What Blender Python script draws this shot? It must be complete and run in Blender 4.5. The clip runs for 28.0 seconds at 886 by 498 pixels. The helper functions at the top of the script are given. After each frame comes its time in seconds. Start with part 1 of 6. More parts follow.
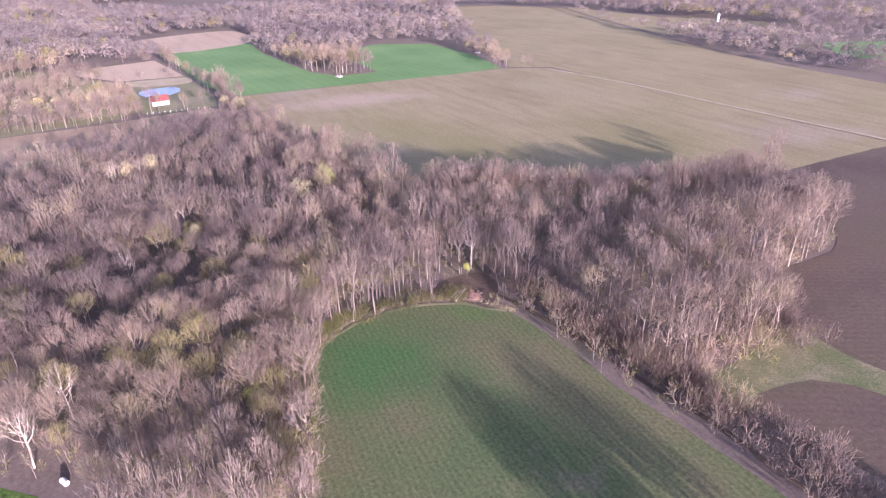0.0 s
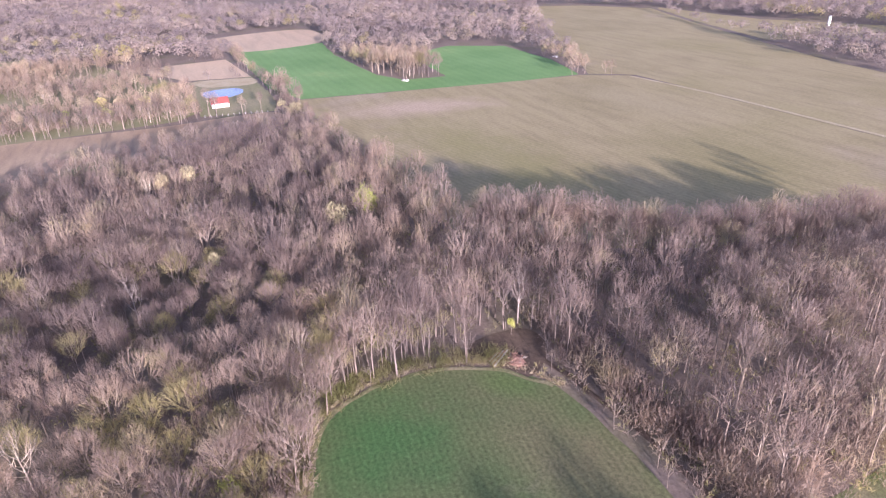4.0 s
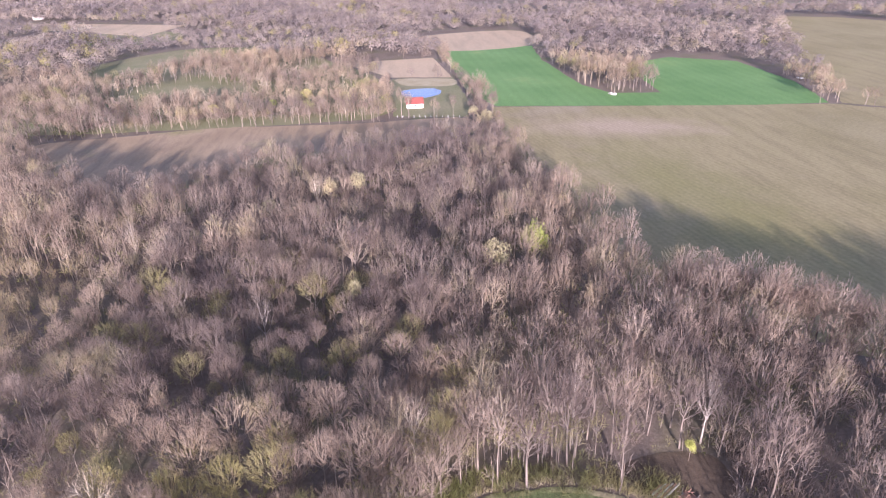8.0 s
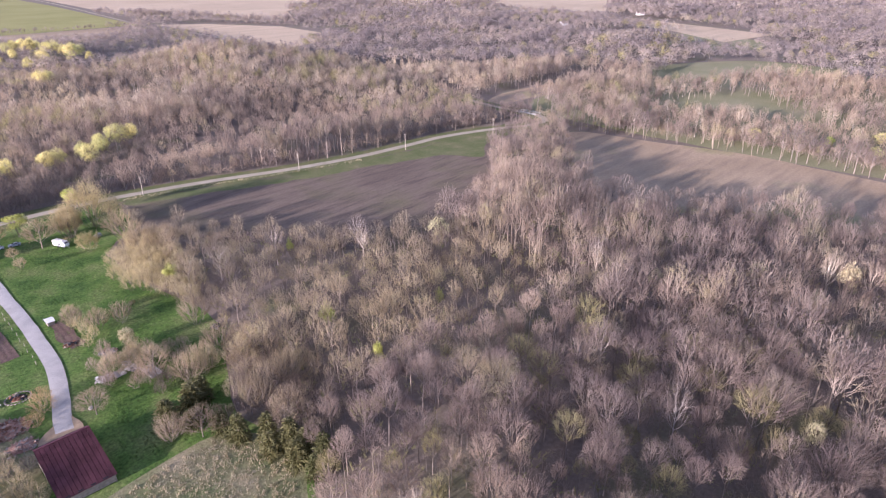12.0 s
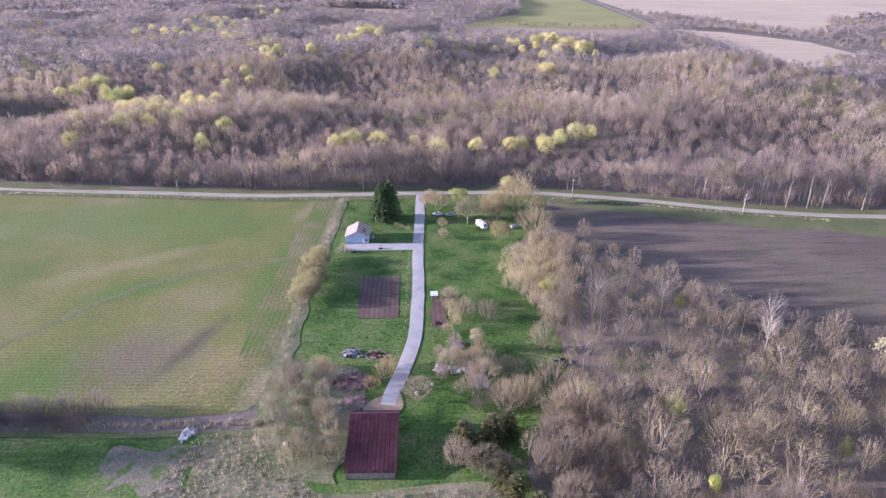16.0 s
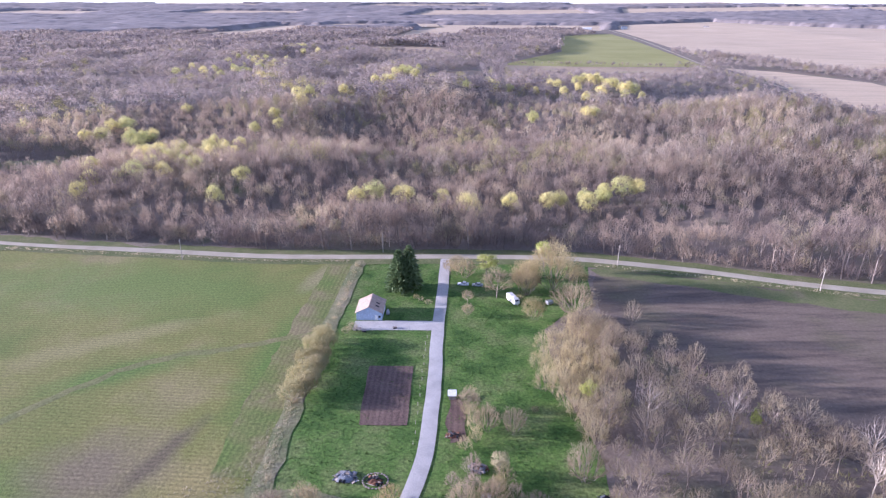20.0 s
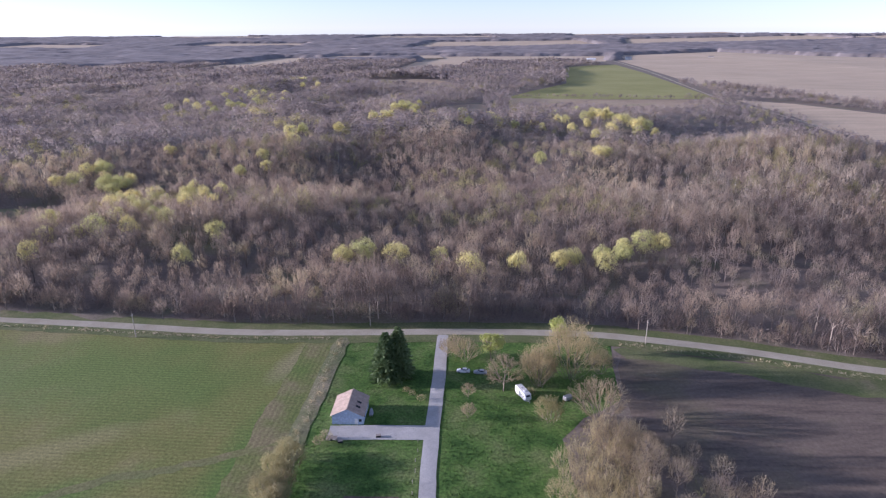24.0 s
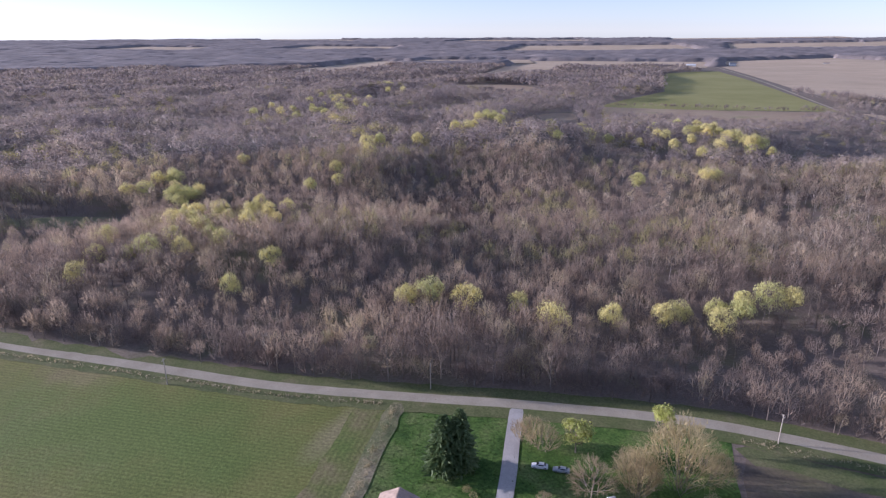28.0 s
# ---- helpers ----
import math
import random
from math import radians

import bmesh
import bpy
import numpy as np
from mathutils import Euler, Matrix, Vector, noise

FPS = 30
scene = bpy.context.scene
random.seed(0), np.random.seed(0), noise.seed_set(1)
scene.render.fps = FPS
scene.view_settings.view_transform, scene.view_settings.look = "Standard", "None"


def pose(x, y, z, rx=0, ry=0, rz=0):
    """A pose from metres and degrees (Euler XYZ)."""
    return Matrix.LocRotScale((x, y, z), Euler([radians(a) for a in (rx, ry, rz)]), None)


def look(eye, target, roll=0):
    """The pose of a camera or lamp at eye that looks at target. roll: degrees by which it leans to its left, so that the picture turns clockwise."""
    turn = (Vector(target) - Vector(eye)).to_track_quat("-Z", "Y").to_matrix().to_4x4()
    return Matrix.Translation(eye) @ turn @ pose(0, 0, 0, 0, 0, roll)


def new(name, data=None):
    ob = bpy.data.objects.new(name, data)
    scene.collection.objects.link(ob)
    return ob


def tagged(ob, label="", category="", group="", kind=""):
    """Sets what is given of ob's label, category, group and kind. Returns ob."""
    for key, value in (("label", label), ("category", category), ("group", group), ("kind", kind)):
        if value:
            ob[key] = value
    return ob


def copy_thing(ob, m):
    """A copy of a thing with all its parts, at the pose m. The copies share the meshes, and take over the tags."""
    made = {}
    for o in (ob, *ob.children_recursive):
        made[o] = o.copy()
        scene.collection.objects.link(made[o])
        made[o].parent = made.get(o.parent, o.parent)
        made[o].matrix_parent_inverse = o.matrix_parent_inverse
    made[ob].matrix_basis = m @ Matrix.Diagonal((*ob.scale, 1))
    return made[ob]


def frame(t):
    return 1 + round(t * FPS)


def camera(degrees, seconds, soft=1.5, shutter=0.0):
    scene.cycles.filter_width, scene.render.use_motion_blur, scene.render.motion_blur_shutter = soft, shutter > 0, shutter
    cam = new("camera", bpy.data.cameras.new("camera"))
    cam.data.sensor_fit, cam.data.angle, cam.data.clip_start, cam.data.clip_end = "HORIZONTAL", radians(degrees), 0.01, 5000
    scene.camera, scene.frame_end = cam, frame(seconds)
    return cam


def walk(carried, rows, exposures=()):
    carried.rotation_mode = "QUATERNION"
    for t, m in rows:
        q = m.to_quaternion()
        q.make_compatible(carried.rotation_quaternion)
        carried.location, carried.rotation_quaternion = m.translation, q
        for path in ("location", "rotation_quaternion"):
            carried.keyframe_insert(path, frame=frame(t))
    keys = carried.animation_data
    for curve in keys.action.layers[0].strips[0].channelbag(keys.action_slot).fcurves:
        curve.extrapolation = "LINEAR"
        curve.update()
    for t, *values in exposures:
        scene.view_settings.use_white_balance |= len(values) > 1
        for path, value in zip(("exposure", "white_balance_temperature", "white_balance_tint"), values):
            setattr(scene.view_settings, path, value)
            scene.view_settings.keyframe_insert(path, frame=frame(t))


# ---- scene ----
cam = camera(70.0, 28.0, soft=1.3)
PATH = [
    (0, (-135.5, -271.484, 110.601), (-133.95, -272.381, 109.71), -1.4),
    (0.5, (-132.44, -275.407, 110.712), (-130.885, -276.294, 109.82), -1.5),
    (1, (-129.568, -278.792, 110.816), (-128.011, -279.673, 109.922), -1.6),
    (1.5, (-126.254, -282.446, 110.627), (-124.692, -283.32, 109.733), -1.6),
    (2, (-122.981, -286.082, 110.449), (-121.416, -286.948, 109.555), -1.7),
    (2.5, (-119.582, -289.494, 110.581), (-118.014, -290.352, 109.686), -1.8),
    (3, (-115.952, -292.307, 110.351), (-114.375, -293.149, 109.454), -1.8),
    (3.5, (-111.922, -295.492, 109.919), (-110.305, -296.257, 109.024), -1.9),
    (4, (-108.016, -298.313, 109.641), (-106.363, -299.0, 108.749), -1.8),
    (4.5, (-103.665, -301.059, 109.778), (-101.969, -301.635, 108.889), -1.7),
    (6.5, (-85.338, -310.564, 108.981), (-83.58, -310.918, 108.097), -1.5),
    (7, (-80.847, -312.803, 108.673), (-79.081, -313.119, 107.79), -1.6),
    (7.5, (-76.212, -314.495, 108.399), (-74.433, -314.736, 107.518), -1.5),
    (8, (-72.039, -316.221, 108.121), (-70.246, -316.341, 107.244), -1.5),
    (8.5, (-67.447, -317.929, 108.026), (-65.648, -317.909, 107.152), -1.5),
    (9, (-63.861, -318.294, 108.241), (-62.066, -318.141, 107.372), -1.4),
    (9.5, (-58.545, -317.275, 107.701), (-56.772, -316.944, 106.837), -1.1),
    (10, (-53.414, -317.52, 107.576), (-51.685, -316.999, 106.716), -0.8),
    (10.5, (-48.776, -317.866, 107.73), (-47.129, -317.122, 106.873), -0.6),
    (11, (-43.565, -317.375, 107.169), (-42.013, -316.444, 106.318), -0.5),
    (11.5, (-38.983, -317.44, 107.972), (-37.556, -316.326, 107.121), -0.5),
    (12, (-34.689, -316.667, 108.15), (-33.384, -315.409, 107.303), -0.3),
    (12.5, (-29.915, -314.795, 107.913), (-28.751, -313.404, 107.069), -0.1),
    (13, (-25.423, -312.008, 106.68), (-24.422, -310.492, 105.843), -0.0),
    (13.5, (-21.74, -308.811, 105.575), (-20.938, -307.178, 104.745), 0.3),
    (15.5, (-5.387, -302.211, 108.581), (-5.237, -300.4, 107.745), 0.4),
    (16, (-3.286, -298.36, 108.509), (-3.196, -296.545, 107.673), 0.4),
    (16.5, (-1.693, -294.071, 108.635), (-1.644, -292.255, 107.798), 0.5),
    (17, (-0.635, -289.881, 108.559), (-0.61, -288.065, 107.722), 0.5),
    (17.5, (0.158, -285.542, 109.191), (0.168, -283.727, 108.35), 0.6),
    (18, (0.909, -281.257, 109.309), (0.906, -279.443, 108.468), 0.5),
    (18.5, (1.44, -276.46, 109.507), (1.429, -274.643, 108.672), 0.5),
    (19, (2.23, -270.962, 109.747), (2.211, -269.136, 108.93), 0.3),
    (19.5, (2.696, -265.755, 109.967), (2.67, -263.913, 109.188), 0.2),
    (20, (3.321, -260.594, 110.095), (3.289, -258.737, 109.352), 0.1),
    (20.5, (3.469, -255.214, 110.717), (3.433, -253.343, 110.012), 0.1),
    (21, (4.037, -250.084, 110.822), (3.995, -248.199, 110.154), -0.0),
    (21.5, (4.316, -244.519, 110.876), (4.272, -242.632, 110.213), -0.1),
    (23.5, (5.428, -222.072, 111.574), (5.379, -220.186, 110.912), -0.3),
    (24, (5.681, -216.475, 111.811), (5.633, -214.588, 111.15), -0.3),
    (24.5, (6.024, -210.981, 112.17), (5.978, -209.093, 111.511), -0.3),
    (25, (6.149, -205.703, 112.4), (6.105, -203.814, 111.742), -0.3),
    (25.5, (6.393, -200.089, 112.449), (6.35, -198.2, 111.795), -0.4),
    (26, (6.401, -194.679, 112.669), (6.35, -192.79, 112.014), -0.4),
    (26.5, (5.969, -189.063, 112.797), (5.86, -187.176, 112.144), -0.4),
    (27, (5.518, -183.412, 112.879), (5.341, -181.53, 112.226), -0.3),
    (27.5, (5.068, -177.427, 113.014), (4.816, -175.553, 112.363), -0.2),
    (28, (4.719, -171.998, 113.261), (4.417, -170.132, 112.61), -0.2),
]
walk(cam, [(t, look(eye, target, roll)) for t, eye, target, roll in PATH], exposures=[(0, 1.42, 5850, 44), (7, 1.38, 5980, 31), (12, 1.33, 5900, 31), (15.5, 1.34, 5480, 32), (20, 1.38, 5350, 31), (21, 0.97, 5380, 29), (24, 0.68, 5450, 27), (28, 0.56, 5500, 27)])

# ---- sun, sky ----
SUN_FROM = Vector((-1.0, 0.03, 0.20)).normalized()
sun = new("sun", bpy.data.lights.new("sun", "SUN"))
sun.data.energy, sun.data.angle, sun.data.color = 5.0, radians(0.9), (1.0, 0.90, 0.79)
sun.matrix_world = look(SUN_FROM * 100, (0, 0, 0))
world = bpy.data.worlds.new("world")
scene.world = world
world.use_nodes = True
sky = world.node_tree.nodes.new("ShaderNodeTexSky")
sky.sky_type, sky.sun_disc = "NISHITA", False
sky.sun_elevation = math.asin(SUN_FROM.z)
sky.sun_rotation = math.atan2(SUN_FROM.x, SUN_FROM.y)
sky.air_density, sky.dust_density, sky.ozone_density = 0.8, 0.04, 2.1
pale_sky = world.node_tree.nodes.new("ShaderNodeHueSaturation")
pale_sky.inputs["Saturation"].default_value = 0.55
cool_sky = world.node_tree.nodes.new("ShaderNodeMix")
cool_sky.data_type, cool_sky.blend_type = "RGBA", "MULTIPLY"
cool_sky.inputs[0].default_value, cool_sky.inputs[7].default_value = 1.0, (0.94, 0.98, 1.06, 1)
world.node_tree.links.new(sky.outputs[0], pale_sky.inputs["Color"])
world.node_tree.links.new(pale_sky.outputs["Color"], cool_sky.inputs[6])
world.node_tree.links.new(cool_sky.outputs[2], world.node_tree.nodes["Background"].inputs[0])
world.node_tree.nodes["Background"].inputs[1].default_value = 0.12


# ---- materials ----
def node_mat(name, rough=0.9, metal=0.0):
    m = bpy.data.materials.new(name)
    m.use_nodes = True
    b = m.node_tree.nodes["Principled BSDF"]
    b.inputs["Roughness"].default_value = rough
    b.inputs["Metallic"].default_value = metal
    b.inputs["Specular IOR Level"].default_value = 0.25
    return m, m.node_tree.nodes, m.node_tree.links, b


def rgba(c):
    return (c[0], c[1], c[2], 1.0)


def place_coord(n, l, angle=0.0, squash=1.0):
    g = n.new("ShaderNodeNewGeometry")
    mp = n.new("ShaderNodeMapping")
    mp.inputs["Rotation"].default_value = (0, 0, radians(angle))
    mp.inputs["Scale"].default_value = (1, squash, 1)
    l.new(g.outputs["Position"], mp.inputs["Vector"])
    return mp.outputs["Vector"]


def noise_at(n, l, vec, scale, detail=4.0, rough=0.55):
    t = n.new("ShaderNodeTexNoise")
    t.inputs["Scale"].default_value, t.inputs["Detail"].default_value, t.inputs["Roughness"].default_value = scale, detail, rough
    l.new(vec, t.inputs["Vector"])
    return t.outputs["Fac"]


def ramp(n, l, fac, stops):
    r = n.new("ShaderNodeValToRGB")
    e = r.color_ramp.elements
    e[0].position, e[0].color = stops[0][0], rgba(stops[0][1])
    e[1].position, e[1].color = stops[-1][0], rgba(stops[-1][1])
    for p, c in stops[1:-1]:
        x = e.new(p)
        x.color = rgba(c)
    l.new(fac, r.inputs["Fac"])
    return r.outputs["Color"]


def mixed(n, l, fac, a, b, mode="MIX"):
    m = n.new("ShaderNodeMix")
    m.data_type, m.blend_type = "RGBA", mode
    for sock, v in ((m.inputs[0], fac), (m.inputs[6], a), (m.inputs[7], b)):
        if isinstance(v, (int, float)):
            sock.default_value = v
        elif isinstance(v, tuple):
            sock.default_value = rgba(v)
        else:
            l.new(v, sock)
    return m.outputs[2]


def bumped(n, l, b, fac, strength, distance):
    k = n.new("ShaderNodeBump")
    k.inputs["Strength"].default_value, k.inputs["Distance"].default_value = strength, distance
    l.new(fac, k.inputs["Height"])
    l.new(k.outputs["Normal"], b.inputs["Normal"])


def soil(name, stops, big=0.02, fine=0.8, rows=None, patch=None, grain=0.35, bump=0.5, streak=None, stains=()):
    """Ground cover: broad patches, fine grain, optional crop rows (angle, spacing, weight), streaks, and stains: soft-edged
    uneven ovals of another cover (x, y, half length, half width, angle, colour, weight)."""
    m, n, l, b = node_mat(name, 0.95)
    vec = place_coord(n, l)
    col = ramp(n, l, noise_at(n, l, vec, big, 5.0, 0.6), stops)
    if patch:
        c, scale, lo, hi = patch
        k = ramp(n, l, noise_at(n, l, vec, scale, 4.0, 0.6), ((lo, (0, 0, 0)), (hi, (1, 1, 1))))
        col = mixed(n, l, k, col, c)
    if streak:
        angle, scale, weight, c = streak
        sv = place_coord(n, l, angle, 7.0)
        k = ramp(n, l, noise_at(n, l, sv, scale, 5.0, 0.6), ((0.46, (0, 0, 0)), (0.66, (weight, weight, weight))))
        col = mixed(n, l, k, col, c)
    if stains:
        rag = n.new("ShaderNodeMath")
        rag.operation = "MULTIPLY_ADD"
        rag.inputs[1].default_value, rag.inputs[2].default_value = 1.3, -0.65
        l.new(noise_at(n, l, vec, 0.06, 6.0, 0.65), rag.inputs[0])
    for cx, cy, rx, ry, turn, c, weight in stains:
        mp = n.new("ShaderNodeMapping")
        mp.vector_type = "TEXTURE"
        mp.inputs["Location"].default_value, mp.inputs["Rotation"].default_value, mp.inputs["Scale"].default_value = (cx, cy, 0), (0, 0, radians(turn)), (rx, ry, 1000)
        l.new(vec, mp.inputs["Vector"])
        far = n.new("ShaderNodeVectorMath")
        far.operation = "LENGTH"
        l.new(mp.outputs["Vector"], far.inputs[0])
        edge = n.new("ShaderNodeMath")
        l.new(far.outputs["Value"], edge.inputs[0])
        l.new(rag.outputs[0], edge.inputs[1])
        k = ramp(n, l, edge.outputs[0], ((0.25, (weight,) * 3), (1.1, (0, 0, 0))))
        col = mixed(n, l, k, col, c)
    f = noise_at(n, l, vec, fine, 6.0, 0.7)
    g = ramp(n, l, f, ((0.25, (1 - grain,) * 3), (0.75, (1 + grain,) * 3)))
    col = mixed(n, l, 1.0, col, g, "MULTIPLY")
    height = f
    if rows:
        angle, spacing, weight = rows
        w = n.new("ShaderNodeTexWave")
        w.inputs["Scale"].default_value = 0.314 / spacing
        w.inputs["Distortion"].default_value, w.inputs["Detail"].default_value, w.inputs["Detail Scale"].default_value = 0.35, 2.0, 0.2
        l.new(place_coord(n, l, angle), w.inputs["Vector"])
        k = ramp(n, l, w.outputs["Fac"], ((0.0, (1 - weight,) * 3), (1.0, (1 + weight * 0.4,) * 3)))
        col = mixed(n, l, 1.0, col, k, "MULTIPLY")
    l.new(col, b.inputs["Base Color"])
    bumped(n, l, b, height, bump, 0.25)
    return m


def woody(name, a, c, tree_scale=0.11, rough=0.85, sheer=0.45, olive=0.0):
    """Bark or twigs: tint drifts from tree to tree and along the wood."""
    m, n, l, b = node_mat(name, rough)
    vec = place_coord(n, l)
    col = ramp(n, l, noise_at(n, l, vec, tree_scale, 2.0, 0.5), ((0.38, a), (0.62, c)))
    if olive:
        k = ramp(n, l, noise_at(n, l, vec, 0.055, 3.0, 0.6), ((0.56, (0, 0, 0)), (0.66, (olive,) * 3)))
        col = mixed(n, l, k, col, (0.38, 0.34, 0.20))
    wide = ramp(n, l, noise_at(n, l, vec, 0.014, 4.0, 0.6), ((0.34, (0.72, 0.72, 0.78)), (0.5, (1.02, 1.0, 0.99)), (0.64, (1.27, 1.24, 1.14))))
    col = mixed(n, l, 1.0, col, wide, "MULTIPLY")
    f = noise_at(n, l, vec, 2.2, 3.0)
    col = mixed(n, l, 1.0, col, ramp(n, l, f, ((0.3, (0.9,) * 3), (0.7, (1.1,) * 3))), "MULTIPLY")
    l.new(col, b.inputs["Base Color"])
    if sheer:
        t = n.new("ShaderNodeBsdfTranslucent")
        l.new(col, t.inputs["Color"])
        s = n.new("ShaderNodeMixShader")
        s.inputs[0].default_value = sheer
        l.new(b.outputs[0], s.inputs[1])
        l.new(t.outputs[0], s.inputs[2])
        l.new(s.outputs[0], n["Material Output"].inputs["Surface"])
    return m


def leafy(name, a, c, scale=0.6):
    m, n, l, b = node_mat(name, 0.6)
    o = n.new("ShaderNodeObjectInfo")
    vec = place_coord(n, l)
    col = ramp(n, l, noise_at(n, l, vec, scale, 3.0), ((0.3, a), (0.7, c)))
    tone = ramp(n, l, o.outputs["Random"], ((0.0, (0.8, 0.85, 0.8)), (1.0, (1.15, 1.1, 1.1))))
    col = mixed(n, l, 1.0, col, tone, "MULTIPLY")
    l.new(col, b.inputs["Base Color"])
    t = n.new("ShaderNodeBsdfTranslucent")
    l.new(col, t.inputs["Color"])
    s = n.new("ShaderNodeMixShader")
    s.inputs[0].default_value = 0.3
    l.new(b.outputs[0], s.inputs[1])
    l.new(t.outputs[0], s.inputs[2])
    l.new(s.outputs[0], n["Material Output"].inputs["Surface"])
    return m


def plain(name, c, rough=0.6, metal=0.0, scale=1.5, vary=0.18, bump=0.15):
    m, n, l, b = node_mat(name, rough, metal)
    tc = n.new("ShaderNodeTexCoord")
    f = noise_at(n, l, tc.outputs["Object"], scale, 5.0, 0.6)
    f2 = noise_at(n, l, tc.outputs["Object"], scale * 9, 3.0, 0.6)
    col = mixed(n, l, 1.0, ramp(n, l, f, ((0.3, tuple(x * (1 - vary) for x in c)), (0.7, tuple(x * (1 + vary) for x in c)))),
                ramp(n, l, f2, ((0.3, (0.9,) * 3), (0.7, (1.08,) * 3))), "MULTIPLY")
    l.new(col, b.inputs["Base Color"])
    bumped(n, l, b, f2, bump, 0.02)
    return m


M_LITTER = soil("leaf_litter", ((0.3, (0.165, 0.13, 0.105)), (0.5, (0.225, 0.18, 0.145)), (0.7, (0.18, 0.165, 0.10))), 0.03, 0.9,
                patch=((0.13, 0.145, 0.065), 0.018, 0.58, 0.74))
M_TAN = soil("pale_tan_stubble", ((0.3, (0.28, 0.24, 0.12)), (0.5, (0.36, 0.305, 0.165)), (0.72, (0.30, 0.265, 0.125))), 0.008, 0.5,
             streak=(8, 0.02, 0.5, (0.24, 0.20, 0.11)), patch=((0.42, 0.335, 0.25), 0.006, 0.58, 0.74), grain=0.22, rows=(75, 3.0, 0.06), stains=(
                 (310, -455, 75, 30, 80, (0.46, 0.36, 0.25), 0.9), (190, -450, 110, 45, 10, (0.265, 0.245, 0.105), 0.8), (130, -560, 80, 60, 0, (0.25, 0.225, 0.10), 0.6), (250, -600, 90, 30, 10, (0.37, 0.315, 0.18), 0.7)))
M_PINK = soil("bare_pinkish_field", ((0.3, (0.50, 0.38, 0.255)), (0.7, (0.61, 0.475, 0.325))), 0.006, 0.3, grain=0.15, streak=(20, 0.01, 0.4, (0.33, 0.27, 0.19)))
M_WHEAT = soil("green_wheat", ((0.3, (0.13, 0.27, 0.085)), (0.6, (0.18, 0.33, 0.115)), (0.75, (0.29, 0.38, 0.14))), 0.012, 0.6, grain=0.2, rows=(88, 9.0, 0.04))
M_NEAR = soil("thin_green_crop", ((0.34, (0.097, 0.147, 0.058)), (0.52, (0.137, 0.163, 0.07)), (0.68, (0.175, 0.165, 0.085))), 0.022, 1.1,
              rows=(98, 1.7, 0.10), grain=0.55, patch=((0.20, 0.18, 0.11), 0.03, 0.6, 0.76), stains=(
                  (6, -326, 26, 22, -60, (0.07, 0.165, 0.052), 0.9), (-30, -364, 60, 13, 6, (0.175, 0.165, 0.085), 0.65), (12, -366, 12, 7, 40, (0.115, 0.18, 0.055), 0.7)))
M_BROWN = soil("tilled_brown_field", ((0.3, (0.135, 0.10, 0.078)), (0.52, (0.195, 0.15, 0.115)), (0.72, (0.155, 0.14, 0.075))), 0.018, 0.9,
               streak=(-12, 0.035, 0.7, (0.095, 0.072, 0.06)), rows=(78, 2.6, 0.05), grain=0.28)
M_BROWN_EAST = soil("tilled_brown_field_east", ((0.3, (0.105, 0.078, 0.06)), (0.55, (0.15, 0.112, 0.082)), (0.75, (0.125, 0.11, 0.062))), 0.02, 0.8,
                    rows=(35, 2.6, 0.05), grain=0.28)
M_STRIP = soil("fallow_strip", ((0.3, (0.34, 0.25, 0.16)), (0.55, (0.43, 0.325, 0.215)), (0.7, (0.26, 0.27, 0.11))), 0.014, 0.8, grain=0.25, streak=(95, 0.03, 0.5, (0.23, 0.17, 0.13)))
M_LEFT = soil("patchy_green_field", ((0.36, (0.15, 0.18, 0.045)), (0.5, (0.22, 0.213, 0.066)), (0.64, (0.295, 0.245, 0.115))), 0.016, 1.2,
              rows=(93, 1.5, 0.12), grain=0.5, patch=((0.25, 0.215, 0.10), 0.015, 0.56, 0.7), stains=(
                  (-125, -30, 100, 34, -4, (0.15, 0.208, 0.052), 0.8), (-112, -72, 46, 7, 30, (0.30, 0.265, 0.115), 0.7), (-100, -92, 34, 8, 32, (0.125, 0.20, 0.045), 0.8),
                  (-54, -84, 46, 11, 84, (0.115, 0.195, 0.042), 0.9), (-110, -147, 22, 16, 0, (0.12, 0.195, 0.04), 0.85), (-86, -138, 24, 19, 25, (0.215, 0.172, 0.105), 0.95),
                  (-59, -143, 24, 11, 75, (0.31, 0.255, 0.105), 0.85), (-72, -132, 24, 4, 70, (0.15, 0.12, 0.075), 0.85), (-52, -17, 20, 7, 70, (0.29, 0.255, 0.13), 0.9), (-47, -154, 14, 6, 80, (0.36, 0.30, 0.17), 0.9)))
M_HEADLAND = soil("headland_rows", ((0.36, (0.135, 0.185, 0.046)), (0.5, (0.175, 0.19, 0.062)), (0.64, (0.245, 0.205, 0.105))), 0.05, 1.2, rows=(2, 1.7, 0.13), grain=0.55)
M_TRACK = soil("worn_crop", ((0.3, (0.15, 0.17, 0.06)), (0.6, (0.205, 0.195, 0.08)), (0.75, (0.25, 0.21, 0.11))), 0.09, 1.2, grain=0.45)
M_LAWN = soil("lush_lawn", ((0.34, (0.045, 0.10, 0.018)), (0.48, (0.095, 0.168, 0.034)), (0.64, (0.16, 0.20, 0.065))), 0.075, 1.1, grain=0.75, bump=0.9)
M_ROUGH = soil("rough_meadow", ((0.3, (0.12, 0.16, 0.06)), (0.5, (0.20, 0.20, 0.10)), (0.7, (0.33, 0.28, 0.18))), 0.07, 1.4, grain=0.5, bump=0.9)
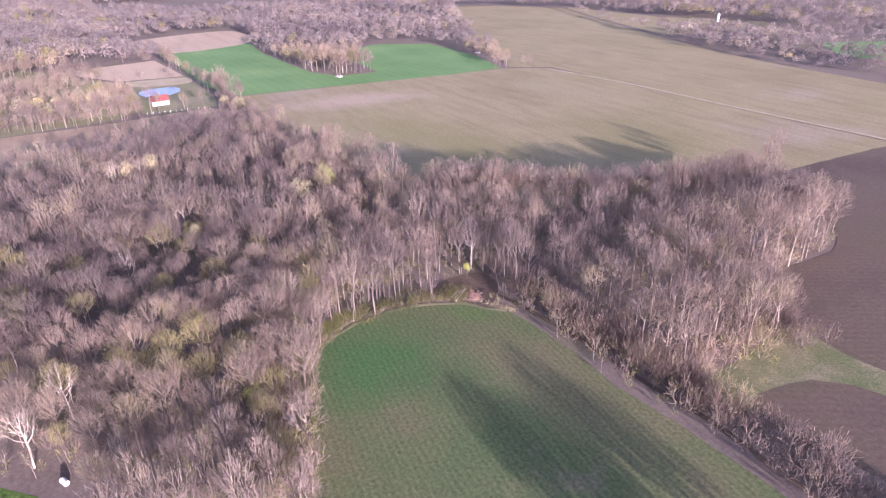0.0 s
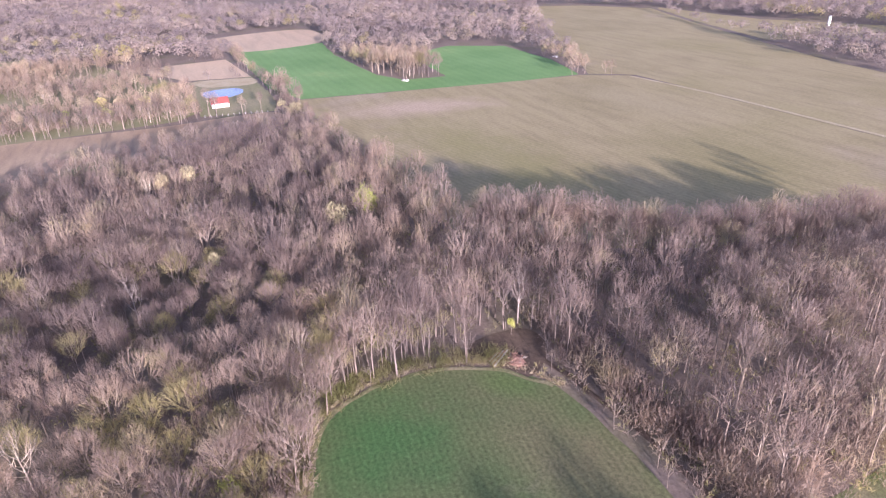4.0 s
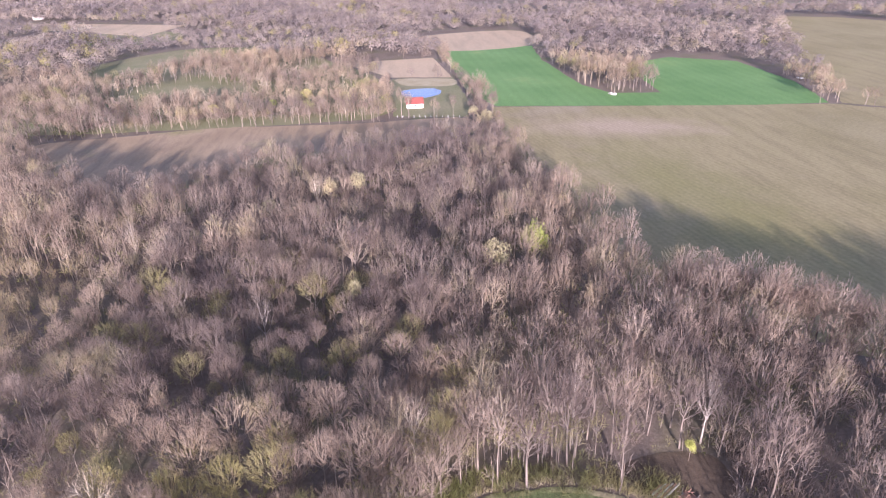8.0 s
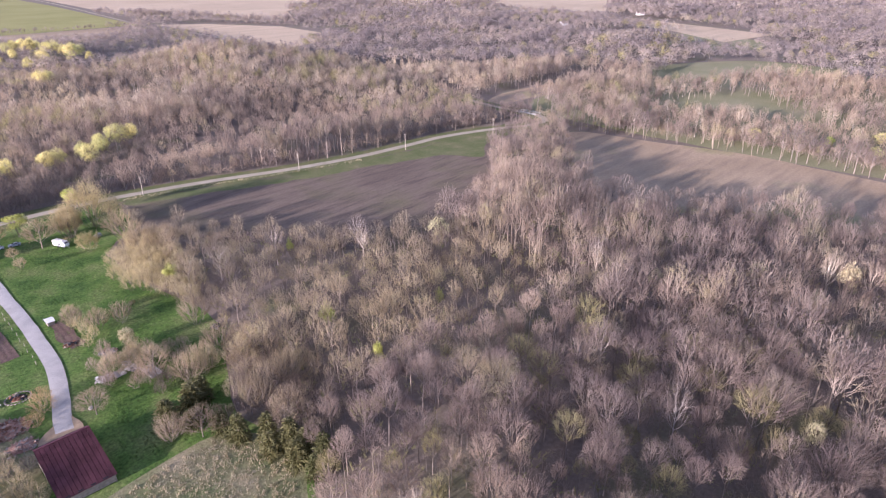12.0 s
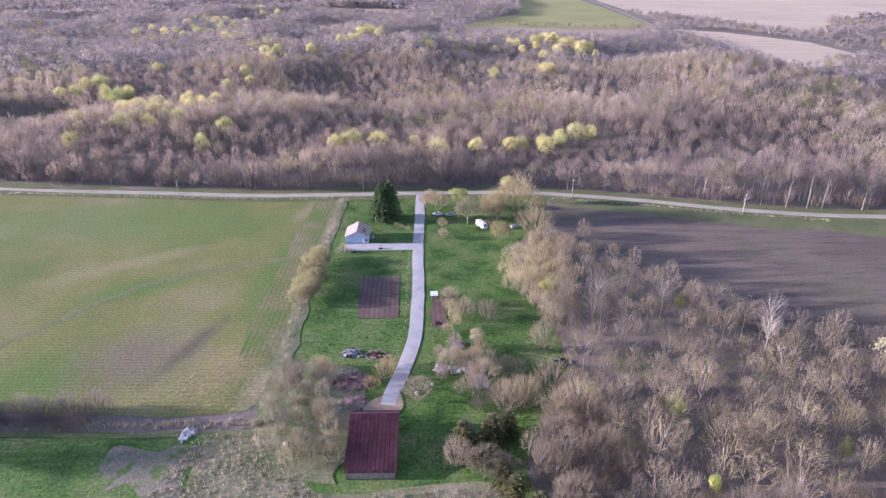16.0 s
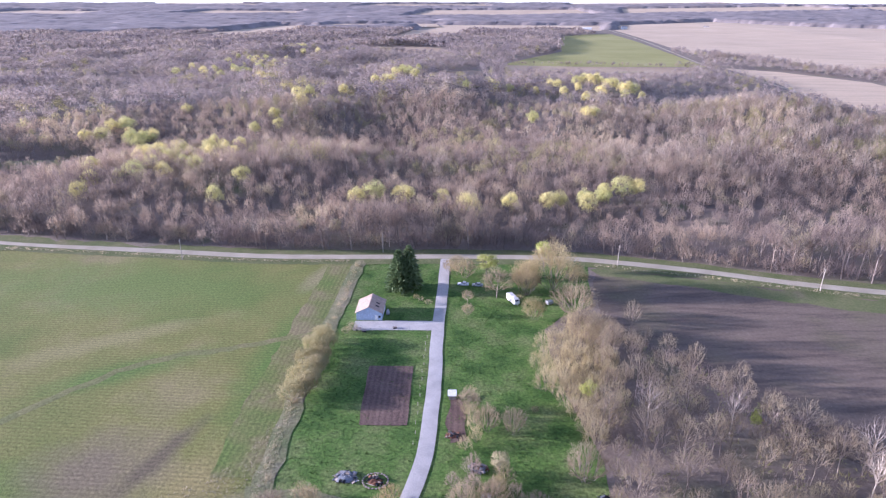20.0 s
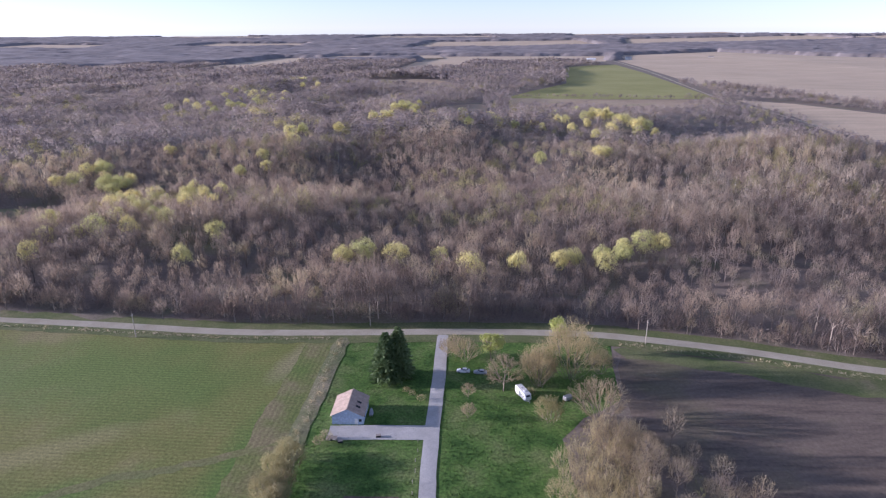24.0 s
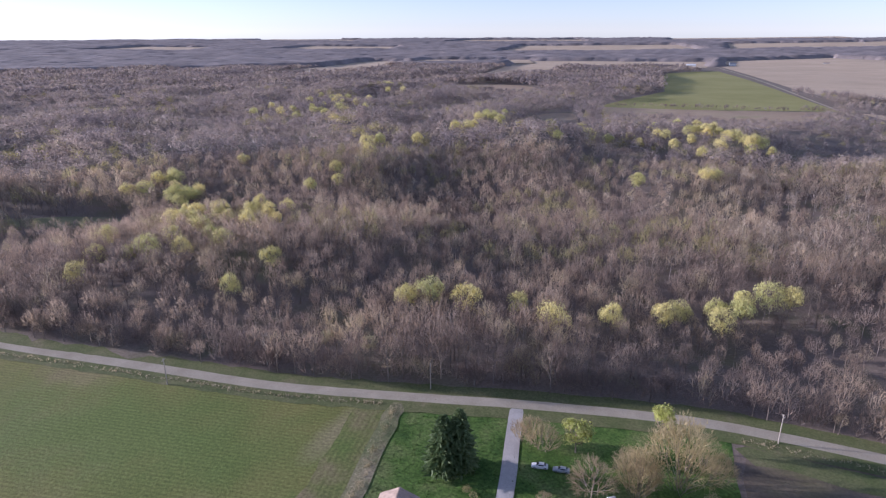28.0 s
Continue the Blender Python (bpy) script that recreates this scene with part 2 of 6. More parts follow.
M_VERGE = soil("grass_verge", ((0.3, (0.105, 0.135, 0.045)), (0.6, (0.165, 0.17, 0.075)), (0.75, (0.25, 0.21, 0.125))), 0.08, 1.3, grain=0.4)
M_MEADOW = soil("pale_meadow", ((0.3, (0.20, 0.21, 0.10)), (0.6, (0.28, 0.26, 0.15)), (0.75, (0.34, 0.29, 0.19))), 0.02, 0.7, grain=0.3)
M_NGREEN = soil("yellow_green_field", ((0.3, (0.26, 0.255, 0.08)), (0.6, (0.33, 0.31, 0.115)), (0.75, (0.34, 0.30, 0.14))), 0.008, 0.3, grain=0.15)
M_GRAVEL = soil("gravel", ((0.3, (0.40, 0.375, 0.35)), (0.7, (0.55, 0.52, 0.48))), 0.15, 3.0, grain=0.22, bump=0.4)
M_ROADG = soil("road_gravel", ((0.3, (0.36, 0.315, 0.235)), (0.7, (0.48, 0.425, 0.33))), 0.1, 2.5, grain=0.2, bump=0.4)
M_DIRT = soil("garden_soil", ((0.3, (0.13, 0.085, 0.07)), (0.7, (0.19, 0.13, 0.105))), 0.15, 1.8, grain=0.45, rows=(0, 1.7, 0.16), bump=0.9)
M_ASH = soil("grey_rubble_soil", ((0.36, (0.18, 0.165, 0.105)), (0.5, (0.24, 0.22, 0.15)), (0.60, (0.12, 0.16, 0.05))), 0.2, 1.6, grain=0.5, bump=0.9)
M_STRAW = soil("straw_bank", ((0.3, (0.40, 0.33, 0.20)), (0.7, (0.52, 0.45, 0.30))), 0.08, 1.0, grain=0.3)
M_BARK = woody("grey_brown_bark", (0.185, 0.153, 0.13), (0.325, 0.272, 0.23), sheer=0.0)
M_TWIG = woody("mauve_brown_twigs", (0.235, 0.183, 0.16), (0.405, 0.325, 0.265), sheer=0.5, olive=0.7)
M_TWIG_MID = woody("tan_mauve_twigs", (0.29, 0.225, 0.18), (0.46, 0.37, 0.287), sheer=0.5, olive=0.6)
M_TWIG_TAN = woody("tan_grey_twigs", (0.27, 0.22, 0.15), (0.42, 0.35, 0.24), sheer=0.5, olive=0.8)
# Far twigs are greyer and bluer: distance haze put into the base colour.
M_TWIG_FAR = woody("haze_greyed_twigs", (0.285, 0.24, 0.218), (0.42, 0.36, 0.328), 0.06, sheer=0.5, olive=0.5)
M_TWIG_WARM = woody("warm_pale_twigs", (0.40, 0.325, 0.24), (0.60, 0.50, 0.375), sheer=0.5, olive=0.4)
M_TWIG_OLIVE = woody("olive_budding_twigs", (0.31, 0.28, 0.14), (0.44, 0.40, 0.21), 0.08, sheer=0.5)
M_FAN = woody("tan_olive_twigs", (0.34, 0.285, 0.16), (0.46, 0.39, 0.235), 0.2, sheer=0.5)
M_PALE_BARK = woody("pale_sycamore_bark", (0.44, 0.385, 0.33), (0.58, 0.52, 0.45), sheer=0.0)
M_BUSH = woody("olive_brush_twigs", (0.44, 0.375, 0.21), (0.57, 0.495, 0.31), 0.3, sheer=0.5)
M_RUST = woody("russet_brush_twigs", (0.43, 0.31, 0.16), (0.55, 0.41, 0.23), 0.3)
M_WEED = woody("dry_weed_stalks", (0.44, 0.38, 0.25), (0.58, 0.51, 0.36), 0.4)
M_UNDER = woody("budding_undergrowth", (0.23, 0.24, 0.10), (0.33, 0.30, 0.15), 0.09)
M_LEAF = leafy("spring_leaves", (0.62, 0.57, 0.215), (0.76, 0.70, 0.345))
M_LEAF_PALE = leafy("pale_blossom_leaves", (0.42, 0.37, 0.22), (0.54, 0.48, 0.31))
M_LEAF_BRIGHT = leafy("bright_green_leaves", (0.36, 0.40, 0.11), (0.48, 0.51, 0.17))
M_SPRUCE = leafy("spruce_needles", (0.10, 0.15, 0.06), (0.17, 0.225, 0.10), 1.2)
M_CEDAR = leafy("cedar_needles", (0.105, 0.11, 0.045), (0.17, 0.16, 0.07), 1.2)
M_SIDING = plain("pale_blue_siding", (0.46, 0.54, 0.66), 0.6)
# Grey canopy tone with the skyline haze mixed into the colour.
M_CANOPY = plain("haze_greyed_canopy", (0.25, 0.215, 0.20), 0.95, 0, 0.012, 0.3, 0.0)
M_WHITE = plain("white_paint", (0.78, 0.77, 0.75), 0.45)
M_ROOF_TAN = plain("tan_metal_roof", (0.50, 0.38, 0.30), 0.5, 0.1, 0.8, 0.2)
M_RED = plain("rusty_maroon_roof", (0.155, 0.062, 0.075), 0.55, 0.1, 0.35, 0.35)
M_REDFAR = plain("red_metal_roof", (0.33, 0.10, 0.085), 0.5, 0.1, 0.4, 0.2)
M_BOARD = plain("weathered_boards", (0.34, 0.29, 0.25), 0.9, 0, 1.2, 0.3)
M_DARK = plain("dark_opening", (0.03, 0.03, 0.035), 0.6)
M_GLASS = plain("dark_window_glass", (0.04, 0.045, 0.055), 0.08, 0, 1, 0.1, 0.0)
M_TYRE = plain("black_rubber", (0.03, 0.03, 0.03), 0.8)
M_CARPAINT = plain("white_car_paint", (0.70, 0.71, 0.73), 0.25, 0, 1, 0.05, 0)
M_SILVER = plain("silver_car_paint", (0.45, 0.48, 0.53), 0.3, 0.4, 1, 0.05, 0)
M_STEEL = plain("dull_steel", (0.42, 0.42, 0.43), 0.45, 0.6)
M_POLE = plain("weathered_pole_wood", (0.42, 0.37, 0.31), 0.9, 0, 2, 0.2)
M_STONE = plain("pale_stone", (0.52, 0.49, 0.45), 0.9, 0, 1.2, 0.2, 0.5)
M_LOG = plain("cut_logs", (0.37, 0.225, 0.17), 0.9, 0, 1.0, 0.3, 0.5)
M_JUNK_RUST = plain("rusty_scrap", (0.20, 0.095, 0.06), 0.8, 0.2, 1.5, 0.4)
M_JUNK_BLUE = plain("grey_blue_scrap", (0.19, 0.205, 0.235), 0.6, 0.1, 1.5, 0.3)


def water_mat():
    m, n, l, b = node_mat("pond_water", 0.06)
    b.inputs["Base Color"].default_value = (0.03, 0.09, 0.26, 1)
    b.inputs["Specular IOR Level"].default_value = 0.5
    bumped(n, l, b, noise_at(n, l, place_coord(n, l), 0.6, 3.0), 0.05, 0.1)
    return m


M_WATER = water_mat()


# ---- mesh helpers ----
def mesh_of(name, v, f, mats, mat_index=None, smooth=False):
    """A mesh from arrays: triangles or quads."""
    v, f = np.asarray(v, np.float32), np.asarray(f, np.int32)
    me = bpy.data.meshes.new(name)
    me.vertices.add(len(v))
    me.vertices.foreach_set("co", v.ravel())
    k = f.shape[1]
    me.loops.add(f.size)
    me.loops.foreach_set("vertex_index", f.ravel())
    me.polygons.add(len(f))
    me.polygons.foreach_set("loop_start", np.arange(0, f.size, k, dtype=np.int32))
    for m in mats:
        me.materials.append(m)
    if mat_index is not None:
        me.polygons.foreach_set("material_index", np.asarray(mat_index, np.int32))
    if smooth:
        me.polygons.foreach_set("use_smooth", np.ones(len(f), bool))
    me.update(calc_edges=True)
    return me


def part(name, bm, mat, parent=None, label="", at=None):
    """Link a bmesh or a mesh as one mesh object under a thing or a part."""
    if isinstance(bm, bpy.types.Mesh):
        me = bm
    else:
        me = bpy.data.meshes.new(name)
        bm.to_mesh(me)
        bm.free()
        me.materials.append(mat)
    ob = new(name, me)
    if parent is not None:
        ob.parent = parent
    if at is not None:
        ob.matrix_basis = at
    if label:
        tagged(ob, label)
    return ob


def thing(name, label, category, m=None, group=""):
    ob = new(name)
    ob.empty_display_size = 0.3
    if m is not None:
        ob.matrix_basis = m
    return tagged(ob, label, category, group)


def box(x0, x1, y0, y1, z0, z1, bevel=0.0, bm=None):
    own = bm is None
    bm = bm or bmesh.new()
    got = bmesh.ops.create_cube(bm, size=1.0)["verts"]
    for q in got:
        q.co = Vector(((x0 + x1) / 2 + q.co.x * (x1 - x0), (y0 + y1) / 2 + q.co.y * (y1 - y0), (z0 + z1) / 2 + q.co.z * (z1 - z0)))
    if bevel and own:
        bmesh.ops.bevel(bm, geom=bm.edges[:], offset=bevel, segments=2, affect="EDGES", profile=0.5)
    return bm


def rod(a, b, r0, r1=None, sides=8, bm=None):
    a, b = Vector(a), Vector(b)
    bm = bm or bmesh.new()
    got = bmesh.ops.create_cone(bm, cap_ends=True, segments=sides, radius1=r0, radius2=r0 if r1 is None else r1, depth=(b - a).length)["verts"]
    m = Matrix.Translation((a + b) / 2) @ (b - a).to_track_quat("Z", "Y").to_matrix().to_4x4()
    bmesh.ops.transform(bm, matrix=m, verts=got)
    return bm


def slab(corners, thick, bm=None):
    """A plate with the given upper corners (in order) and a thickness downwards."""
    bm = bm or bmesh.new()
    top = [bm.verts.new(c) for c in corners]
    low = [bm.verts.new(Vector(c) - Vector((0, 0, thick))) for c in corners]
    bm.faces.new(top)
    bm.faces.new(low[::-1])
    for i in range(len(top)):
        j = (i + 1) % len(top)
        bm.faces.new((top[j], top[i], low[i], low[j]))
    bmesh.ops.recalc_face_normals(bm, faces=bm.faces[:])
    return bm


# ---- the land ----
HILLS = [(-165, 100, 7, 85, 55), (-24, 250, -10, 75, 55), (2, 372, 21, 36, 60), (84, 275, 14, 32, 46), (285, 265, 16, 70, 70), (150, 440, 15, 55, 60), (-62, 525, 20, 46, 80), (-300, 335, 17, 60, 60),
         (-262, 172, -8, 42, 32), (-130, 330, 13, 42, 60), (40, 50, -2, 90, 30), (230, 560, 12, 50, 60), (-200, 520, 14, 60, 70), (-420, 180, 8, 70, 60)]


def land_z(x, y):
    """Level near by, ridges and hollows in the northern forest; the far country climbs gently to the skyline."""
    d = np.hypot(x, y + 200.0)
    s = np.clip((y - 20.0) / 40.0, 0, 1) * np.clip((720.0 - y) / 200.0, 0, 1) * np.clip((430.0 - x) / 120.0, 0, 1)
    hills = 1.8 * (np.sin(x * 0.026 + 1.3) * np.cos(y * 0.023 + 0.7) + 0.8 * np.sin(x * 0.038 + y * 0.031))
    for cx, cy, tall, sx, sy in HILLS:
        hills = hills + tall * np.exp(-0.5 * (((x - cx) / sx) ** 2 + ((y - cy) / sy) ** 2))
    return s * hills + 62.0 * np.clip((d - 2700.0) / 2100.0, 0, 1.2) ** 1.15


def smooth_line(pts, closed, step=6.0):
    """Catmull-Rom through the plan's points."""
    p = np.array(pts, float)
    n, out = len(p), []
    for i in range(n if closed else n - 1):
        a, b, c, d = (p[(i + k) % n] if closed else p[min(max(i + k, 0), n - 1)] for k in (-1, 0, 1, 2))
        m = max(2, int(np.hypot(*(c - b)) / step))
        for t in np.arange(m) / m:
            out.append(0.5 * (2 * b + (c - a) * t + (2 * a - 5 * b + 4 * c - d) * t * t + (3 * b - a - 3 * c + d) * t**3))
    if not closed:
        out.append(p[-1])
    return np.array(out)


def straight_line(pts, step=8.0):
    p, out = np.array(pts, float), []
    for i in range(len(p)):
        b, c = p[i], p[(i + 1) % len(p)]
        m = max(2, int(np.hypot(*(c - b)) / step))
        out += [b + (c - b) * t for t in np.arange(m) / m]
    return np.array(out)


def inside(poly, x, y):
    hit = np.zeros(x.shape, bool)
    q = np.roll(poly, -1, 0)
    for (x0, y0), (x1, y1) in zip(poly, q):
        if y0 == y1:
            continue
        cross = ((y0 > y) != (y1 > y)) & (x < (x1 - x0) * (y - y0) / (y1 - y0) + x0)
        hit ^= cross
    return hit


OPEN_LAND = []          # outlines on which no woodland grows
layer = [0]


def field(name, pts, mat, label, round_corners=False, step=7.0, wobble=0.9, open_land=True, lift=None):
    line = smooth_line(pts, True, step) if round_corners else straight_line(pts, step)
    if open_land:
        OPEN_LAND.append(line)
    layer[0] += 1
    z = 0.03 + 0.004 * layer[0] if lift is None else lift
    edge = [Vector((x, y, 0)) + Vector((noise.noise((x * 0.11, y * 0.11, 3.0)), noise.noise((x * 0.11, y * 0.11, 9.0)), 0)) * wobble * 1.6 for x, y in line]
    me = bpy.data.meshes.new(name)
    me.from_pydata([(p.x, p.y, z + float(land_z(p.x, p.y))) for p in edge], [], [list(range(len(edge)))])
    me.materials.append(mat)
    me.update()
    if me.polygons[0].normal.z < 0:
        me.flip_normals()
    return tagged(new(name, me), label, name.split("_")[-1], kind="structure")


def ribbon(name, pts, width, mat, label, z, category="road", clear=0.0, ragged=0.25, step=5.0):
    line = smooth_line(pts, False, step)
    t = np.gradient(line, axis=0)
    t /= np.linalg.norm(t, axis=1)[:, None]
    nrm = np.stack([-t[:, 1], t[:, 0]], 1)
    w = np.full(len(line), width / 2)
    wob = np.array([noise.noise((x * 0.2, y * 0.2, 5.0)) for x, y in line]) * ragged
    a, b = line + nrm * (w + wob)[:, None], line - nrm * (w - wob * 0.6)[:, None]
    mid = line
    v = []
    for p, h in ((a, -0.04), (mid, 0.04), (b, -0.04)):
        v.append(np.column_stack([p, z + h + land_z(p[:, 0], p[:, 1])]))
    v = np.concatenate(v)
    n = len(line)
    i = np.arange(n - 1)
    f = np.concatenate([np.column_stack([i + n, i + n + 1, i + 1, i]), np.column_stack([i + 2 * n, i + 2 * n + 1, i + n + 1, i + n])])
    me = mesh_of(name, v, f, [mat])
    if me.polygons[0].normal.z < 0:
        me.flip_normals()
    if clear:
        OPEN_LAND.append(np.concatenate([line + nrm * clear, (line - nrm * clear)[::-1]]))
    return tagged(new(name, me), label, category, kind="structure")


def build_ground():
    rad = np.concatenate([np.linspace(0, 1200, 49)[1:], np.linspace(1200, 2700, 11)[1:], np.linspace(2700, 4800, 22)[1:]])
    seg = 160
    a = np.linspace(0, 2 * np.pi, seg, endpoint=False)
    x, y = np.outer(rad, np.cos(a)).ravel(), np.outer(rad, np.sin(a)).ravel() - 200
    v = np.vstack([[0, -200, 0], np.column_stack([x, y, land_z(x, y)])])
    f = []
    for i in range(seg):
        f.append((0, 1 + i, 1 + (i + 1) % seg, 1 + (i + 1) % seg))
    me = bpy.data.meshes.new("ground")
    faces = [q[:3] for q in f]
    for r in range(len(rad) - 1):
        for i in range(seg):
            j = (i + 1) % seg
            faces.append((1 + r * seg + i, 1 + (r + 1) * seg + i, 1 + (r + 1) * seg + j, 1 + r * seg + j))
    me.from_pydata(v.tolist(), [], faces)
    me.materials.append(M_LITTER)
    me.update()
    tagged(new("ground", me), "brown leaf-littered woodland ground with mossy green patches", "ground", kind="structure")


build_ground()
field("grove_floor", [(349, -96), (362, -30), (420, -5), (600, 0), (720, -80), (690, -200), (600, -250), (500, -300), (372, -312), (352, -260)], M_MEADOW, "pale grass under the eastern grove", True, step=20, open_land=False)
field("yard_grass", [(-37, 1), (-4, 1), (30, 1), (62, -5), (57, -42), (44, -52), (36, -62), (36, -90), (38, -105), (42, -131), (41, -147), (31, -165), (22, -188), (26, -213), (19, -226),
                     (0, -243), (-50, -250), (-140, -240), (-140, -170), (-42, -171), (-40, -150), (-40, -60)], M_LAWN, "lush green farmyard grass with weeds")
field("dry_meadow", [(-56, -174), (-38, -174), (-26, -192), (-6, -191), (17, -191), (24, -208), (18, -224), (0, -238), (-50, -246), (-84, -222), (-64, -202), (-55, -187)], M_ROUGH,
      "pale tufted dry meadow behind the barn", True)
field("weedy_field", [(-160, -172), (-70, -174), (-84, -190), (-110, -212), (-160, -220)], M_LAWN, "bright green weedy field corner", True)
field("rubble_ground", [(-79, -181), (-74, -175), (-66, -174.4), (-58, -174.6), (-53, -186), (-58, -194), (-70, -190)], M_ASH, "bare grey-brown rubble ground beside the ditch", False, step=1.5, wobble=4.0)
field("near_field", [(-200, -386), (-89, -384), (-41, -380), (-15, -380), (6, -377), (19, -367), (26, -352), (27, -338), (24, -325), (15, -315), (-9, -306), (-33, -297),
                     (-70, -286), (-200, -280)], M_NEAR, "thin green crop field with rounded end", True)
field("felling_patch", [(12, -371), (22, -366), (31, -362), (35, -372), (33, -384), (24, -385), (16, -380)], M_BROWN_EAST, "bare reddish patch at the head of the crop field", True, wobble=0.4, step=3)
field("hedge_verge", [(-66, -400), (-72, -412), (-76, -426), (-112, -434), (-200, -442), (-200, -476), (-104, -457), (-62, -448), (-48, -450), (-50, -425), (-52, -400)], M_ROUGH, "rough grass margin between wood and fields", True, open_land=False)
field("brown_field", [(66, -5), (105, -15), (146, -28), (187, -37), (226, -42), (262, -43), (290, -54), (300, -63), (262, -71), (225, -104), (185, -133), (150, -147),
                      (118, -144), (95, -115), (75, -84), (58, -60), (60, -30)], M_BROWN, "bare tilled brown field with dark furrows")
field("grassy_margin", [(66, -7), (105, -17), (146, -30), (187, -39), (226, -44), (262, -46), (288, -56), (294, -63), (262, -68), (240, -84), (226, -66), (187, -53), (146, -42), (105, -27), (66, -13)], M_VERGE, "green weedy margin of the tilled field", True, step=6, wobble=2.0)
field("patchy_field", [(-420, 48), (-203, 10), (-115, 1), (-40, -1), (-41, -51), (-44, -78), (-44, -130), (-42, -156), (-48, -163), (-61, -165), (-112, -161), (-260, -150), (-420, -60)],
      M_LEFT, "patchy green and tan sprouting field")
field("fallow_field", [(328, -95), (338, -145), (349, -198), (345, -285), (350, -358), (318, -366), (296, -340), (274, -305), (260, -278), (252, -250), (244, -226), (232, -206), (216, -186), (230, -164), (262, -130), (306, -97)],
      M_STRIP, "fallow reddish strip field behind the wood", True)
field("east_field", [(-200, -414), (-110, -408), (-80, -402), (-68, -402), (-63, -409), (-65, -420), (-74, -433), (-110, -442), (-200, -450)], M_BROWN_EAST, "tilled reddish-brown field lobe", True)
field("far_east_field", [(-200, -470), (-100, -452), (-64, -445), (-44, -452), (-28, -461), (-24, -482), (-25, -505), (-10, -530), (34, -557), (26, -656), (-200, -660)], M_BROWN_EAST,
      "tilled reddish-brown field beyond the wood", True)
field("tan_field", [(376, -384), (364, -462), (358, -509), (344, -615), (322, -650), (238, -657), (133, -660), (32, -664), (40, -556), (42, -525), (46, -500), (51, -472), (66, -443), (84, -426), (94, -406), (104, -394),
                    (140, -393), (172, -391), (216, -385), (272, -379), (340, -381)], M_TAN, "wide pale tan stubble field with soft streaks")
field("far_tan_field", [(322, -655), (34, -668), (20, -800), (109, -814), (194, -820), (284, -835), (395, -872), (550, -925), (700, -986), (800, -930), (845, -858), (760, -816), (509, -702), (417, -660), (345, -625)],
      M_TAN, "distant pale tan field beyond the lane")
field("far_corner_field", [(385, -905), (335, -962), (300, -1005), (400, -1070), (520, -1010), (705, -1004), (690, -990), (550, -934), (396, -884)], M_TAN, "distant pale field behind a wood strip")
field("far_green_field", [(262, -962), (236, -1000), (200, -1065), (130, -1000), (140, -910), (202, -906)], M_WHEAT, "distant bright green field")
field("wheat_field", [(638, -368), (651, -469), (560, -461), (437, -466), (404, -481), (399, -517), (518, -527), (548, -583), (514, -635), (417, -634), (347, -617), (349, -563), (377, -388),
                      (430, -372)], M_WHEAT, "vivid green winter wheat field")
field("upper_field", [(756, -352), (784, -475), (660, -471), (640, -368)], M_PINK, "pale bare field above the wheat", True)
field("pink_plot", [(583, -263), (596, -356), (489, -366), (499, -312)], M_PINK, "bare pinkish plot behind the pond")
field("pond_yard", [(490, -310), (488, -366), (392, -370), (351, -364), (359, -314)], M_MEADOW, "short pale grass round a pond and barn")
field("straw_bank", [(491, -318), (482, -365), (455, -363), (461, -326)], M_STRAW, "pale straw-covered bank behind the pond", True, open_land=False)
field("pond_water", [(443, -322), (446, -348), (426, -351), (412, -335), (419, -323)], M_WATER, "bright blue farm pond water", True, open_land=False, wobble=0.3)
field("bridge_field", [(352, 8), (392, 23), (453, 20), (487, 15), (452, -13), (392, -6), (356, -4)], M_STRIP, "small tan field beside the bridge", True)
field("grove_meadow", [(396, -112), (424, -96), (466, -98), (488, -140), (486, -184), (440, -176), (412, -150)], M_MEADOW, "pale green meadow among trees", True)
field("creek_meadow", [(783, 67), (838, 195), (906, 130), (905, 5), (820, -38), (760, 10)], M_MEADOW, "distant pale green creek meadow", True)
field("side_meadow", [(500, -58), (604, -30), (690, -60), (650, -175), (585, -160), (560, -110)], M_MEADOW, "long pale meadow beyond the grove", True)
field("north_green_field", [(310, 1694), (395, 1794), (491, 1833), (478, 1476), (426, 845), (249, 840), (78, 856), (137, 979), (231, 1150)], M_NGREEN, "distant yellow-green pasture")
field("north_tan_field", [(-110, 2480), (610, 2450), (502, 2030), (300, 1990), (60, 1950), (0, 1720), (-100, 1560), (-190, 1500), (-150, 1900)], M_PINK, "distant pinkish-tan field near the skyline")
field("north_east_field", [(640, 690), (760, 900), (902, 1000), (1090, 617), (1080, 400), (930, 130), (850, 20), (980, 0), (1110, 355), (1485, 559), (2150, 1200), (1950, 1850), (1370, 2300), (1100, 2650),
                           (660, 2480), (556, 2080), (534, 1700), (512, 1420), (490, 1150), (505, 1040), (545, 940), (570, 820), (605, 740)], M_PINK, "vast bare pinkish field reaching towards the skyline")
field("ridge_field", [(447, 828), (511, 772), (575, 640), (566, 520), (512, 430), (420, 403), (416, 484), (444, 643)], M_PINK, "bare pinkish field on the ridge")
field("clearing_north", [(-30, 700), (40, 765), (36, 565), (-20, 550)], M_STRIP, "small bare clearing in the forest", True, lift=1.2)
field("clearing_lane", [(82, 690), (88, 864), (225, 838), (420, 834), (387, 776), (322, 705), (250, 640), (170, 668)], M_STRIP, "narrow bare clearing below the pasture")
field("clearing_far", [(-790, 1500), (-765, 1880), (-715, 2400), (-530, 2350), (-530, 1850), (-590, 1620)], M_PINK, "distant bare field among woods")
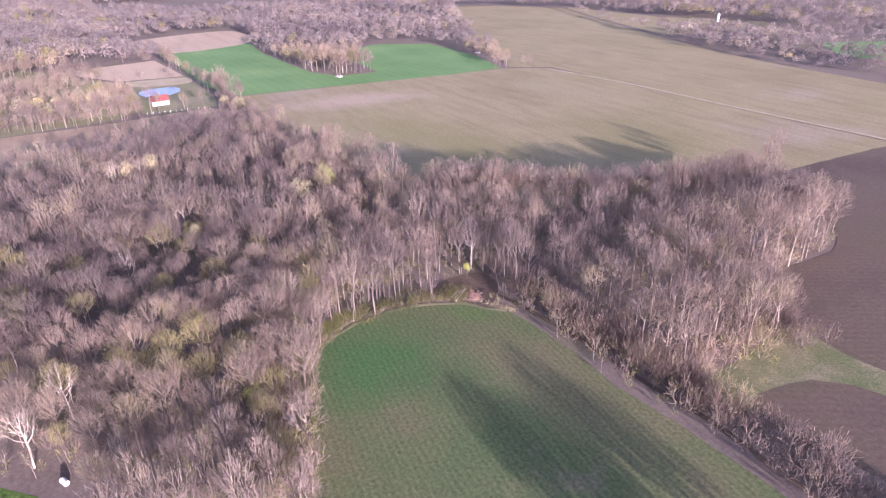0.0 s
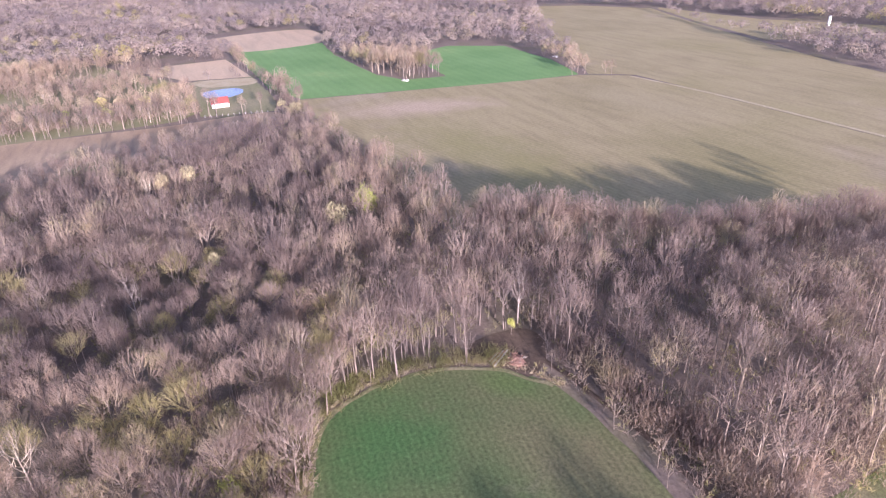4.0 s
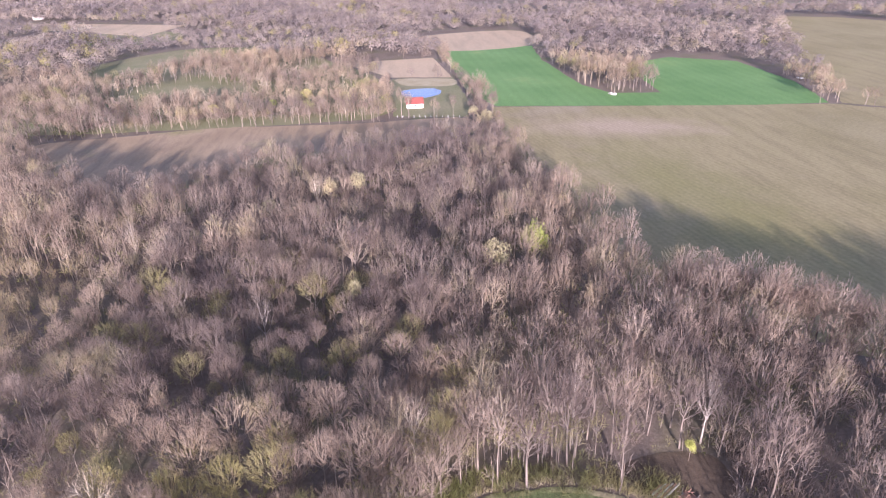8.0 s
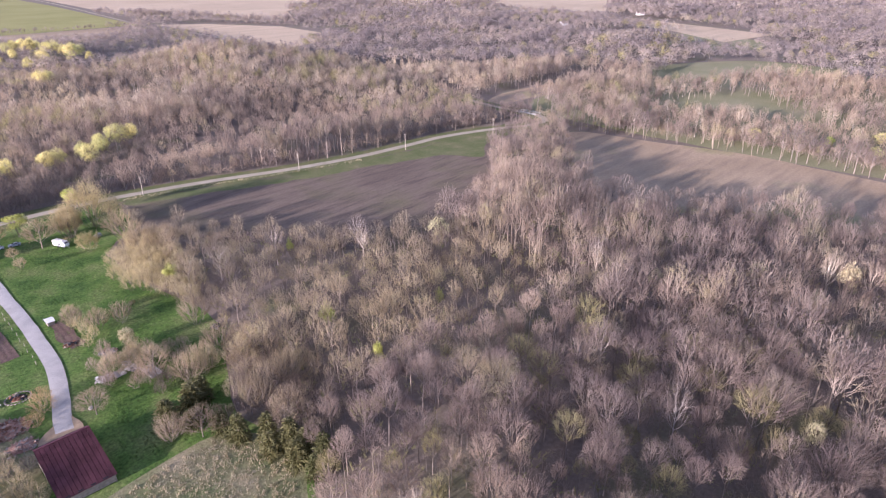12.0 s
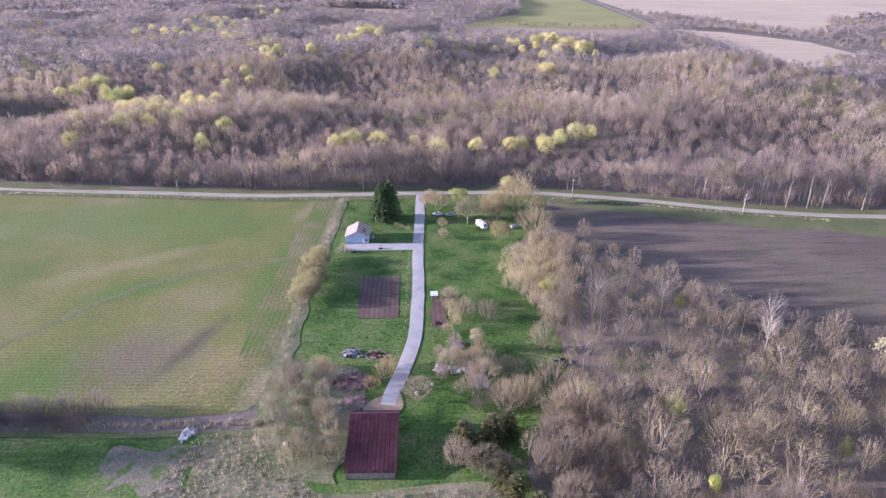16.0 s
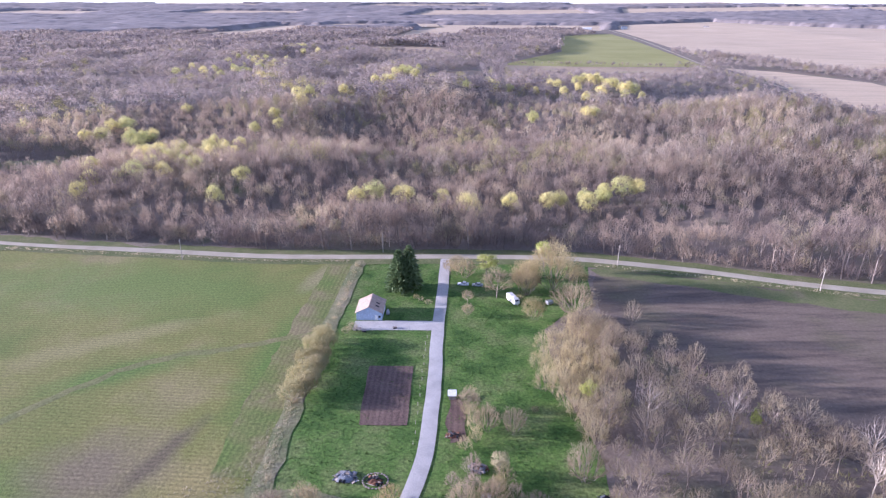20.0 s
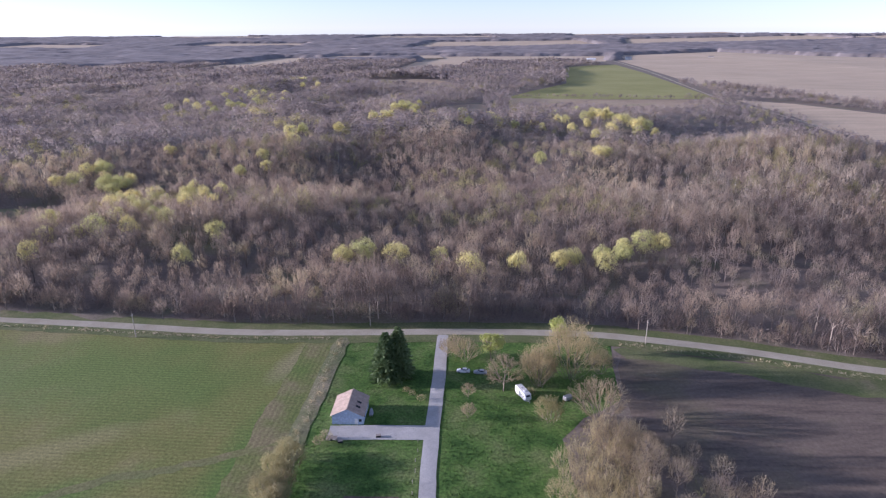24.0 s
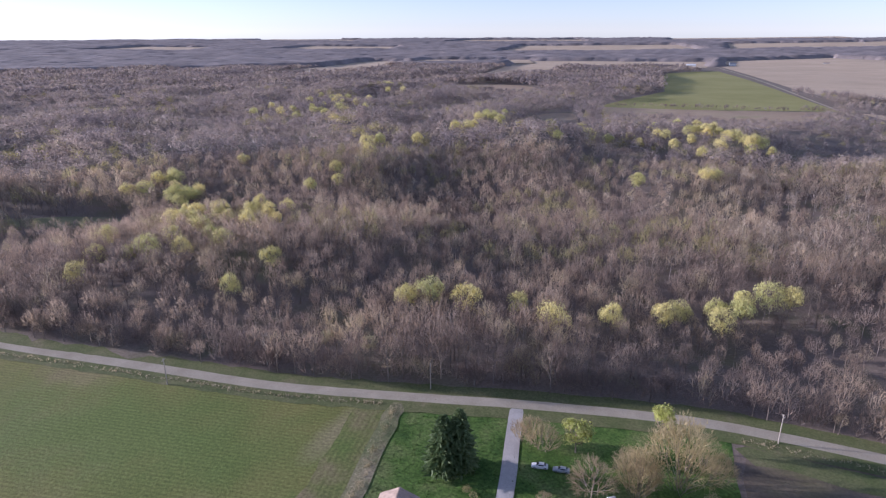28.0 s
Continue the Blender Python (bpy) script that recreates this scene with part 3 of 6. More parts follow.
field("clearing_mid", [(-215, 1245), (-60, 1270), (15, 1060), (-140, 1085)], M_STRIP, "distant small bare field", True)
field("clearing_west", [(-330, 158), (-302, 183), (-259, 187), (-245, 160)], M_MEADOW, "small grassy clearing in the forest", True)
for k, (cx, cy, w, h) in enumerate(((-300, 2350, 500, 330), (250, 3350, 1000, 700), (1500, 3500, 1300, 650), (-1100, 3250, 600, 450), (-200, 4150, 900, 420), (1300, 4300, 1200, 380),
                                    (-2000, 2950, 500, 500), (2500, 3300, 800, 800), (-1600, 4050, 700, 360))):
    field("skyline_field", [(cx - w / 2, cy - h / 2), (cx + w / 2, cy - h * 0.3), (cx + w * 0.45, cy + h / 2), (cx - w * 0.4, cy + h * 0.4)], M_PINK, "hazy bare field near the skyline", step=60, lift=3.0)

ROAD = [(-420, 58), (-300, 34), (-206, 17), (-125, 8), (-80, 3.5), (-29, 4), (1, 5), (40, 4.5), (67, 1.5), (109, -9), (148, -22), (187, -31), (222, -34.5), (257, -37), (290, -47), (318, -59),
        (336, -60), (346, -48), (349, -36), (348, -10), (350, 12), (356, 40), (372, 80)]
ribbon("road_verge", ROAD, 17, M_VERGE, "rough grass verge along the gravel road", 0.20, "verge", clear=7.2, ragged=2.0)
ribbon("road", ROAD, 5.0, M_ROADG, "pale gravel country road", 0.26)
DRIVE = [(0, 2.2), (-1, -38), (-2, -67), (-2, -92), (-2.7, -112), (-3.6, -129), (-6.5, -144), (-9.5, -155), (-11, -162)]
ribbon("driveway", DRIVE, 4.4, M_GRAVEL, "pale gravel driveway from the road to the barn", 0.24, ragged=0.3)
ribbon("driveway_branch", [(-1.5, -60), (-10, -60), (-18, -60), (-32, -60.5)], 7.0, M_GRAVEL, "gravel apron in front of the garage", 0.21, ragged=0.3)
ribbon("field_lane", [(319, -648), (238, -658.5), (133, -662), (30, -667)], 3.4, M_STRAW, "pale dirt lane between two fields", 0.26, clear=14)
ribbon("north_lane", [(540, 2080), (516, 1700), (493, 1414), (428, 827), (432, 700), (427, 524), (418, 427)], 4.0, M_ROADG, "distant pale gravel lane", 0.26, clear=8)
ribbon("field_margin", [(-70, -286), (-33, -297), (-9, -306), (15, -315), (23.5, -325), (26.5, -338), (25.5, -352), (18.5, -366.5), (6, -376.5)], 1.5, M_ROUGH, "pale dry margin round the crop field", 0.2, "verge", ragged=1.2, step=2.5)
# Dark band beside the crop: part lane, part hedge shadow laid as brown.
ribbon("lane_shadow_strip", [(22, -378), (10, -382), (-16, -386), (-45, -387.5), (-64, -389.5), (-86, -389), (-120, -391)], 1.7, M_BROWN_EAST, "narrow dark brown strip of lane and hedge shadow between crop field and wood", 0.21, "track", clear=0.5, ragged=1.0)
ribbon("headland", [(-45.0, -5), (-46.5, -30), (-48, -60), (-49.5, -85), (-51, -110), (-50.5, -138)], 12.0, M_HEADLAND, "crop rows turned along the field edge", 0.115, "field", ragged=2.6, step=3.0)
ribbon("tractor_track", [(-44, -65), (-68, -76), (-95, -86), (-118, -112), (-130, -130)], 3.2, M_TRACK, "faint tan tractor track across the field", 0.125, "track", ragged=2.2, step=3.0)
ribbon("ditch_track", [(-170, -167), (-109, -169.5), (-80, -171), (-61, -171.5), (-41, -172), (-24, -171)], 2.2, M_VERGE, "worn grassy farm track along a ditch", 0.22)
field("bare_strip", [(2.2, -104.5), (5, -104.5), (7, -112), (6.5, -123), (2.4, -124)], M_DIRT, "bare reddish-brown dirt beside the drive", False, open_land=False, lift=0.17, step=1.5, wobble=1.2)
ribbon("hedge_strip", [(-38.5, 0), (-39.5, -30), (-40.5, -57), (-41.8, -80), (-42.4, -105), (-42.2, -137), (-42, -166)], 5.6, M_ROUGH, "strip of pale dry grass along the field edge", 0.2, "hedge", ragged=1.6)
field("brush_floor", [(-45, -142), (-30, -141), (-20, -146), (-17, -158), (-20, -172), (-22, -190), (-38, -186), (-45, -172)], M_ROUGH, "dry brushy ground under the yard shrubs", False, open_land=False, lift=0.19, step=1.5, wobble=2.2)
field("worn_dirt", [(-17, -164), (-12, -157), (-8.5, -149), (-6.2, -149), (-7, -158), (-8.5, -168), (-12, -171), (-19, -170)], M_STRIP, "worn tan dirt in front of the barn", False, open_land=False, lift=0.205, step=1.2, wobble=1.6)
field("garden_plot", [(-23, -87), (-9, -87), (-9, -117), (-22.5, -117)], M_DIRT, "freshly tilled vegetable garden plot", open_land=False, lift=0.16, wobble=0.3, step=3)


# ---- trees ----
def tube(path, radii, k):
    p, r = np.array(path, float), np.array(radii, float)
    t = np.gradient(p, axis=0)
    t /= np.linalg.norm(t, axis=1)[:, None] + 1e-9
    side = np.cross(t, (0.31, 0.77, 0.2))
    side /= np.linalg.norm(side, axis=1)[:, None] + 1e-9
    up = np.cross(t, side)
    a = np.linspace(0, 2 * np.pi, k, endpoint=False)
    ring = np.cos(a)[None, :, None] * side[:, None] + np.sin(a)[None, :, None] * up[:, None]
    v = (p[:, None] + ring * r[:, None, None]).reshape(-1, 3)
    f = []
    for i in range(len(p) - 1):
        for j in range(k):
            q = (j + 1) % k
            f += [(i * k + j, i * k + q, (i + 1) * k + q), (i * k + j, (i + 1) * k + q, (i + 1) * k + j)]
    return v, np.array(f)


def gather(pieces):
    v, f, n = [], [], 0
    for a, b in pieces:
        v.append(a)
        f.append(b + n)
        n += len(a)
    return np.concatenate(v), np.concatenate(f)


def slivers(rng, base, way, length, width, out=None, loose=0.45):
    """One long thin triangle for every base point; its flat side is turned roughly along out, where given."""
    side = np.cross(rng.normal(size=way.shape) if out is None else out + rng.normal(0, loose, way.shape), way)
    side *= width[:, None] / (2 * np.linalg.norm(side, axis=1)[:, None] + 1e-9)
    n = len(base)
    v = np.stack([base + side, base - side, base + way * length[:, None]], 1).reshape(-1, 3)
    return v, np.arange(3 * n).reshape(-1, 3)


def unit(a):
    return a / (np.linalg.norm(a, axis=-1, keepdims=True) + 1e-9)


def grow(seed, tall, wide, limbs=18, subs=45, twigs=480, tw=0.045, tl=1.3, k=5, fork=0.5, low=0.36, leaves=0, leaf=0.3, lean=0.03, stems=1, fine=True, droop=1.45, loose=0.45, hug=0.0, stout=1.0, fan=0.45):
    """A leafless tree: trunk with forks, limbs and branches, and a domed crown of fine twigs; leaves if asked. fine: limbs are round, else slivers."""
    rng = np.random.RandomState(seed)
    wood, lines, thin = [], [], []
    for s in range(stems):
        foot = np.r_[rng.normal(0, 0.25 if stems > 1 else 0.0, 2), 0]
        drift = rng.normal(0, lean * tall * (1 if stems == 1 else 4), 2)
        top = tall * fork * rng.uniform(0.9, 1.1)
        m = 5 if fine else 3
        hs = np.linspace(0, top, m)
        path = np.column_stack([foot[0] + drift[0] * (hs / tall) + rng.normal(0, 0.10, m) * (hs > 0), foot[1] + drift[1] * (hs / tall) + rng.normal(0, 0.10, m) * (hs > 0), hs])
        r0 = 0.0105 * tall * (1 if stems == 1 else 0.6)
        wood.append(tube(path, r0 * np.linspace(1.15, 0.6, m), k))
        for j in range(2 if stems > 1 else 3):
            a = rng.uniform(0, 6.28) if j == 0 else a + 2.1
            reach = wide * rng.uniform(0.12, 0.3)
            tip = path[-1] + (np.cos(a) * reach, np.sin(a) * reach, (tall - top) * rng.uniform(0.65, 0.9))
            mid = path[-1] * 0.5 + tip * 0.5 + np.r_[np.cos(a), np.sin(a), 0] * reach * 0.2
            lead = np.array([path[-1], mid, tip])
            if fine:
                wood.append(tube(lead, r0 * np.array([0.5, 0.3, 0.08]), 4))
            else:
                thin.append((lead[0], lead[2], r0 * 0.9))
            lines.append(lead)
        lines.append(path[-3:])
    hub = np.mean([l[0] for l in lines if l[0][2] >= tall * fork * 0.8] or [lines[0][0]], 0)
    rise = tall - hub[2]
    branches = []
    for i in range(limbs):
        a = i * 2.4 + rng.uniform(-0.5, 0.5)
        ph = droop * rng.uniform(0.03, 1.0) ** 0.6
        out = np.array([np.sin(ph) * np.cos(a) * wide / 2, np.sin(ph) * np.sin(a) * wide / 2, np.cos(ph) * rise]) * rng.uniform(0.78, 1.0)
        tip = hub + out
        line = lines[rng.randint(len(lines))]
        j = rng.randint(len(line) - 1)
        b = line[j] + (line[j + 1] - line[j]) * rng.uniform(0, 1)
        if b[2] > tip[2] - 0.1 * rise or b[2] < tall * low:
            b = hub + np.array([0, 0, min(0, tip[2] - hub[2] - 0.25 * rise) * rng.uniform(0.4, 1.0)])
        mid = b * 0.5 + tip * 0.5 + np.array([out[0], out[1], 0]) * 0.12
        line = np.array([b, mid, tip])
        if fine:
            wood.append(tube(line, 0.0027 * stout * tall * np.array([1.0, 0.65, 0.25]), 3))
        else:
            thin.append((b, tip, 0.0052 * stout * tall))
        branches.append(line)
    finer = []
    pool = branches * 2 + [l for l in lines[:-1]]
    for i in range(subs):
        line = pool[rng.randint(len(pool))]
        t = rng.uniform(0.3, 1.0) * (len(line) - 1)
        j = min(int(t), len(line) - 2)
        b = line[j] + (line[j + 1] - line[j]) * (t - j)
        d = unit(unit(b - hub + (0, 0, 0.24 * rise)) + rng.normal(0, fan, 3))
        tip = b + d * wide * rng.uniform(0.13, 0.26)
        thin.append((b, tip, 0.0028 * stout * tall))
        finer.append(np.array([b, tip]))
    if thin:
        b, e, w = (np.array(q) for q in zip(*thin))
        ln = np.linalg.norm(e - b, axis=1)
        wood.append(slivers(rng, b, unit(e - b), ln, w))
    src = np.array([l[-2:] for l in branches] * 2 + finer * 2 + [l[-2:] for l in lines[:-1]])
    pick = rng.randint(len(src), size=twigs)
    t = rng.uniform(0.1, 1.0, twigs)[:, None]
    base = src[pick, 0] * (1 - t) + src[pick, 1] * t + rng.normal(0, 0.022 * wide, (twigs, 3))
    way = unit(unit(base - hub + (0, 0, 0.22 * rise)) + rng.normal(0, 0.45, (twigs, 3)))
    if hug:
        o = unit(base - hub + (0, 0, 0.22 * rise))
        way = unit(way * (1 - hug) + hug * (np.array([0, 0, 1.0]) - 0.8 * o * o[:, 2:]) + rng.normal(0, 0.2, (twigs, 3)))
    length = tl * rng.uniform(0.5, 1.3, twigs)
    crown = slivers(rng, base, way, length, tw * rng.uniform(0.6, 1.4, twigs), unit((base - hub) / (wide * 0.5, wide * 0.5, rise) + (0, 0, 0.15)), loose)
    foliage = None
    if leaves:
        q = rng.randint(twigs, size=leaves)
        c = base[q] + way[q] * (length[q] * rng.uniform(0.3, 1.1, leaves))[:, None] + rng.normal(0, 0.5, (leaves, 3))
        foliage = slivers(rng, c, unit(rng.normal(size=(leaves, 3))), leaf * rng.uniform(0.7, 1.3, leaves), leaf * rng.uniform(0.7, 1.2, leaves))
    return gather(wood), crown, foliage


def branchy(seed, tall, wide, prim=9, sec=5, ter=5, twig=4, fork=0.42, gauge=1.0, tw=0.055, tl=0.8, tline=0.075, stems=1, fine=True):
    """A leafless tree, limb by limb: a trunk forks into steep limbs, these into branches and branchlets that all end on a rounded, lobed crown set with twigs.
    stems > 1: the limbs rise from the ground, as in a shrub. fine: limbs are round, else slivers."""
    rng = np.random.RandomState(seed)
    r0 = 0.0105 * tall * gauge * (1.0 if stems == 1 else 0.6)
    zr = tall * (1 - fork) * 0.52
    half, mid = np.array([wide / 2, wide / 2, zr]), np.array([0, 0, tall - zr])
    n = prim * sec * ter
    c = np.clip(1 - 1.4 * (np.arange(n) + 0.5) / n + rng.normal(0, 0.04, n), -0.45, 1)
    phi = np.arange(n) * 2.39996 + rng.normal(0, 0.15, n)
    sn, p1, p2 = np.sqrt(1 - c * c), rng.uniform(0, 6.28), rng.uniform(0, 6.28)
    way = np.column_stack([np.cos(phi) * sn, np.sin(phi) * sn, c])
    swell = 1 + 0.13 * np.sin(3 * phi + p1) * sn + 0.10 * np.sin(5 * c + p2) - 0.22 * rng.uniform(0, 1, n) ** 2
    ends = mid + way * swell[:, None] * half
    wood, thin, fine_lines = [], [], []
    top = tall * 0.72
    hs = np.array([0, 0.4, 0.75, 1.0]) * top
    trunk = np.column_stack([rng.normal(0, 0.008 * tall, (4, 2)) * (hs > 0)[:, None] + np.outer(hs / top, rng.normal(0, 0.02 * tall, 2)), hs])
    if stems == 1:
        wood.append(tube(trunk, r0 * np.array([1.2, 0.9, 0.5, 0.15]), 4 if fine else 3))
    pc = np.clip(0.97 - 0.95 * (np.arange(prim) + 0.5) / prim, 0, 1)
    pa = np.arange(prim) * 2.39996 + rng.uniform(0, 6.28) + rng.normal(0, 0.25, prim)
    heads = np.column_stack([np.cos(pa) * np.sqrt(1 - pc**2), np.sin(pa) * np.sqrt(1 - pc**2), pc])
    mine = np.argmax(way @ heads.T + rng.normal(0, 0.04, (n, prim)), 1)
    for i in range(prim):
        group = ends[mine == i]
        if len(group) < 2:
            continue
        if stems == 1:
            h = tall * (fork * 0.8 + (0.68 - fork * 0.8) * pc[i] * rng.uniform(0.4, 1.0))
            j = min(np.searchsorted(hs, h) - 1, 2)
            b = trunk[j] + (trunk[j + 1] - trunk[j]) * (h - hs[j]) / (hs[j + 1] - hs[j])
        else:
            b = np.r_[heads[i, :2] * 0.05 * wide + rng.normal(0, 0.03 * wide, 2), 0]
        goal = group.mean(0)
        tip = b + (goal - b) * 0.66
        bow = np.r_[heads[i, :2], -0.2] * wide * 0.045
        line = np.array([b, (b + tip) / 2 + bow, tip])
        if fine:
            wood.append(tube(line, r0 * np.array([0.5, 0.34, 0.16]), 3))
        else:
            thin += [(line[0], line[1] * 0.4 + line[2] * 0.6, r0 * 1.1)]
        seeds = group[rng.permutation(len(group))[:sec]]
        near = np.argmin(np.linalg.norm(group[:, None] - seeds[None], axis=2), 1)
        for k in range(len(seeds)):
            some = group[near == k]
            t = rng.uniform(0.35, 1.0)
            q = line[0] + (line[1] - line[0]) * t * 2 if t < 0.5 else line[1] + (line[2] - line[1]) * (t * 2 - 1)
            e = q + (some.mean(0) - q) * 0.74
            thin.append((q, e, 0.125 * gauge))
            u = rng.uniform(0.25, 1.0, (len(some), 1))
            fine_lines.append((q + (e - q) * u, some))
    b, e, w = (np.array(u) for u in zip(*thin))
    wood.append(slivers(rng, b, unit(e - b), np.linalg.norm(e - b, axis=1), w))
    b, e = np.concatenate([q[0] for q in fine_lines]), np.concatenate([q[1] for q in fine_lines])
    d = e - b
    crown = [slivers(rng, b, unit(d), np.linalg.norm(d, axis=1), tline * gauge * rng.uniform(0.7, 1.3, len(b)))]
    if twig:
        k = np.repeat(np.arange(len(b)), twig)
        t = rng.uniform(0.35, 1.0, (len(k), 1))
        q = b[k] + d[k] * t
        out = unit((q - mid) / half)
        lay = unit(unit(d[k]) * 0.6 + out * 0.5 + (0, 0, 0.15) + rng.normal(0, 0.55, q.shape))
        crown.append(slivers(rng, q, lay, tl * rng.uniform(0.5, 1.3, len(k)), tw * rng.uniform(0.6, 1.4, len(k)), out, 0.5))
    return gather(wood), gather(crown), None


def dome(seed, tall, wide, n, ln, w, base=0.3, lobes=7, loose=0.35, trunk=True, depth=0.35, fan=0.25):
    """A leafless crown seen as a whole: fine sprays of twigs lie over a lumpy dome of several lobes; a trunk and limbs inside."""
    rng = np.random.RandomState(seed)
    mid, half = tall * (1 + base) / 2, tall * (1 - base) / 2
    c, rad = [], []
    for i in range(lobes):
        a = i * 2.4 + rng.uniform(-0.4, 0.4)
        d = 0.0 if i == 0 else wide * rng.uniform(0.20, 0.30)
        rise = half * (0.45 if i == 0 else rng.uniform(-0.35, 0.4))
        c.append((np.cos(a) * d, np.sin(a) * d, mid + rise))
        rad.append(rng.uniform(0.21, 0.29) * wide * (1.15 if i == 0 else 1.0))
    c, rad = np.array(c), np.array(rad)
    k = rng.randint(lobes, size=n * 3)
    d = rng.normal(size=(n * 3, 3))
    d[:, 2] = np.where(d[:, 2] < -0.4, -d[:, 2], d[:, 2])
    d = unit(d)
    tallness = half * 0.62 / rad.mean()
    p = c[k] + d * (rad[k] * rng.uniform(1 - depth, 1.04, n * 3))[:, None] * np.array([1, 1, min(tallness, 1.25)])
    deep = np.zeros(n * 3, bool)
    for q, r in zip(c, rad):
        deep |= np.linalg.norm(p - q, axis=1) < r * (1 - depth) * 0.98
    keep = np.flatnonzero(~deep & (p[:, 2] > base * tall * 0.5))[:n]
    p, d = p[keep], unit(d[keep] + unit(p[keep] - (0, 0, mid)) * 0.8)
    m = len(p)
    way = unit(np.array([0, 0, 1.0]) - 0.85 * d * d[:, 2:] + d * fan + rng.normal(0, 0.38, (m, 3)))
    size = ln * rng.uniform(0.6, 1.35, m)
    crown = slivers(rng, p - way * (size * 0.45)[:, None], way, size, w * rng.uniform(0.6, 1.4, m), d, loose)
    wood = [tube([(0, 0, 0), (0, 0, mid * 0.8)], [0.010 * tall, 0.006 * tall], 3)] if trunk else []
    if trunk:
        b = np.tile((0, 0, mid * 0.6), (lobes, 1)) + rng.normal(0, 0.2, (lobes, 3))
        e = c + unit(c - b) * (rad * 0.7)[:, None]
        wood.append(slivers(rng, b, unit(e - b), np.linalg.norm(e - b, axis=1), np.full(lobes, 0.012 * tall)))
    return (gather(wood) if wood else None), crown


def spray(seed, tall, wide, n, ln, w, base=0.1, lobes=5, loose=0.4):
    """A far crown: short sprays of twigs lie every way over the rounded lobes of the crown."""
    rng = np.random.RandomState(seed)
    mid = tall * (1 + base) / 2
    c = np.column_stack([rng.normal(0, 0.15 * wide, lobes), rng.normal(0, 0.15 * wide, lobes), mid + rng.uniform(-0.2, 0.12, lobes) * tall])
    d = rng.normal(size=(n, 3))
    d[:, 2] = np.where(d[:, 2] < -0.3, -d[:, 2], d[:, 2])
    d = unit(d)
    p = c[rng.randint(lobes, size=n)] + d * np.array([0.3 * wide, 0.3 * wide, 0.36 * tall]) * rng.uniform(0.75, 1.05, (n, 1))
    way = unit(np.cross(d, rng.normal(size=(n, 3))) + 0.25 * d)
    size = ln * rng.uniform(0.6, 1.35, n)
    return slivers(rng, p - way * (size * 0.4)[:, None], way, size, w * rng.uniform(0.6, 1.4, n), d, loose)


def conifer(seed, tall, wide, tiers=16, per=11, pointed=1.0):
    """Trunk and drooping boughs set with needle sprays."""
    rng = np.random.RandomState(seed)
    trunk = tube(np.array([(0, 0, 0), (0, 0, tall * 0.5), (0, 0, tall * 0.97)]), [0.017 * tall, 0.01 * tall, 0.02], 5)
    base, way, ln, wd = [], [], [], []
    for i in range(tiers):
        h = 0.06 + 0.92 * (i + 0.5) / tiers
        reach = wide * 0.5 * (1 - h) ** (0.75 / pointed) * rng.uniform(0.85, 1.1) + 0.2
        for j in range(per):
            a = j * 6.283 / per + i * 1.3 + rng.uniform(-0.25, 0.25)
            d = unit(np.array([np.cos(a), np.sin(a), rng.uniform(-0.35, 0.05)]))
            for s in np.linspace(0.15, 0.95, 5):
                p = np.array([0, 0, h * tall]) + d * reach * s
                for q in range(2):
                    base.append(p)
                    way.append(unit(d + rng.normal(0, 0.6, 3) + (0, 0, -0.15)))
                    ln.append(reach * rng.uniform(0.25, 0.45) + 0.25)
                    wd.append(0.09 * wide * rng.uniform(0.7, 1.2))
    return trunk, slivers(rng, np.array(base), np.array(way), np.array(ln), np.array(wd))


def kind_of_tree(name, label, wood, wood_mat, crown, crown_mat, foliage=None, leaf_mat=None, category="tree", group=""):
    """A pattern tree: an empty at the foot with its trunk, crown and leaves."""
    ob = thing(name, label, category, None, group)
    part("trunk", mesh_of("trunk", *wood, [wood_mat], smooth=True), None, ob)
    if crown is not None:
        part("crown", mesh_of("crown", *crown, [crown_mat]), None, ob)
    if foliage is not None:
        part("leaves", mesh_of("leaves", *foliage, [leaf_mat]), None, ob)
    return ob


def planted(ob, x, y, turn, size, z=0.05):
    ob.scale = (size[0], size[0], size[1])
    return copy_thing(ob, pose(x, y, z, 0, 0, turn))


def plant(patterns, places, seed, z=0.0):
    """Set copies of pattern trees at (x, y, width factor, height factor); each pattern takes a place itself."""
    r = np.random.RandomState(seed)
    for n, (x, y, a, b) in list(enumerate(places))[::-1]:
        ob = patterns[n % len(patterns)]
        turn = r.uniform(0, 360)
        if n < len(patterns):
            ob.scale = (a, a, b)
            ob.matrix_basis = pose(x, y, z + float(land_z(x, y)), 0, 0, turn) @ Matrix.Diagonal((a, a, b, 1))
        else:
            planted(ob, x, y, turn, (a, b), z + float(land_z(x, y)))


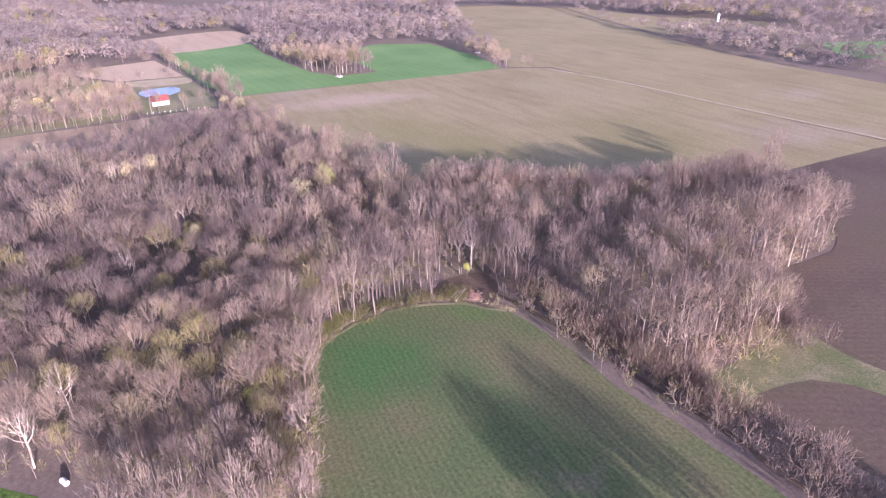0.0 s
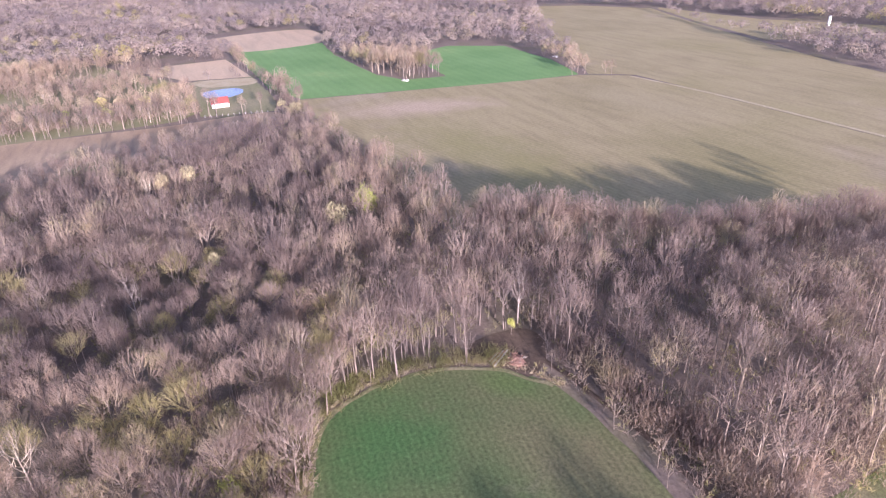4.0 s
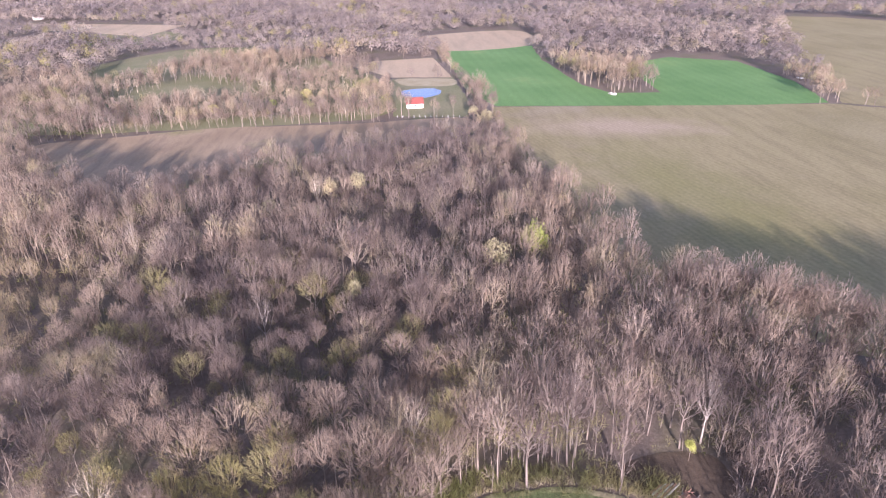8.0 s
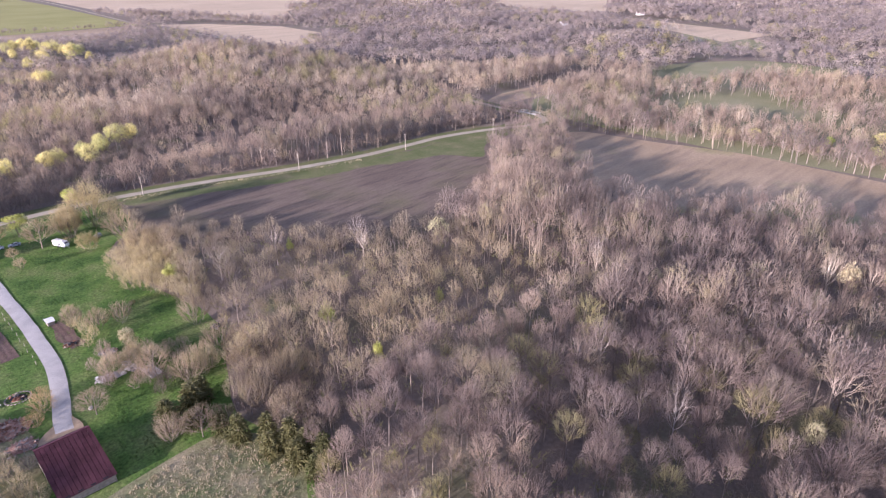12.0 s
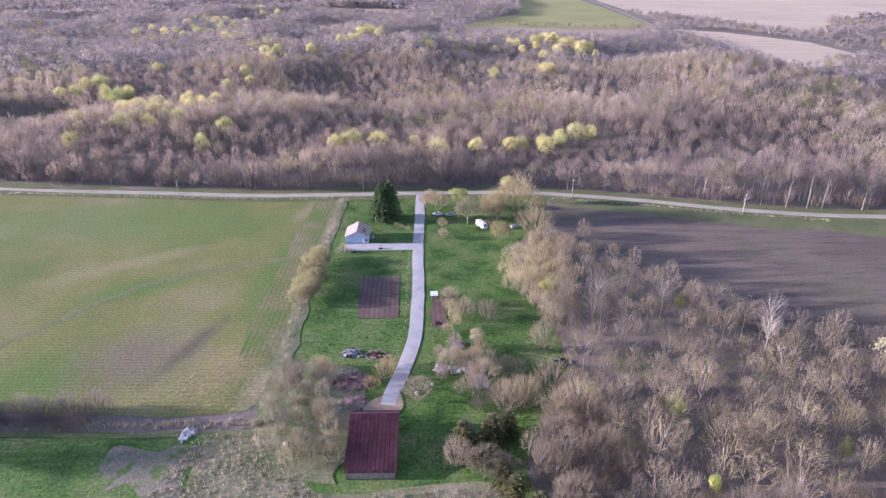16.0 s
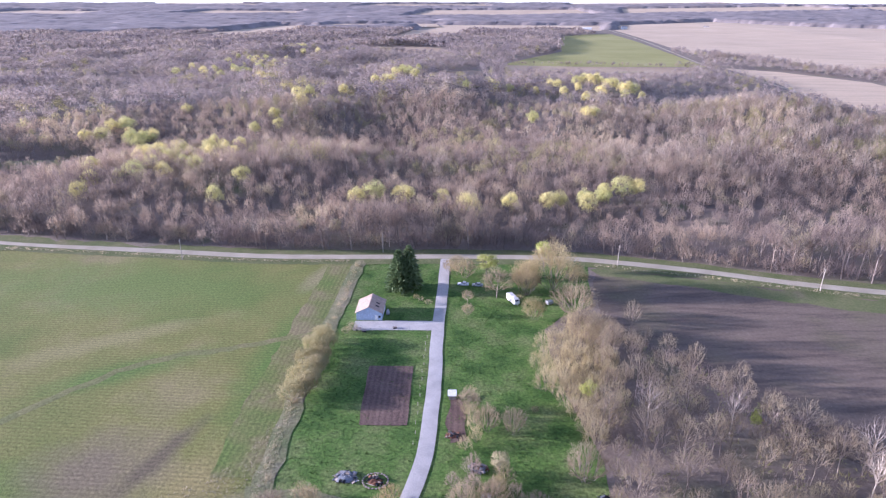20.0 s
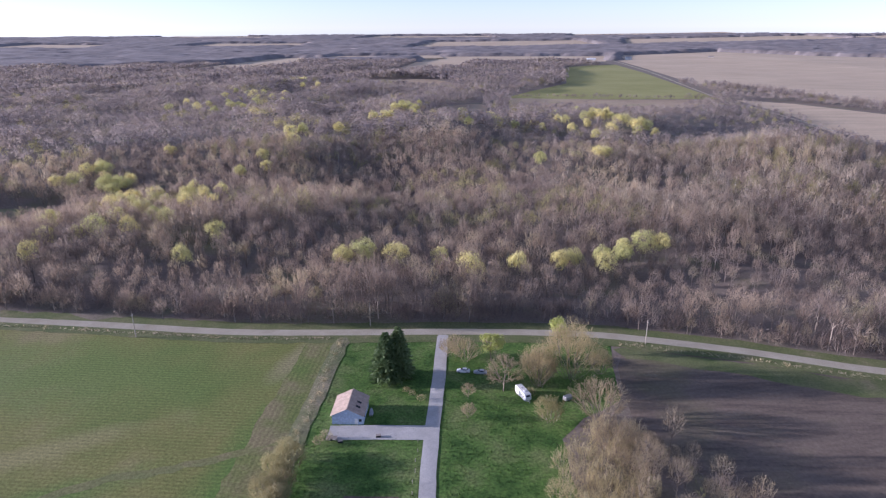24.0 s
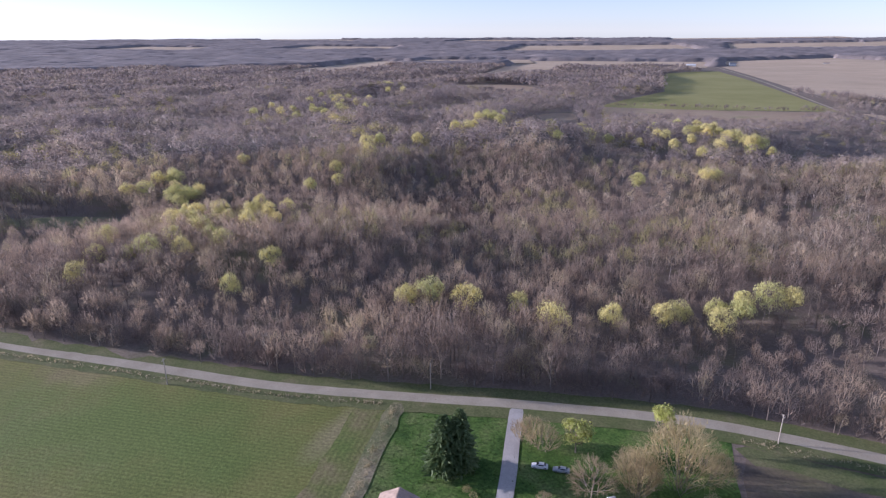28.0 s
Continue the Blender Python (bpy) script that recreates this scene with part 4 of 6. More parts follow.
def forest(name, label, spots, patterns, mats, seed, heights, kind="stuff", category="trees"):
    """Many trees as one mesh. patterns: lists of (vertices, faces, material index)."""
    rng = np.random.RandomState(seed)
    pick = rng.randint(len(patterns), size=len(spots))
    vs, fs, ms, n = [], [], [], 0
    for j, pieces in enumerate(patterns):
        mine = spots[pick == j]
        if not len(mine):
            continue
        v = np.concatenate([p[0] for p in pieces])
        f, m, k = [], [], 0
        for a, b, c in pieces:
            f.append(b + k)
            m.append(np.full(len(b), c))
            k += len(a)
        f, m = np.concatenate(f), np.concatenate(m)
        a = rng.uniform(0, 6.283, len(mine))
        up = rng.uniform(*heights, len(mine)) * mine[:, 2]
        out = rng.uniform(0.85, 1.15, len(mine)) * mine[:, 2]
        c, s = np.cos(a), np.sin(a)
        x = (c[:, None] * v[None, :, 0] - s[:, None] * v[None, :, 1]) * out[:, None] + mine[:, :1]
        y = (s[:, None] * v[None, :, 0] + c[:, None] * v[None, :, 1]) * out[:, None] + mine[:, 1:2]
        z = v[None, :, 2] * up[:, None] + land_z(mine[:, 0], mine[:, 1])[:, None]
        vs.append(np.stack([x, y, z], -1).reshape(-1, 3))
        fs.append((f[None] + (np.arange(len(mine)) * len(v))[:, None, None]).reshape(-1, 3) + n)
        ms.append(np.tile(m, len(mine)))
        n += len(mine) * len(v)
    me = mesh_of(name, np.concatenate(vs), np.concatenate(fs), mats, np.concatenate(ms))
    return tagged(new(name, me), label, category, kind=kind)


def spread(x0, x1, y0, y1, step, seed, jitter=0.42):
    rng = np.random.RandomState(seed)
    x, y = np.meshgrid(np.arange(x0, x1, step), np.arange(y0, y1, step))
    x = x + (np.arange(x.shape[0]) % 2)[:, None] * step * 0.5
    x, y = x.ravel(), y.ravel()
    return x + rng.uniform(-jitter, jitter, x.size) * step, y + rng.uniform(-jitter, jitter, x.size) * step


def wooded(x, y):
    ok = np.ones(x.shape, bool)
    for line in OPEN_LAND:
        lo, hi = line.min(0), line.max(0)
        near = ok & (x > lo[0]) & (x < hi[0]) & (y > lo[1]) & (y < hi[1])
        if near.any():
            i = np.flatnonzero(near)
            ok[i[inside(line, x[i], y[i])]] = False
    return ok


def bumps(x, y, scale, k):
    return np.array([noise.noise((a * scale, b * scale, k)) for a, b in zip(x, y)])


BARE = [kind_of_tree("bare_tree", "tall leafless grey-brown forest tree with fine twigs", *(lambda g, d: (g[0], M_BARK, gather([g[1], d[1]]), M_TWIG_OLIVE if i in (3, 7) else M_TWIG))(
    branchy(100 + i, tall, w, prim=p, sec=6, ter=7, twig=4, fork=fk, gauge=0.85, tw=0.052, tl=0.75, tline=0.085), dome(120 + i, tall, w, 260, 0.8, 0.07, fk * 0.8, 10, 0.4, False, 0.55, 0.9)), group="near woodland trees")
    for i, (tall, w, fk, p) in enumerate(((18.5, 8.8, 0.52, 8), (19, 11.2, 0.4, 9), (18.5, 7.0, 0.58, 7), (17.5, 9.4, 0.46, 9), (20, 12.2, 0.38, 10), (17, 7.4, 0.56, 7), (19.5, 10.4, 0.48, 9), (16.5, 8.2, 0.45, 8), (20.5, 8.0, 0.6, 7), (18, 9.8, 0.42, 9)))]
PALE = [kind_of_tree("sycamore_tree", "leafless sycamore with pale white bark", *(lambda g: (g[0], M_PALE_BARK, g[1], M_BARK))(
    branchy(140 + i, 21.0, w, fork=fk, prim=11, sec=5, ter=5, twig=3, gauge=1.15, tw=0.05)), group="pale sycamores") for i, (w, fk) in enumerate(((10, 0.38), (9, 0.45), (12.5, 0.3)))]
BUDDING = [kind_of_tree("budding_tree", "tree budding with yellow-green spring leaves", *(lambda g, d: (g[0], M_BARK, g[1], M_TWIG, d[1], M_LEAF))(
    branchy(160 + i, 16.0, w, prim=8, twig=0, fork=0.3), dome(163 + i, 17.0, w, 2000, 0.62, 0.3, 0.2, 9, 0.5, False, 0.45)), group="budding trees") for i, w in enumerate((11.5, 10.0, 13.0))]
BLOSSOM = [kind_of_tree("blossoming_tree", "round tree in pale cream-green blossom", *(lambda g, d: (g[0], M_BARK, g[1], M_TWIG, d[1], M_LEAF_PALE))(
    branchy(170 + i, 13.6, w, prim=8, twig=2, fork=0.35), dome(173 + i, 14.4, w, 850, 0.6, 0.26, 0.25, 8, 0.6, False, 0.45)), group="blossoming trees") for i, w in enumerate((8.0, 7.0))]
BRIGHT = [kind_of_tree("green_leafing_tree", "tree with bright fresh green leaves", *(lambda g, d: (g[0], M_BARK, g[1], M_TWIG, d[1], M_LEAF_BRIGHT))(
    branchy(180 + i, 12.6, w, prim=8, twig=0, fork=0.3), dome(183 + i, 13.4, w, 1700, 0.5, 0.3, 0.2, 11, 0.6, False, 0.6)), group="bright leafing trees") for i, w in enumerate((7.5, 6.5))]
def shrub_of(seed, crown_mat, tall=7.5, wide=6.8, label="", name="brush_shrub", group=""):
    """A many-stemmed leafless shrub: thin stems fan out to a feathery, see-through crown."""
    g = branchy(seed, tall, wide, prim=11, stems=7, sec=5, ter=5, twig=3, fork=0.08, gauge=0.85, tw=0.055, tl=0.7, tline=0.065)
    return kind_of_tree(name, label, g[0], M_BARK, g[1], crown_mat, category="shrub", group=group)


BUSH = [shrub_of(190 + i, M_BUSH, label="large leafless yellow-tan shrub", group="yard shrubs") for i in range(3)]
GREY_BUSH = [shrub_of(1190 + i, M_TWIG, label="feathery leafless grey-brown shrub", name="grey_shrub", group="grey shrubs") for i in range(3)]
RUSSET = [shrub_of(1196 + i, M_RUST, 6.5, 6.5, "large russet-twigged leafless shrub", "russet_shrub", "russet shrubs") for i in range(2)]
OLIVE_BUSH = kind_of_tree("olive_shrub", "dense round olive-yellow budding shrub", *(lambda g, d: (g[0], M_BARK, gather([g[1], d[1]]), M_TWIG_OLIVE))(
    branchy(1210, 6.0, 6.6, stems=5, prim=9, sec=5, ter=5, twig=3, fork=0.02, tw=0.07), dome(1211, 6.0, 6.6, 1100, 0.5, 0.12, 0.0, 10, 0.5, False, 0.6, 0.5)), category="shrub", group="olive shrubs")
YARD_TREE = [kind_of_tree("yard_tree", "spreading leafless yard tree with dense twigs", *(lambda g: (g[0], M_BARK, g[1], M_TWIG_TAN))(
    branchy(200 + i, 11.0, 9.5, stems=s, prim=10, sec=6, ter=7, twig=5, fork=0.18, gauge=1.1, tw=0.055, tl=0.8)), group="yard trees") for i, s in enumerate((1, 3, 2))]
FAN_TREE = [kind_of_tree("fan_tree", "tall tan-twigged leafless tree with fanning stems", *(lambda g, d: (g[0], M_BARK, gather([g[1], d[1]]), M_FAN))(
    branchy(206 + i, 16.0, 12.5, stems=4, prim=14, sec=7, ter=6, twig=4, fork=0.1, tw=0.06, tl=0.9), dome(1206 + i, 16.0, 12.5, 1300, 0.9, 0.12, 0.1, 9, 0.35, False, 0.5, 0.7)), group="fanning yard trees") for i in range(2)]
SPRUCE = kind_of_tree("spruce_tree", "tall dark green spruce on the lawn", *(lambda g: (g[0], M_BARK, g[1], M_SPRUCE))(conifer(210, 18.0, 8.0, 20, 12)), group="lawn spruces")
CEDAR = [kind_of_tree("cedar_tree", "small dark olive cedar at the meadow edge", *(lambda g: (g[0], M_BARK, g[1], M_CEDAR))(conifer(220 + i, 7.0, 3.6, 11, 9, 1.6)), group="meadow cedars") for i in range(2)]

# places of single trees that stand out
ROADSIDE_GROVE = [(-48, 59), (-38, 63), (-23, 59), (-3, 62), (12, 46), (33, 54), (54, 63), (61, 68), (75, 72), (87, 78), (96, 80), (84, 70), (105, 80), (74, 61)]
WESTERN_GROVE = [(-259, 240), (-265, 232), (-228, 196), (-225, 205), (-216, 183), (-199, 139), (-200, 167), (-175, 159), (-188, 175), (-171, 193), (-168, 170), (-159, 176), (-148, 181), (-173,
    99), (-148, 98), (-196, 72), (-182, 75), (-174, 78), (-116, 83), (-149, 275), (-194, 55), (-232, 209), (-200, 153), (-254, 234), (-248, 224), (-169, 180), (-121, 54), (-226, 215), (-152, 161),
    (-237, 202), (-227, 287), (-210, 100), (-135, 320), (-140, 254), (-154, 236), (-263, 210), (-274, 208), (-159, 108), (-160, 85), (-155, 142), (-142, 149), (-171, 123), (-242, 213), (-190, 147),
    (-184, 166)]
RIDGE_GROVE = [(157, 446), (148, 438), (133, 439), (141, 442), (181, 403), (184, 393), (172, 379), (53, 457), (46, 453), (15, 375), (114, 393), (121, 281), (115, 276), (67, 260), (107, 449),
    (-39, 509), (-137, 361), (-147, 353), (158, 429), (148, 427), (175, 393), (168, 563), (160, 412), (167, 409), (56, 493), (85, 455), (114, 437), (131, 365), (187, 376), (173, 403), (107, 488),
    (-56, 490), (-50, 484), (-63, 479), (-104, 365), (-72, 448), (-220, 489), (-305, 595), (-66, 456), (-84, 452), (-41, 469), (44, 528), (61, 419), (88, 412), (124, 561), (152, 586), (131, 409),
    (150, 384)]
FAR_GROVE = [(-73, 744), (-61, 740), (-318, 1109), (-305, 1103), (-303, 772), (-316, 779), (-294, 658), (-279, 766), (-306, 659), (-326, 1131), (-314, 1125), (-329, 833), (-340, 839), (-327,
    707), (-283, 781), (-339, 666), (-322, 742), (-314, 834), (-361, 792), (-374, 880), (-285, 708), (-252, 722), (-276, 832), (-341, 632), (-280, 631), (-388, 708), (-383, 640), (-256, 990), (-285,
    991)]
SPOT_BUDDING = [(370, -255, 0.8, 0.7), (405, -250, 0.9, 0.75), (392, -280, 0.8, 0.7), (372, -190, 0.7, 0.65)]
bud_rng = random.Random(17)
for grove, lo, hi in ((ROADSIDE_GROVE, 0.85, 1.2), (WESTERN_GROVE, 0.78, 1.15), (RIDGE_GROVE, 0.85, 1.2), (FAR_GROVE, 1.0, 1.3)):
    for bx, by in grove:
        bs = bud_rng.uniform(lo, hi)
        SPOT_BUDDING.append((bx, by, bs, 0.5 * bs + 0.5))
SPOT_BLOSSOM = [(114, -346, 1.35, 1.4), (183, -286, 1, 1.4), (191, -297, 1, 1.35), (171, -262, 1, 1.15), (126, -159, 1.1, 1.2), (-53, 21, 1, 0.9), (-70, 26, 0.7, 0.8), (396, -285, 1.1, 0.9), (74, -235, 0.8, 1.05),
    (100, -300, 0.7, 1.1), (140, -160, 0.7, 1.0), (15, -137, 0.75, 0.55), (403, -262, 1, 0.8), (165, -282, 0.8, 1.1), (145, -240, 0.8, 1.1), (330, -365, 1.1, 0.9), (318, -372, 1.2, 0.9)]
SPOT_BRIGHT = [(127, -362, 1.6, 1.5), (381, -229, 1, 0.85), (61, -175, 0.8, 0.95), (17.5, -17, 1.5, 0.8), (-3, -293, 0.7, 0.95), (32, -378, 0.45, 0.5), (42, -108, 0.7, 0.75), (42, -11, 1.15, 1.15), (84, -120, 0.5, 0.75), (60, -200, 0.5, 0.8),
    (95, -190, 0.45, 0.75)]
SPOT_PALE = [(37, -383, 0.9, 1.0), (10, -243, 1.05, 0.9), (24, -252, 0.9, 0.85), (-14, -283, 0.8, 0.85), (-27, -289, 0.6, 0.65), (36, -316, 0.95, 0.95), (187, -280, 0.8, 1.0), (190, -191, 0.8, 0.95), (57, -116, 0.8, 0.8), (78, -120, 0.8, 0.8),
    (176, -204, 0.8, 0.95), (88, -274, 0.7, 0.9), (-90, 17, 0.65, 0.75), (-48, 116, 0.7, 0.8), (42, -335, 0.6, 0.85), (49, -356, 0.6, 0.9), (120, -395, 0.8, 0.85), (55, -478, 0.9, 0.85), (-5, -262, 0.6, 0.7),
    (100, -145, 0.75, 0.8), (108, -132, 0.9, 0.75), (150, -215, 0.7, 0.9), (63, -410, 0.6, 0.8), (90, -395, 0.7, 0.85)]
SPECIAL = np.array([q[:3] for q in SPOT_BUDDING + SPOT_BLOSSOM + SPOT_BRIGHT + SPOT_PALE])


def clear_of(x, y, gap):
    ok = np.ones(x.shape, bool)
    for a, b, s in SPECIAL:
        ok &= np.hypot(x - a, y - b) > gap * s
    return ok


# near woodland: single trees in the heart of the wood, the rest as one mass
rng = np.random.RandomState(7)
tx, ty = spread(-120, 360, -560, 30, 6.7, 11)
keep = wooded(tx, ty) & ~((tx < 72) & (ty > -68)) & ~((tx < -50) & (ty < -375)) & ~((tx < 12) & (ty < -370) & (ty > -396)) & ~((tx < 47) & (ty > -113) & (ty < -50)) & clear_of(tx, ty, 4.2) & (ty < 8 - 0.12 * np.maximum(tx - 60, 0)) & ((tx > -45) | (ty < -396)) & ~((tx < 3) & (ty > -254))
tx, ty = tx[keep], ty[keep]
ex = smooth_line([(36, -528), (40, -500), (46, -472), (62, -445), (79, -428), (90, -406), (98, -397)], False, 3.4)
er = np.random.RandomState(17)
ex = ex + er.uniform(-9, 0, (len(ex), 1)) * (1.0, 0.3) + er.normal(0, 0.8, ex.shape)
ex = ex[wooded(ex[:, 0], ex[:, 1])]
tx, ty = np.append(tx, ex[:, 0]), np.append(ty, ex[:, 1])
near_rank = np.argsort(np.hypot((tx - 55) * 0.8, ty + 270))
single, mass = near_rank[:290], near_rank[290:]
tone = bumps(tx, ty, 0.02, 1.0)
dip = bumps(tx, ty, 0.021, 51.0)
hollow = np.where((dip > 0.32) & (tx > 40), 0.76, np.clip(1.0 - 0.4 * dip, 0.8, 1.14))      # old gaps where young trees stand lower
spots = {}
for n, i in enumerate(single):
    s = rng.choice((0.62, 0.8, 0.95, 1.08)) * rng.uniform(0.92, 1.08) * hollow[i]
    spots.setdefault(rng.randint(10), []).append((tx[i], ty[i], s, s ** 0.6 * rng.uniform(0.9, 1.08)))
for n, some in spots.items():
    plant([BARE[n]], some, 70 + n)


mid_trees = []
for i in range(8):
    g = branchy(300 + i, 18.0 + 0.4 * i, (7.8, 10.4, 7, 9.2, 11.4, 8.2, 10, 7.4)[i], prim=8, sec=4, ter=4, twig=2, fork=(0.46, 0.38, 0.52, 0.42, 0.32, 0.48, 0.36, 0.5)[i], gauge=1.1, tw=0.105, tl=0.9, tline=0.11, fine=False)
    d = dome(306 + i, 18.0 + 0.4 * i, (7.8, 10.4, 7, 9.2, 11.4, 8.2, 10, 7.4)[i], 110, 1.0, 0.14, 0.32, 9, 0.4, False, 0.5, 0.8)[1]
    mid_trees.append([(*g[0], 0), (*g[1], 1), (*d, 1)])
lawn_side = (tx[mass] < 135) & (ty[mass] > -215) & (tx[mass] > 20)
beside = mass[lawn_side]
mass = mass[~lawn_side]
side_trees = []
for i in range(8):
    g = branchy(312 + i, 15.5 + 0.4 * i, (7.5, 10.5, 6.5, 9, 11, 8, 10, 7)[i], prim=9, sec=5, ter=4, twig=2, fork=0.3 + 0.02 * i, gauge=0.75, tw=0.075, tl=0.85, tline=0.115, fine=False)
    d = dome(319 + i, 15.5 + 0.4 * i, (7.5, 10.5, 6.5, 9, 11, 8, 10, 7)[i], 150, 0.9, 0.11, 0.25, 9, 0.4, False, 0.55, 0.8)[1]
    side_trees.append([(*g[0], 0), (*g[1], 1), (*d, 1)])
forest("lawn_side_woods", "leafless tan-grey woodland beside the farmyard", np.column_stack([tx[beside], ty[beside], 0.9 * hollow[beside] * er.choice((0.7, 0.9, 1.05), len(beside))]), side_trees, [M_BARK, M_TWIG_TAN], 22, (0.75, 1.12))
forest("near_woods", "dense leafless grey-brown woodland", np.column_stack([tx[mass], ty[mass], hollow[mass] * er.choice((0.78, 0.94, 1.06, 1.16), len(mass)) * np.where(tx[mass] > 190, 0.8, 1.0)]), mid_trees, [M_BARK, M_TWIG], 21, (0.88, 1.15))

sapling = []
for i in range(5):
    g = branchy(322 + i, 13.0, 4.6, prim=6, sec=4, ter=3, twig=2, fork=0.5, gauge=1.0, tw=0.08, tl=0.8, fine=False)
    sapling.append([(*g[0], 0), (*g[1], 1)])
er = np.random.RandomState(19)
line = smooth_line([(-44, -288), (-9, -300), (15, -309), (29, -320), (33, -337), (33, -356)], False, 2.0)
q = line[er.randint(len(line), size=150)] + np.abs(er.normal(0, 9.0, (150, 1))) * (0.55, 0.85) + er.normal(0, 1.2, (150, 2))
q = q[wooded(q[:, 0], q[:, 1])]
forest("edge_saplings", "slender pale saplings budding at the wood edge", np.column_stack([q, er.uniform(0.6, 1.15, len(q))]), sapling, [M_BARK, M_TWIG_OLIVE], 23, (0.8, 1.15))

# young trees between the tall ones
yx, yy = spread(-45, 240, -420, -120, 7.4, 27)
k = wooded(yx, yy) & ~((yx < 3) & (yy > -256))
yx, yy = yx[k], yy[k]
young = []
for i in range(6):
    g = branchy(340 + i, 10.5, 4.6 + 0.3 * i, prim=5, sec=3, ter=3, twig=1, fork=0.3, gauge=0.75, tw=0.08, tl=0.8, tline=0.1, fine=False)
    young.append([(*g[0], 0), (*g[1], 1)])
forest("young_woods", "slender leafless young trees among the tall ones", np.column_stack([yx, yy, er.uniform(0.6, 1.15, len(yx))]), young, [M_BARK, M_TWIG], 24, (0.8, 1.15))

# undergrowth and wood edges
ux, uy = spread(-60, 340, -520, -55, 6.0, 31)
k = wooded(ux, uy) & ~((ux < 5) & (uy > -255))
ux, uy = ux[k], uy[k]
shrub = []
for i in range(4):
    g = grow(330 + i, 4.8, 4.4, stems=3, limbs=5, subs=0, twigs=50, tw=0.17, tl=1.1, k=3, low=0.1, fork=0.4, fine=False)
    shrub.append([(*g[1], 0)])
forest("undergrowth", "low budding olive-green woodland undergrowth", np.column_stack([ux, uy, rng.uniform(0.5, 1.2, len(ux))]), shrub, [M_UNDER], 33, (0.7, 1.2), category="undergrowth")


def in_view(x, y):
    """The country that lies ahead of the flight, from south-east round to north-west."""
    a = np.degrees(np.arctan2(y + 300, x + 40))
    return (a > -75) & (a < 142)


# woods at a middle distance: north of the road, and round the eastern fields
fx, fy = spread(-420, 640, -720, 420, 7.9, 41)
d = np.hypot(fx - 0, fy + 250)
k = in_view(fx, fy) & (d < 600) & ~((fx > 345) & (fx < 384) & (fy < -378) & (fy > -600)) & ~((fx > -120) & (fx < 360) & (fy > -560) & (fy < 8 - 0.12 * np.maximum(fx - 60, 0)))
fx, fy = fx[k], fy[k]
k = wooded(fx, fy) & clear_of(fx, fy, 4.3)
fx, fy = fx[k], fy[k]
tone = bumps(fx, fy, 0.015, 4.0)
relief = bumps(fx, fy, 0.006, 14.0)
grove = (fx > 345) & (fx < 620) & (fy > -330) & (fy < 30)
k = ~(grove & (tone < -0.25))
fx, fy, tone, relief = fx[k], fy[k], tone[k], relief[k]
mid_far = []
for i in range(8):
    w = (8.5, 11, 7.5, 10, 12, 9, 10.5, 8)[i]
    g = branchy(350 + i, 17.5, w, prim=6, sec=3, ter=4, twig=0, fork=0.2, gauge=0.95, tline=0.21, fine=False)
    b = dome(350 + i, 17.0, w, 150, 1.1, 0.25, 0.1, 9, 0.45, False, 0.45, 0.6)[1]
    mid_far.append([(*g[0], 0), (*g[1], 1), (*b, 1)])
road_side = []
for i in range(8):
    w = (7.5, 10, 7, 9, 11.5, 8, 9.5, 7)[i]
    g = branchy(380 + i, 17.0, w, prim=7, sec=4, ter=4, twig=1, fork=0.28, gauge=1.1, tw=0.13, tline=0.13, fine=False)
    b = dome(386 + i, 17.0, w, 200, 1.0, 0.16, 0.14, 10, 0.45, False, 0.5, 0.7)[1]
    road_side.append([(*g[0], 0), (*g[1], 1), (*b, 1)])
k = np.hypot(fx - 345, fy + 22) > 30
fx, fy, tone, relief = fx[k], fy[k], tone[k], relief[k]
size = np.clip(1 + 0.15 * tone + 0.6 * relief + 0.35 * bumps(fx, fy, 0.011, 31.0), 0.62, 1.4)
front = (fy < 120) & (fx < 260) & (fy > -30)
budding = ~front & (bumps(fx, fy, 0.011, 22.0) > 0.02) & (rng.uniform(size=len(fx)) < np.where(fx > 330, 0.15, 0.28))
k = front
forest("roadside_woods", "leafless grey-brown forest along the road", np.column_stack([fx[k], fy[k], size[k]]), road_side, [M_BARK, M_TWIG_MID], 42, (0.75, 1.15))
warm = ~front & ~budding & (rng.uniform(size=len(fx)) < np.where((fx > 100) & (fy > 40), 0.62, 0.12))
forest("pale_woods", "leafless trees with pale tan crowns in the forest", np.column_stack([fx[warm], fy[warm], size[warm]]), mid_far, [M_PALE_BARK, M_TWIG_WARM], 45, (0.75, 1.15))
k = ~front & ~budding & ~warm
forest("middle_woods", "leafless mauve-brown forest beyond the road", np.column_stack([fx[k], fy[k], size[k]]), mid_far, [M_BARK, M_TWIG_MID], 43, (0.75, 1.15))
forest("budding_woods", "olive-tinted budding trees in the forest", np.column_stack([fx[budding], fy[budding], size[budding]]), mid_far, [M_BARK, M_TWIG_OLIVE], 44, (0.75, 1.1))

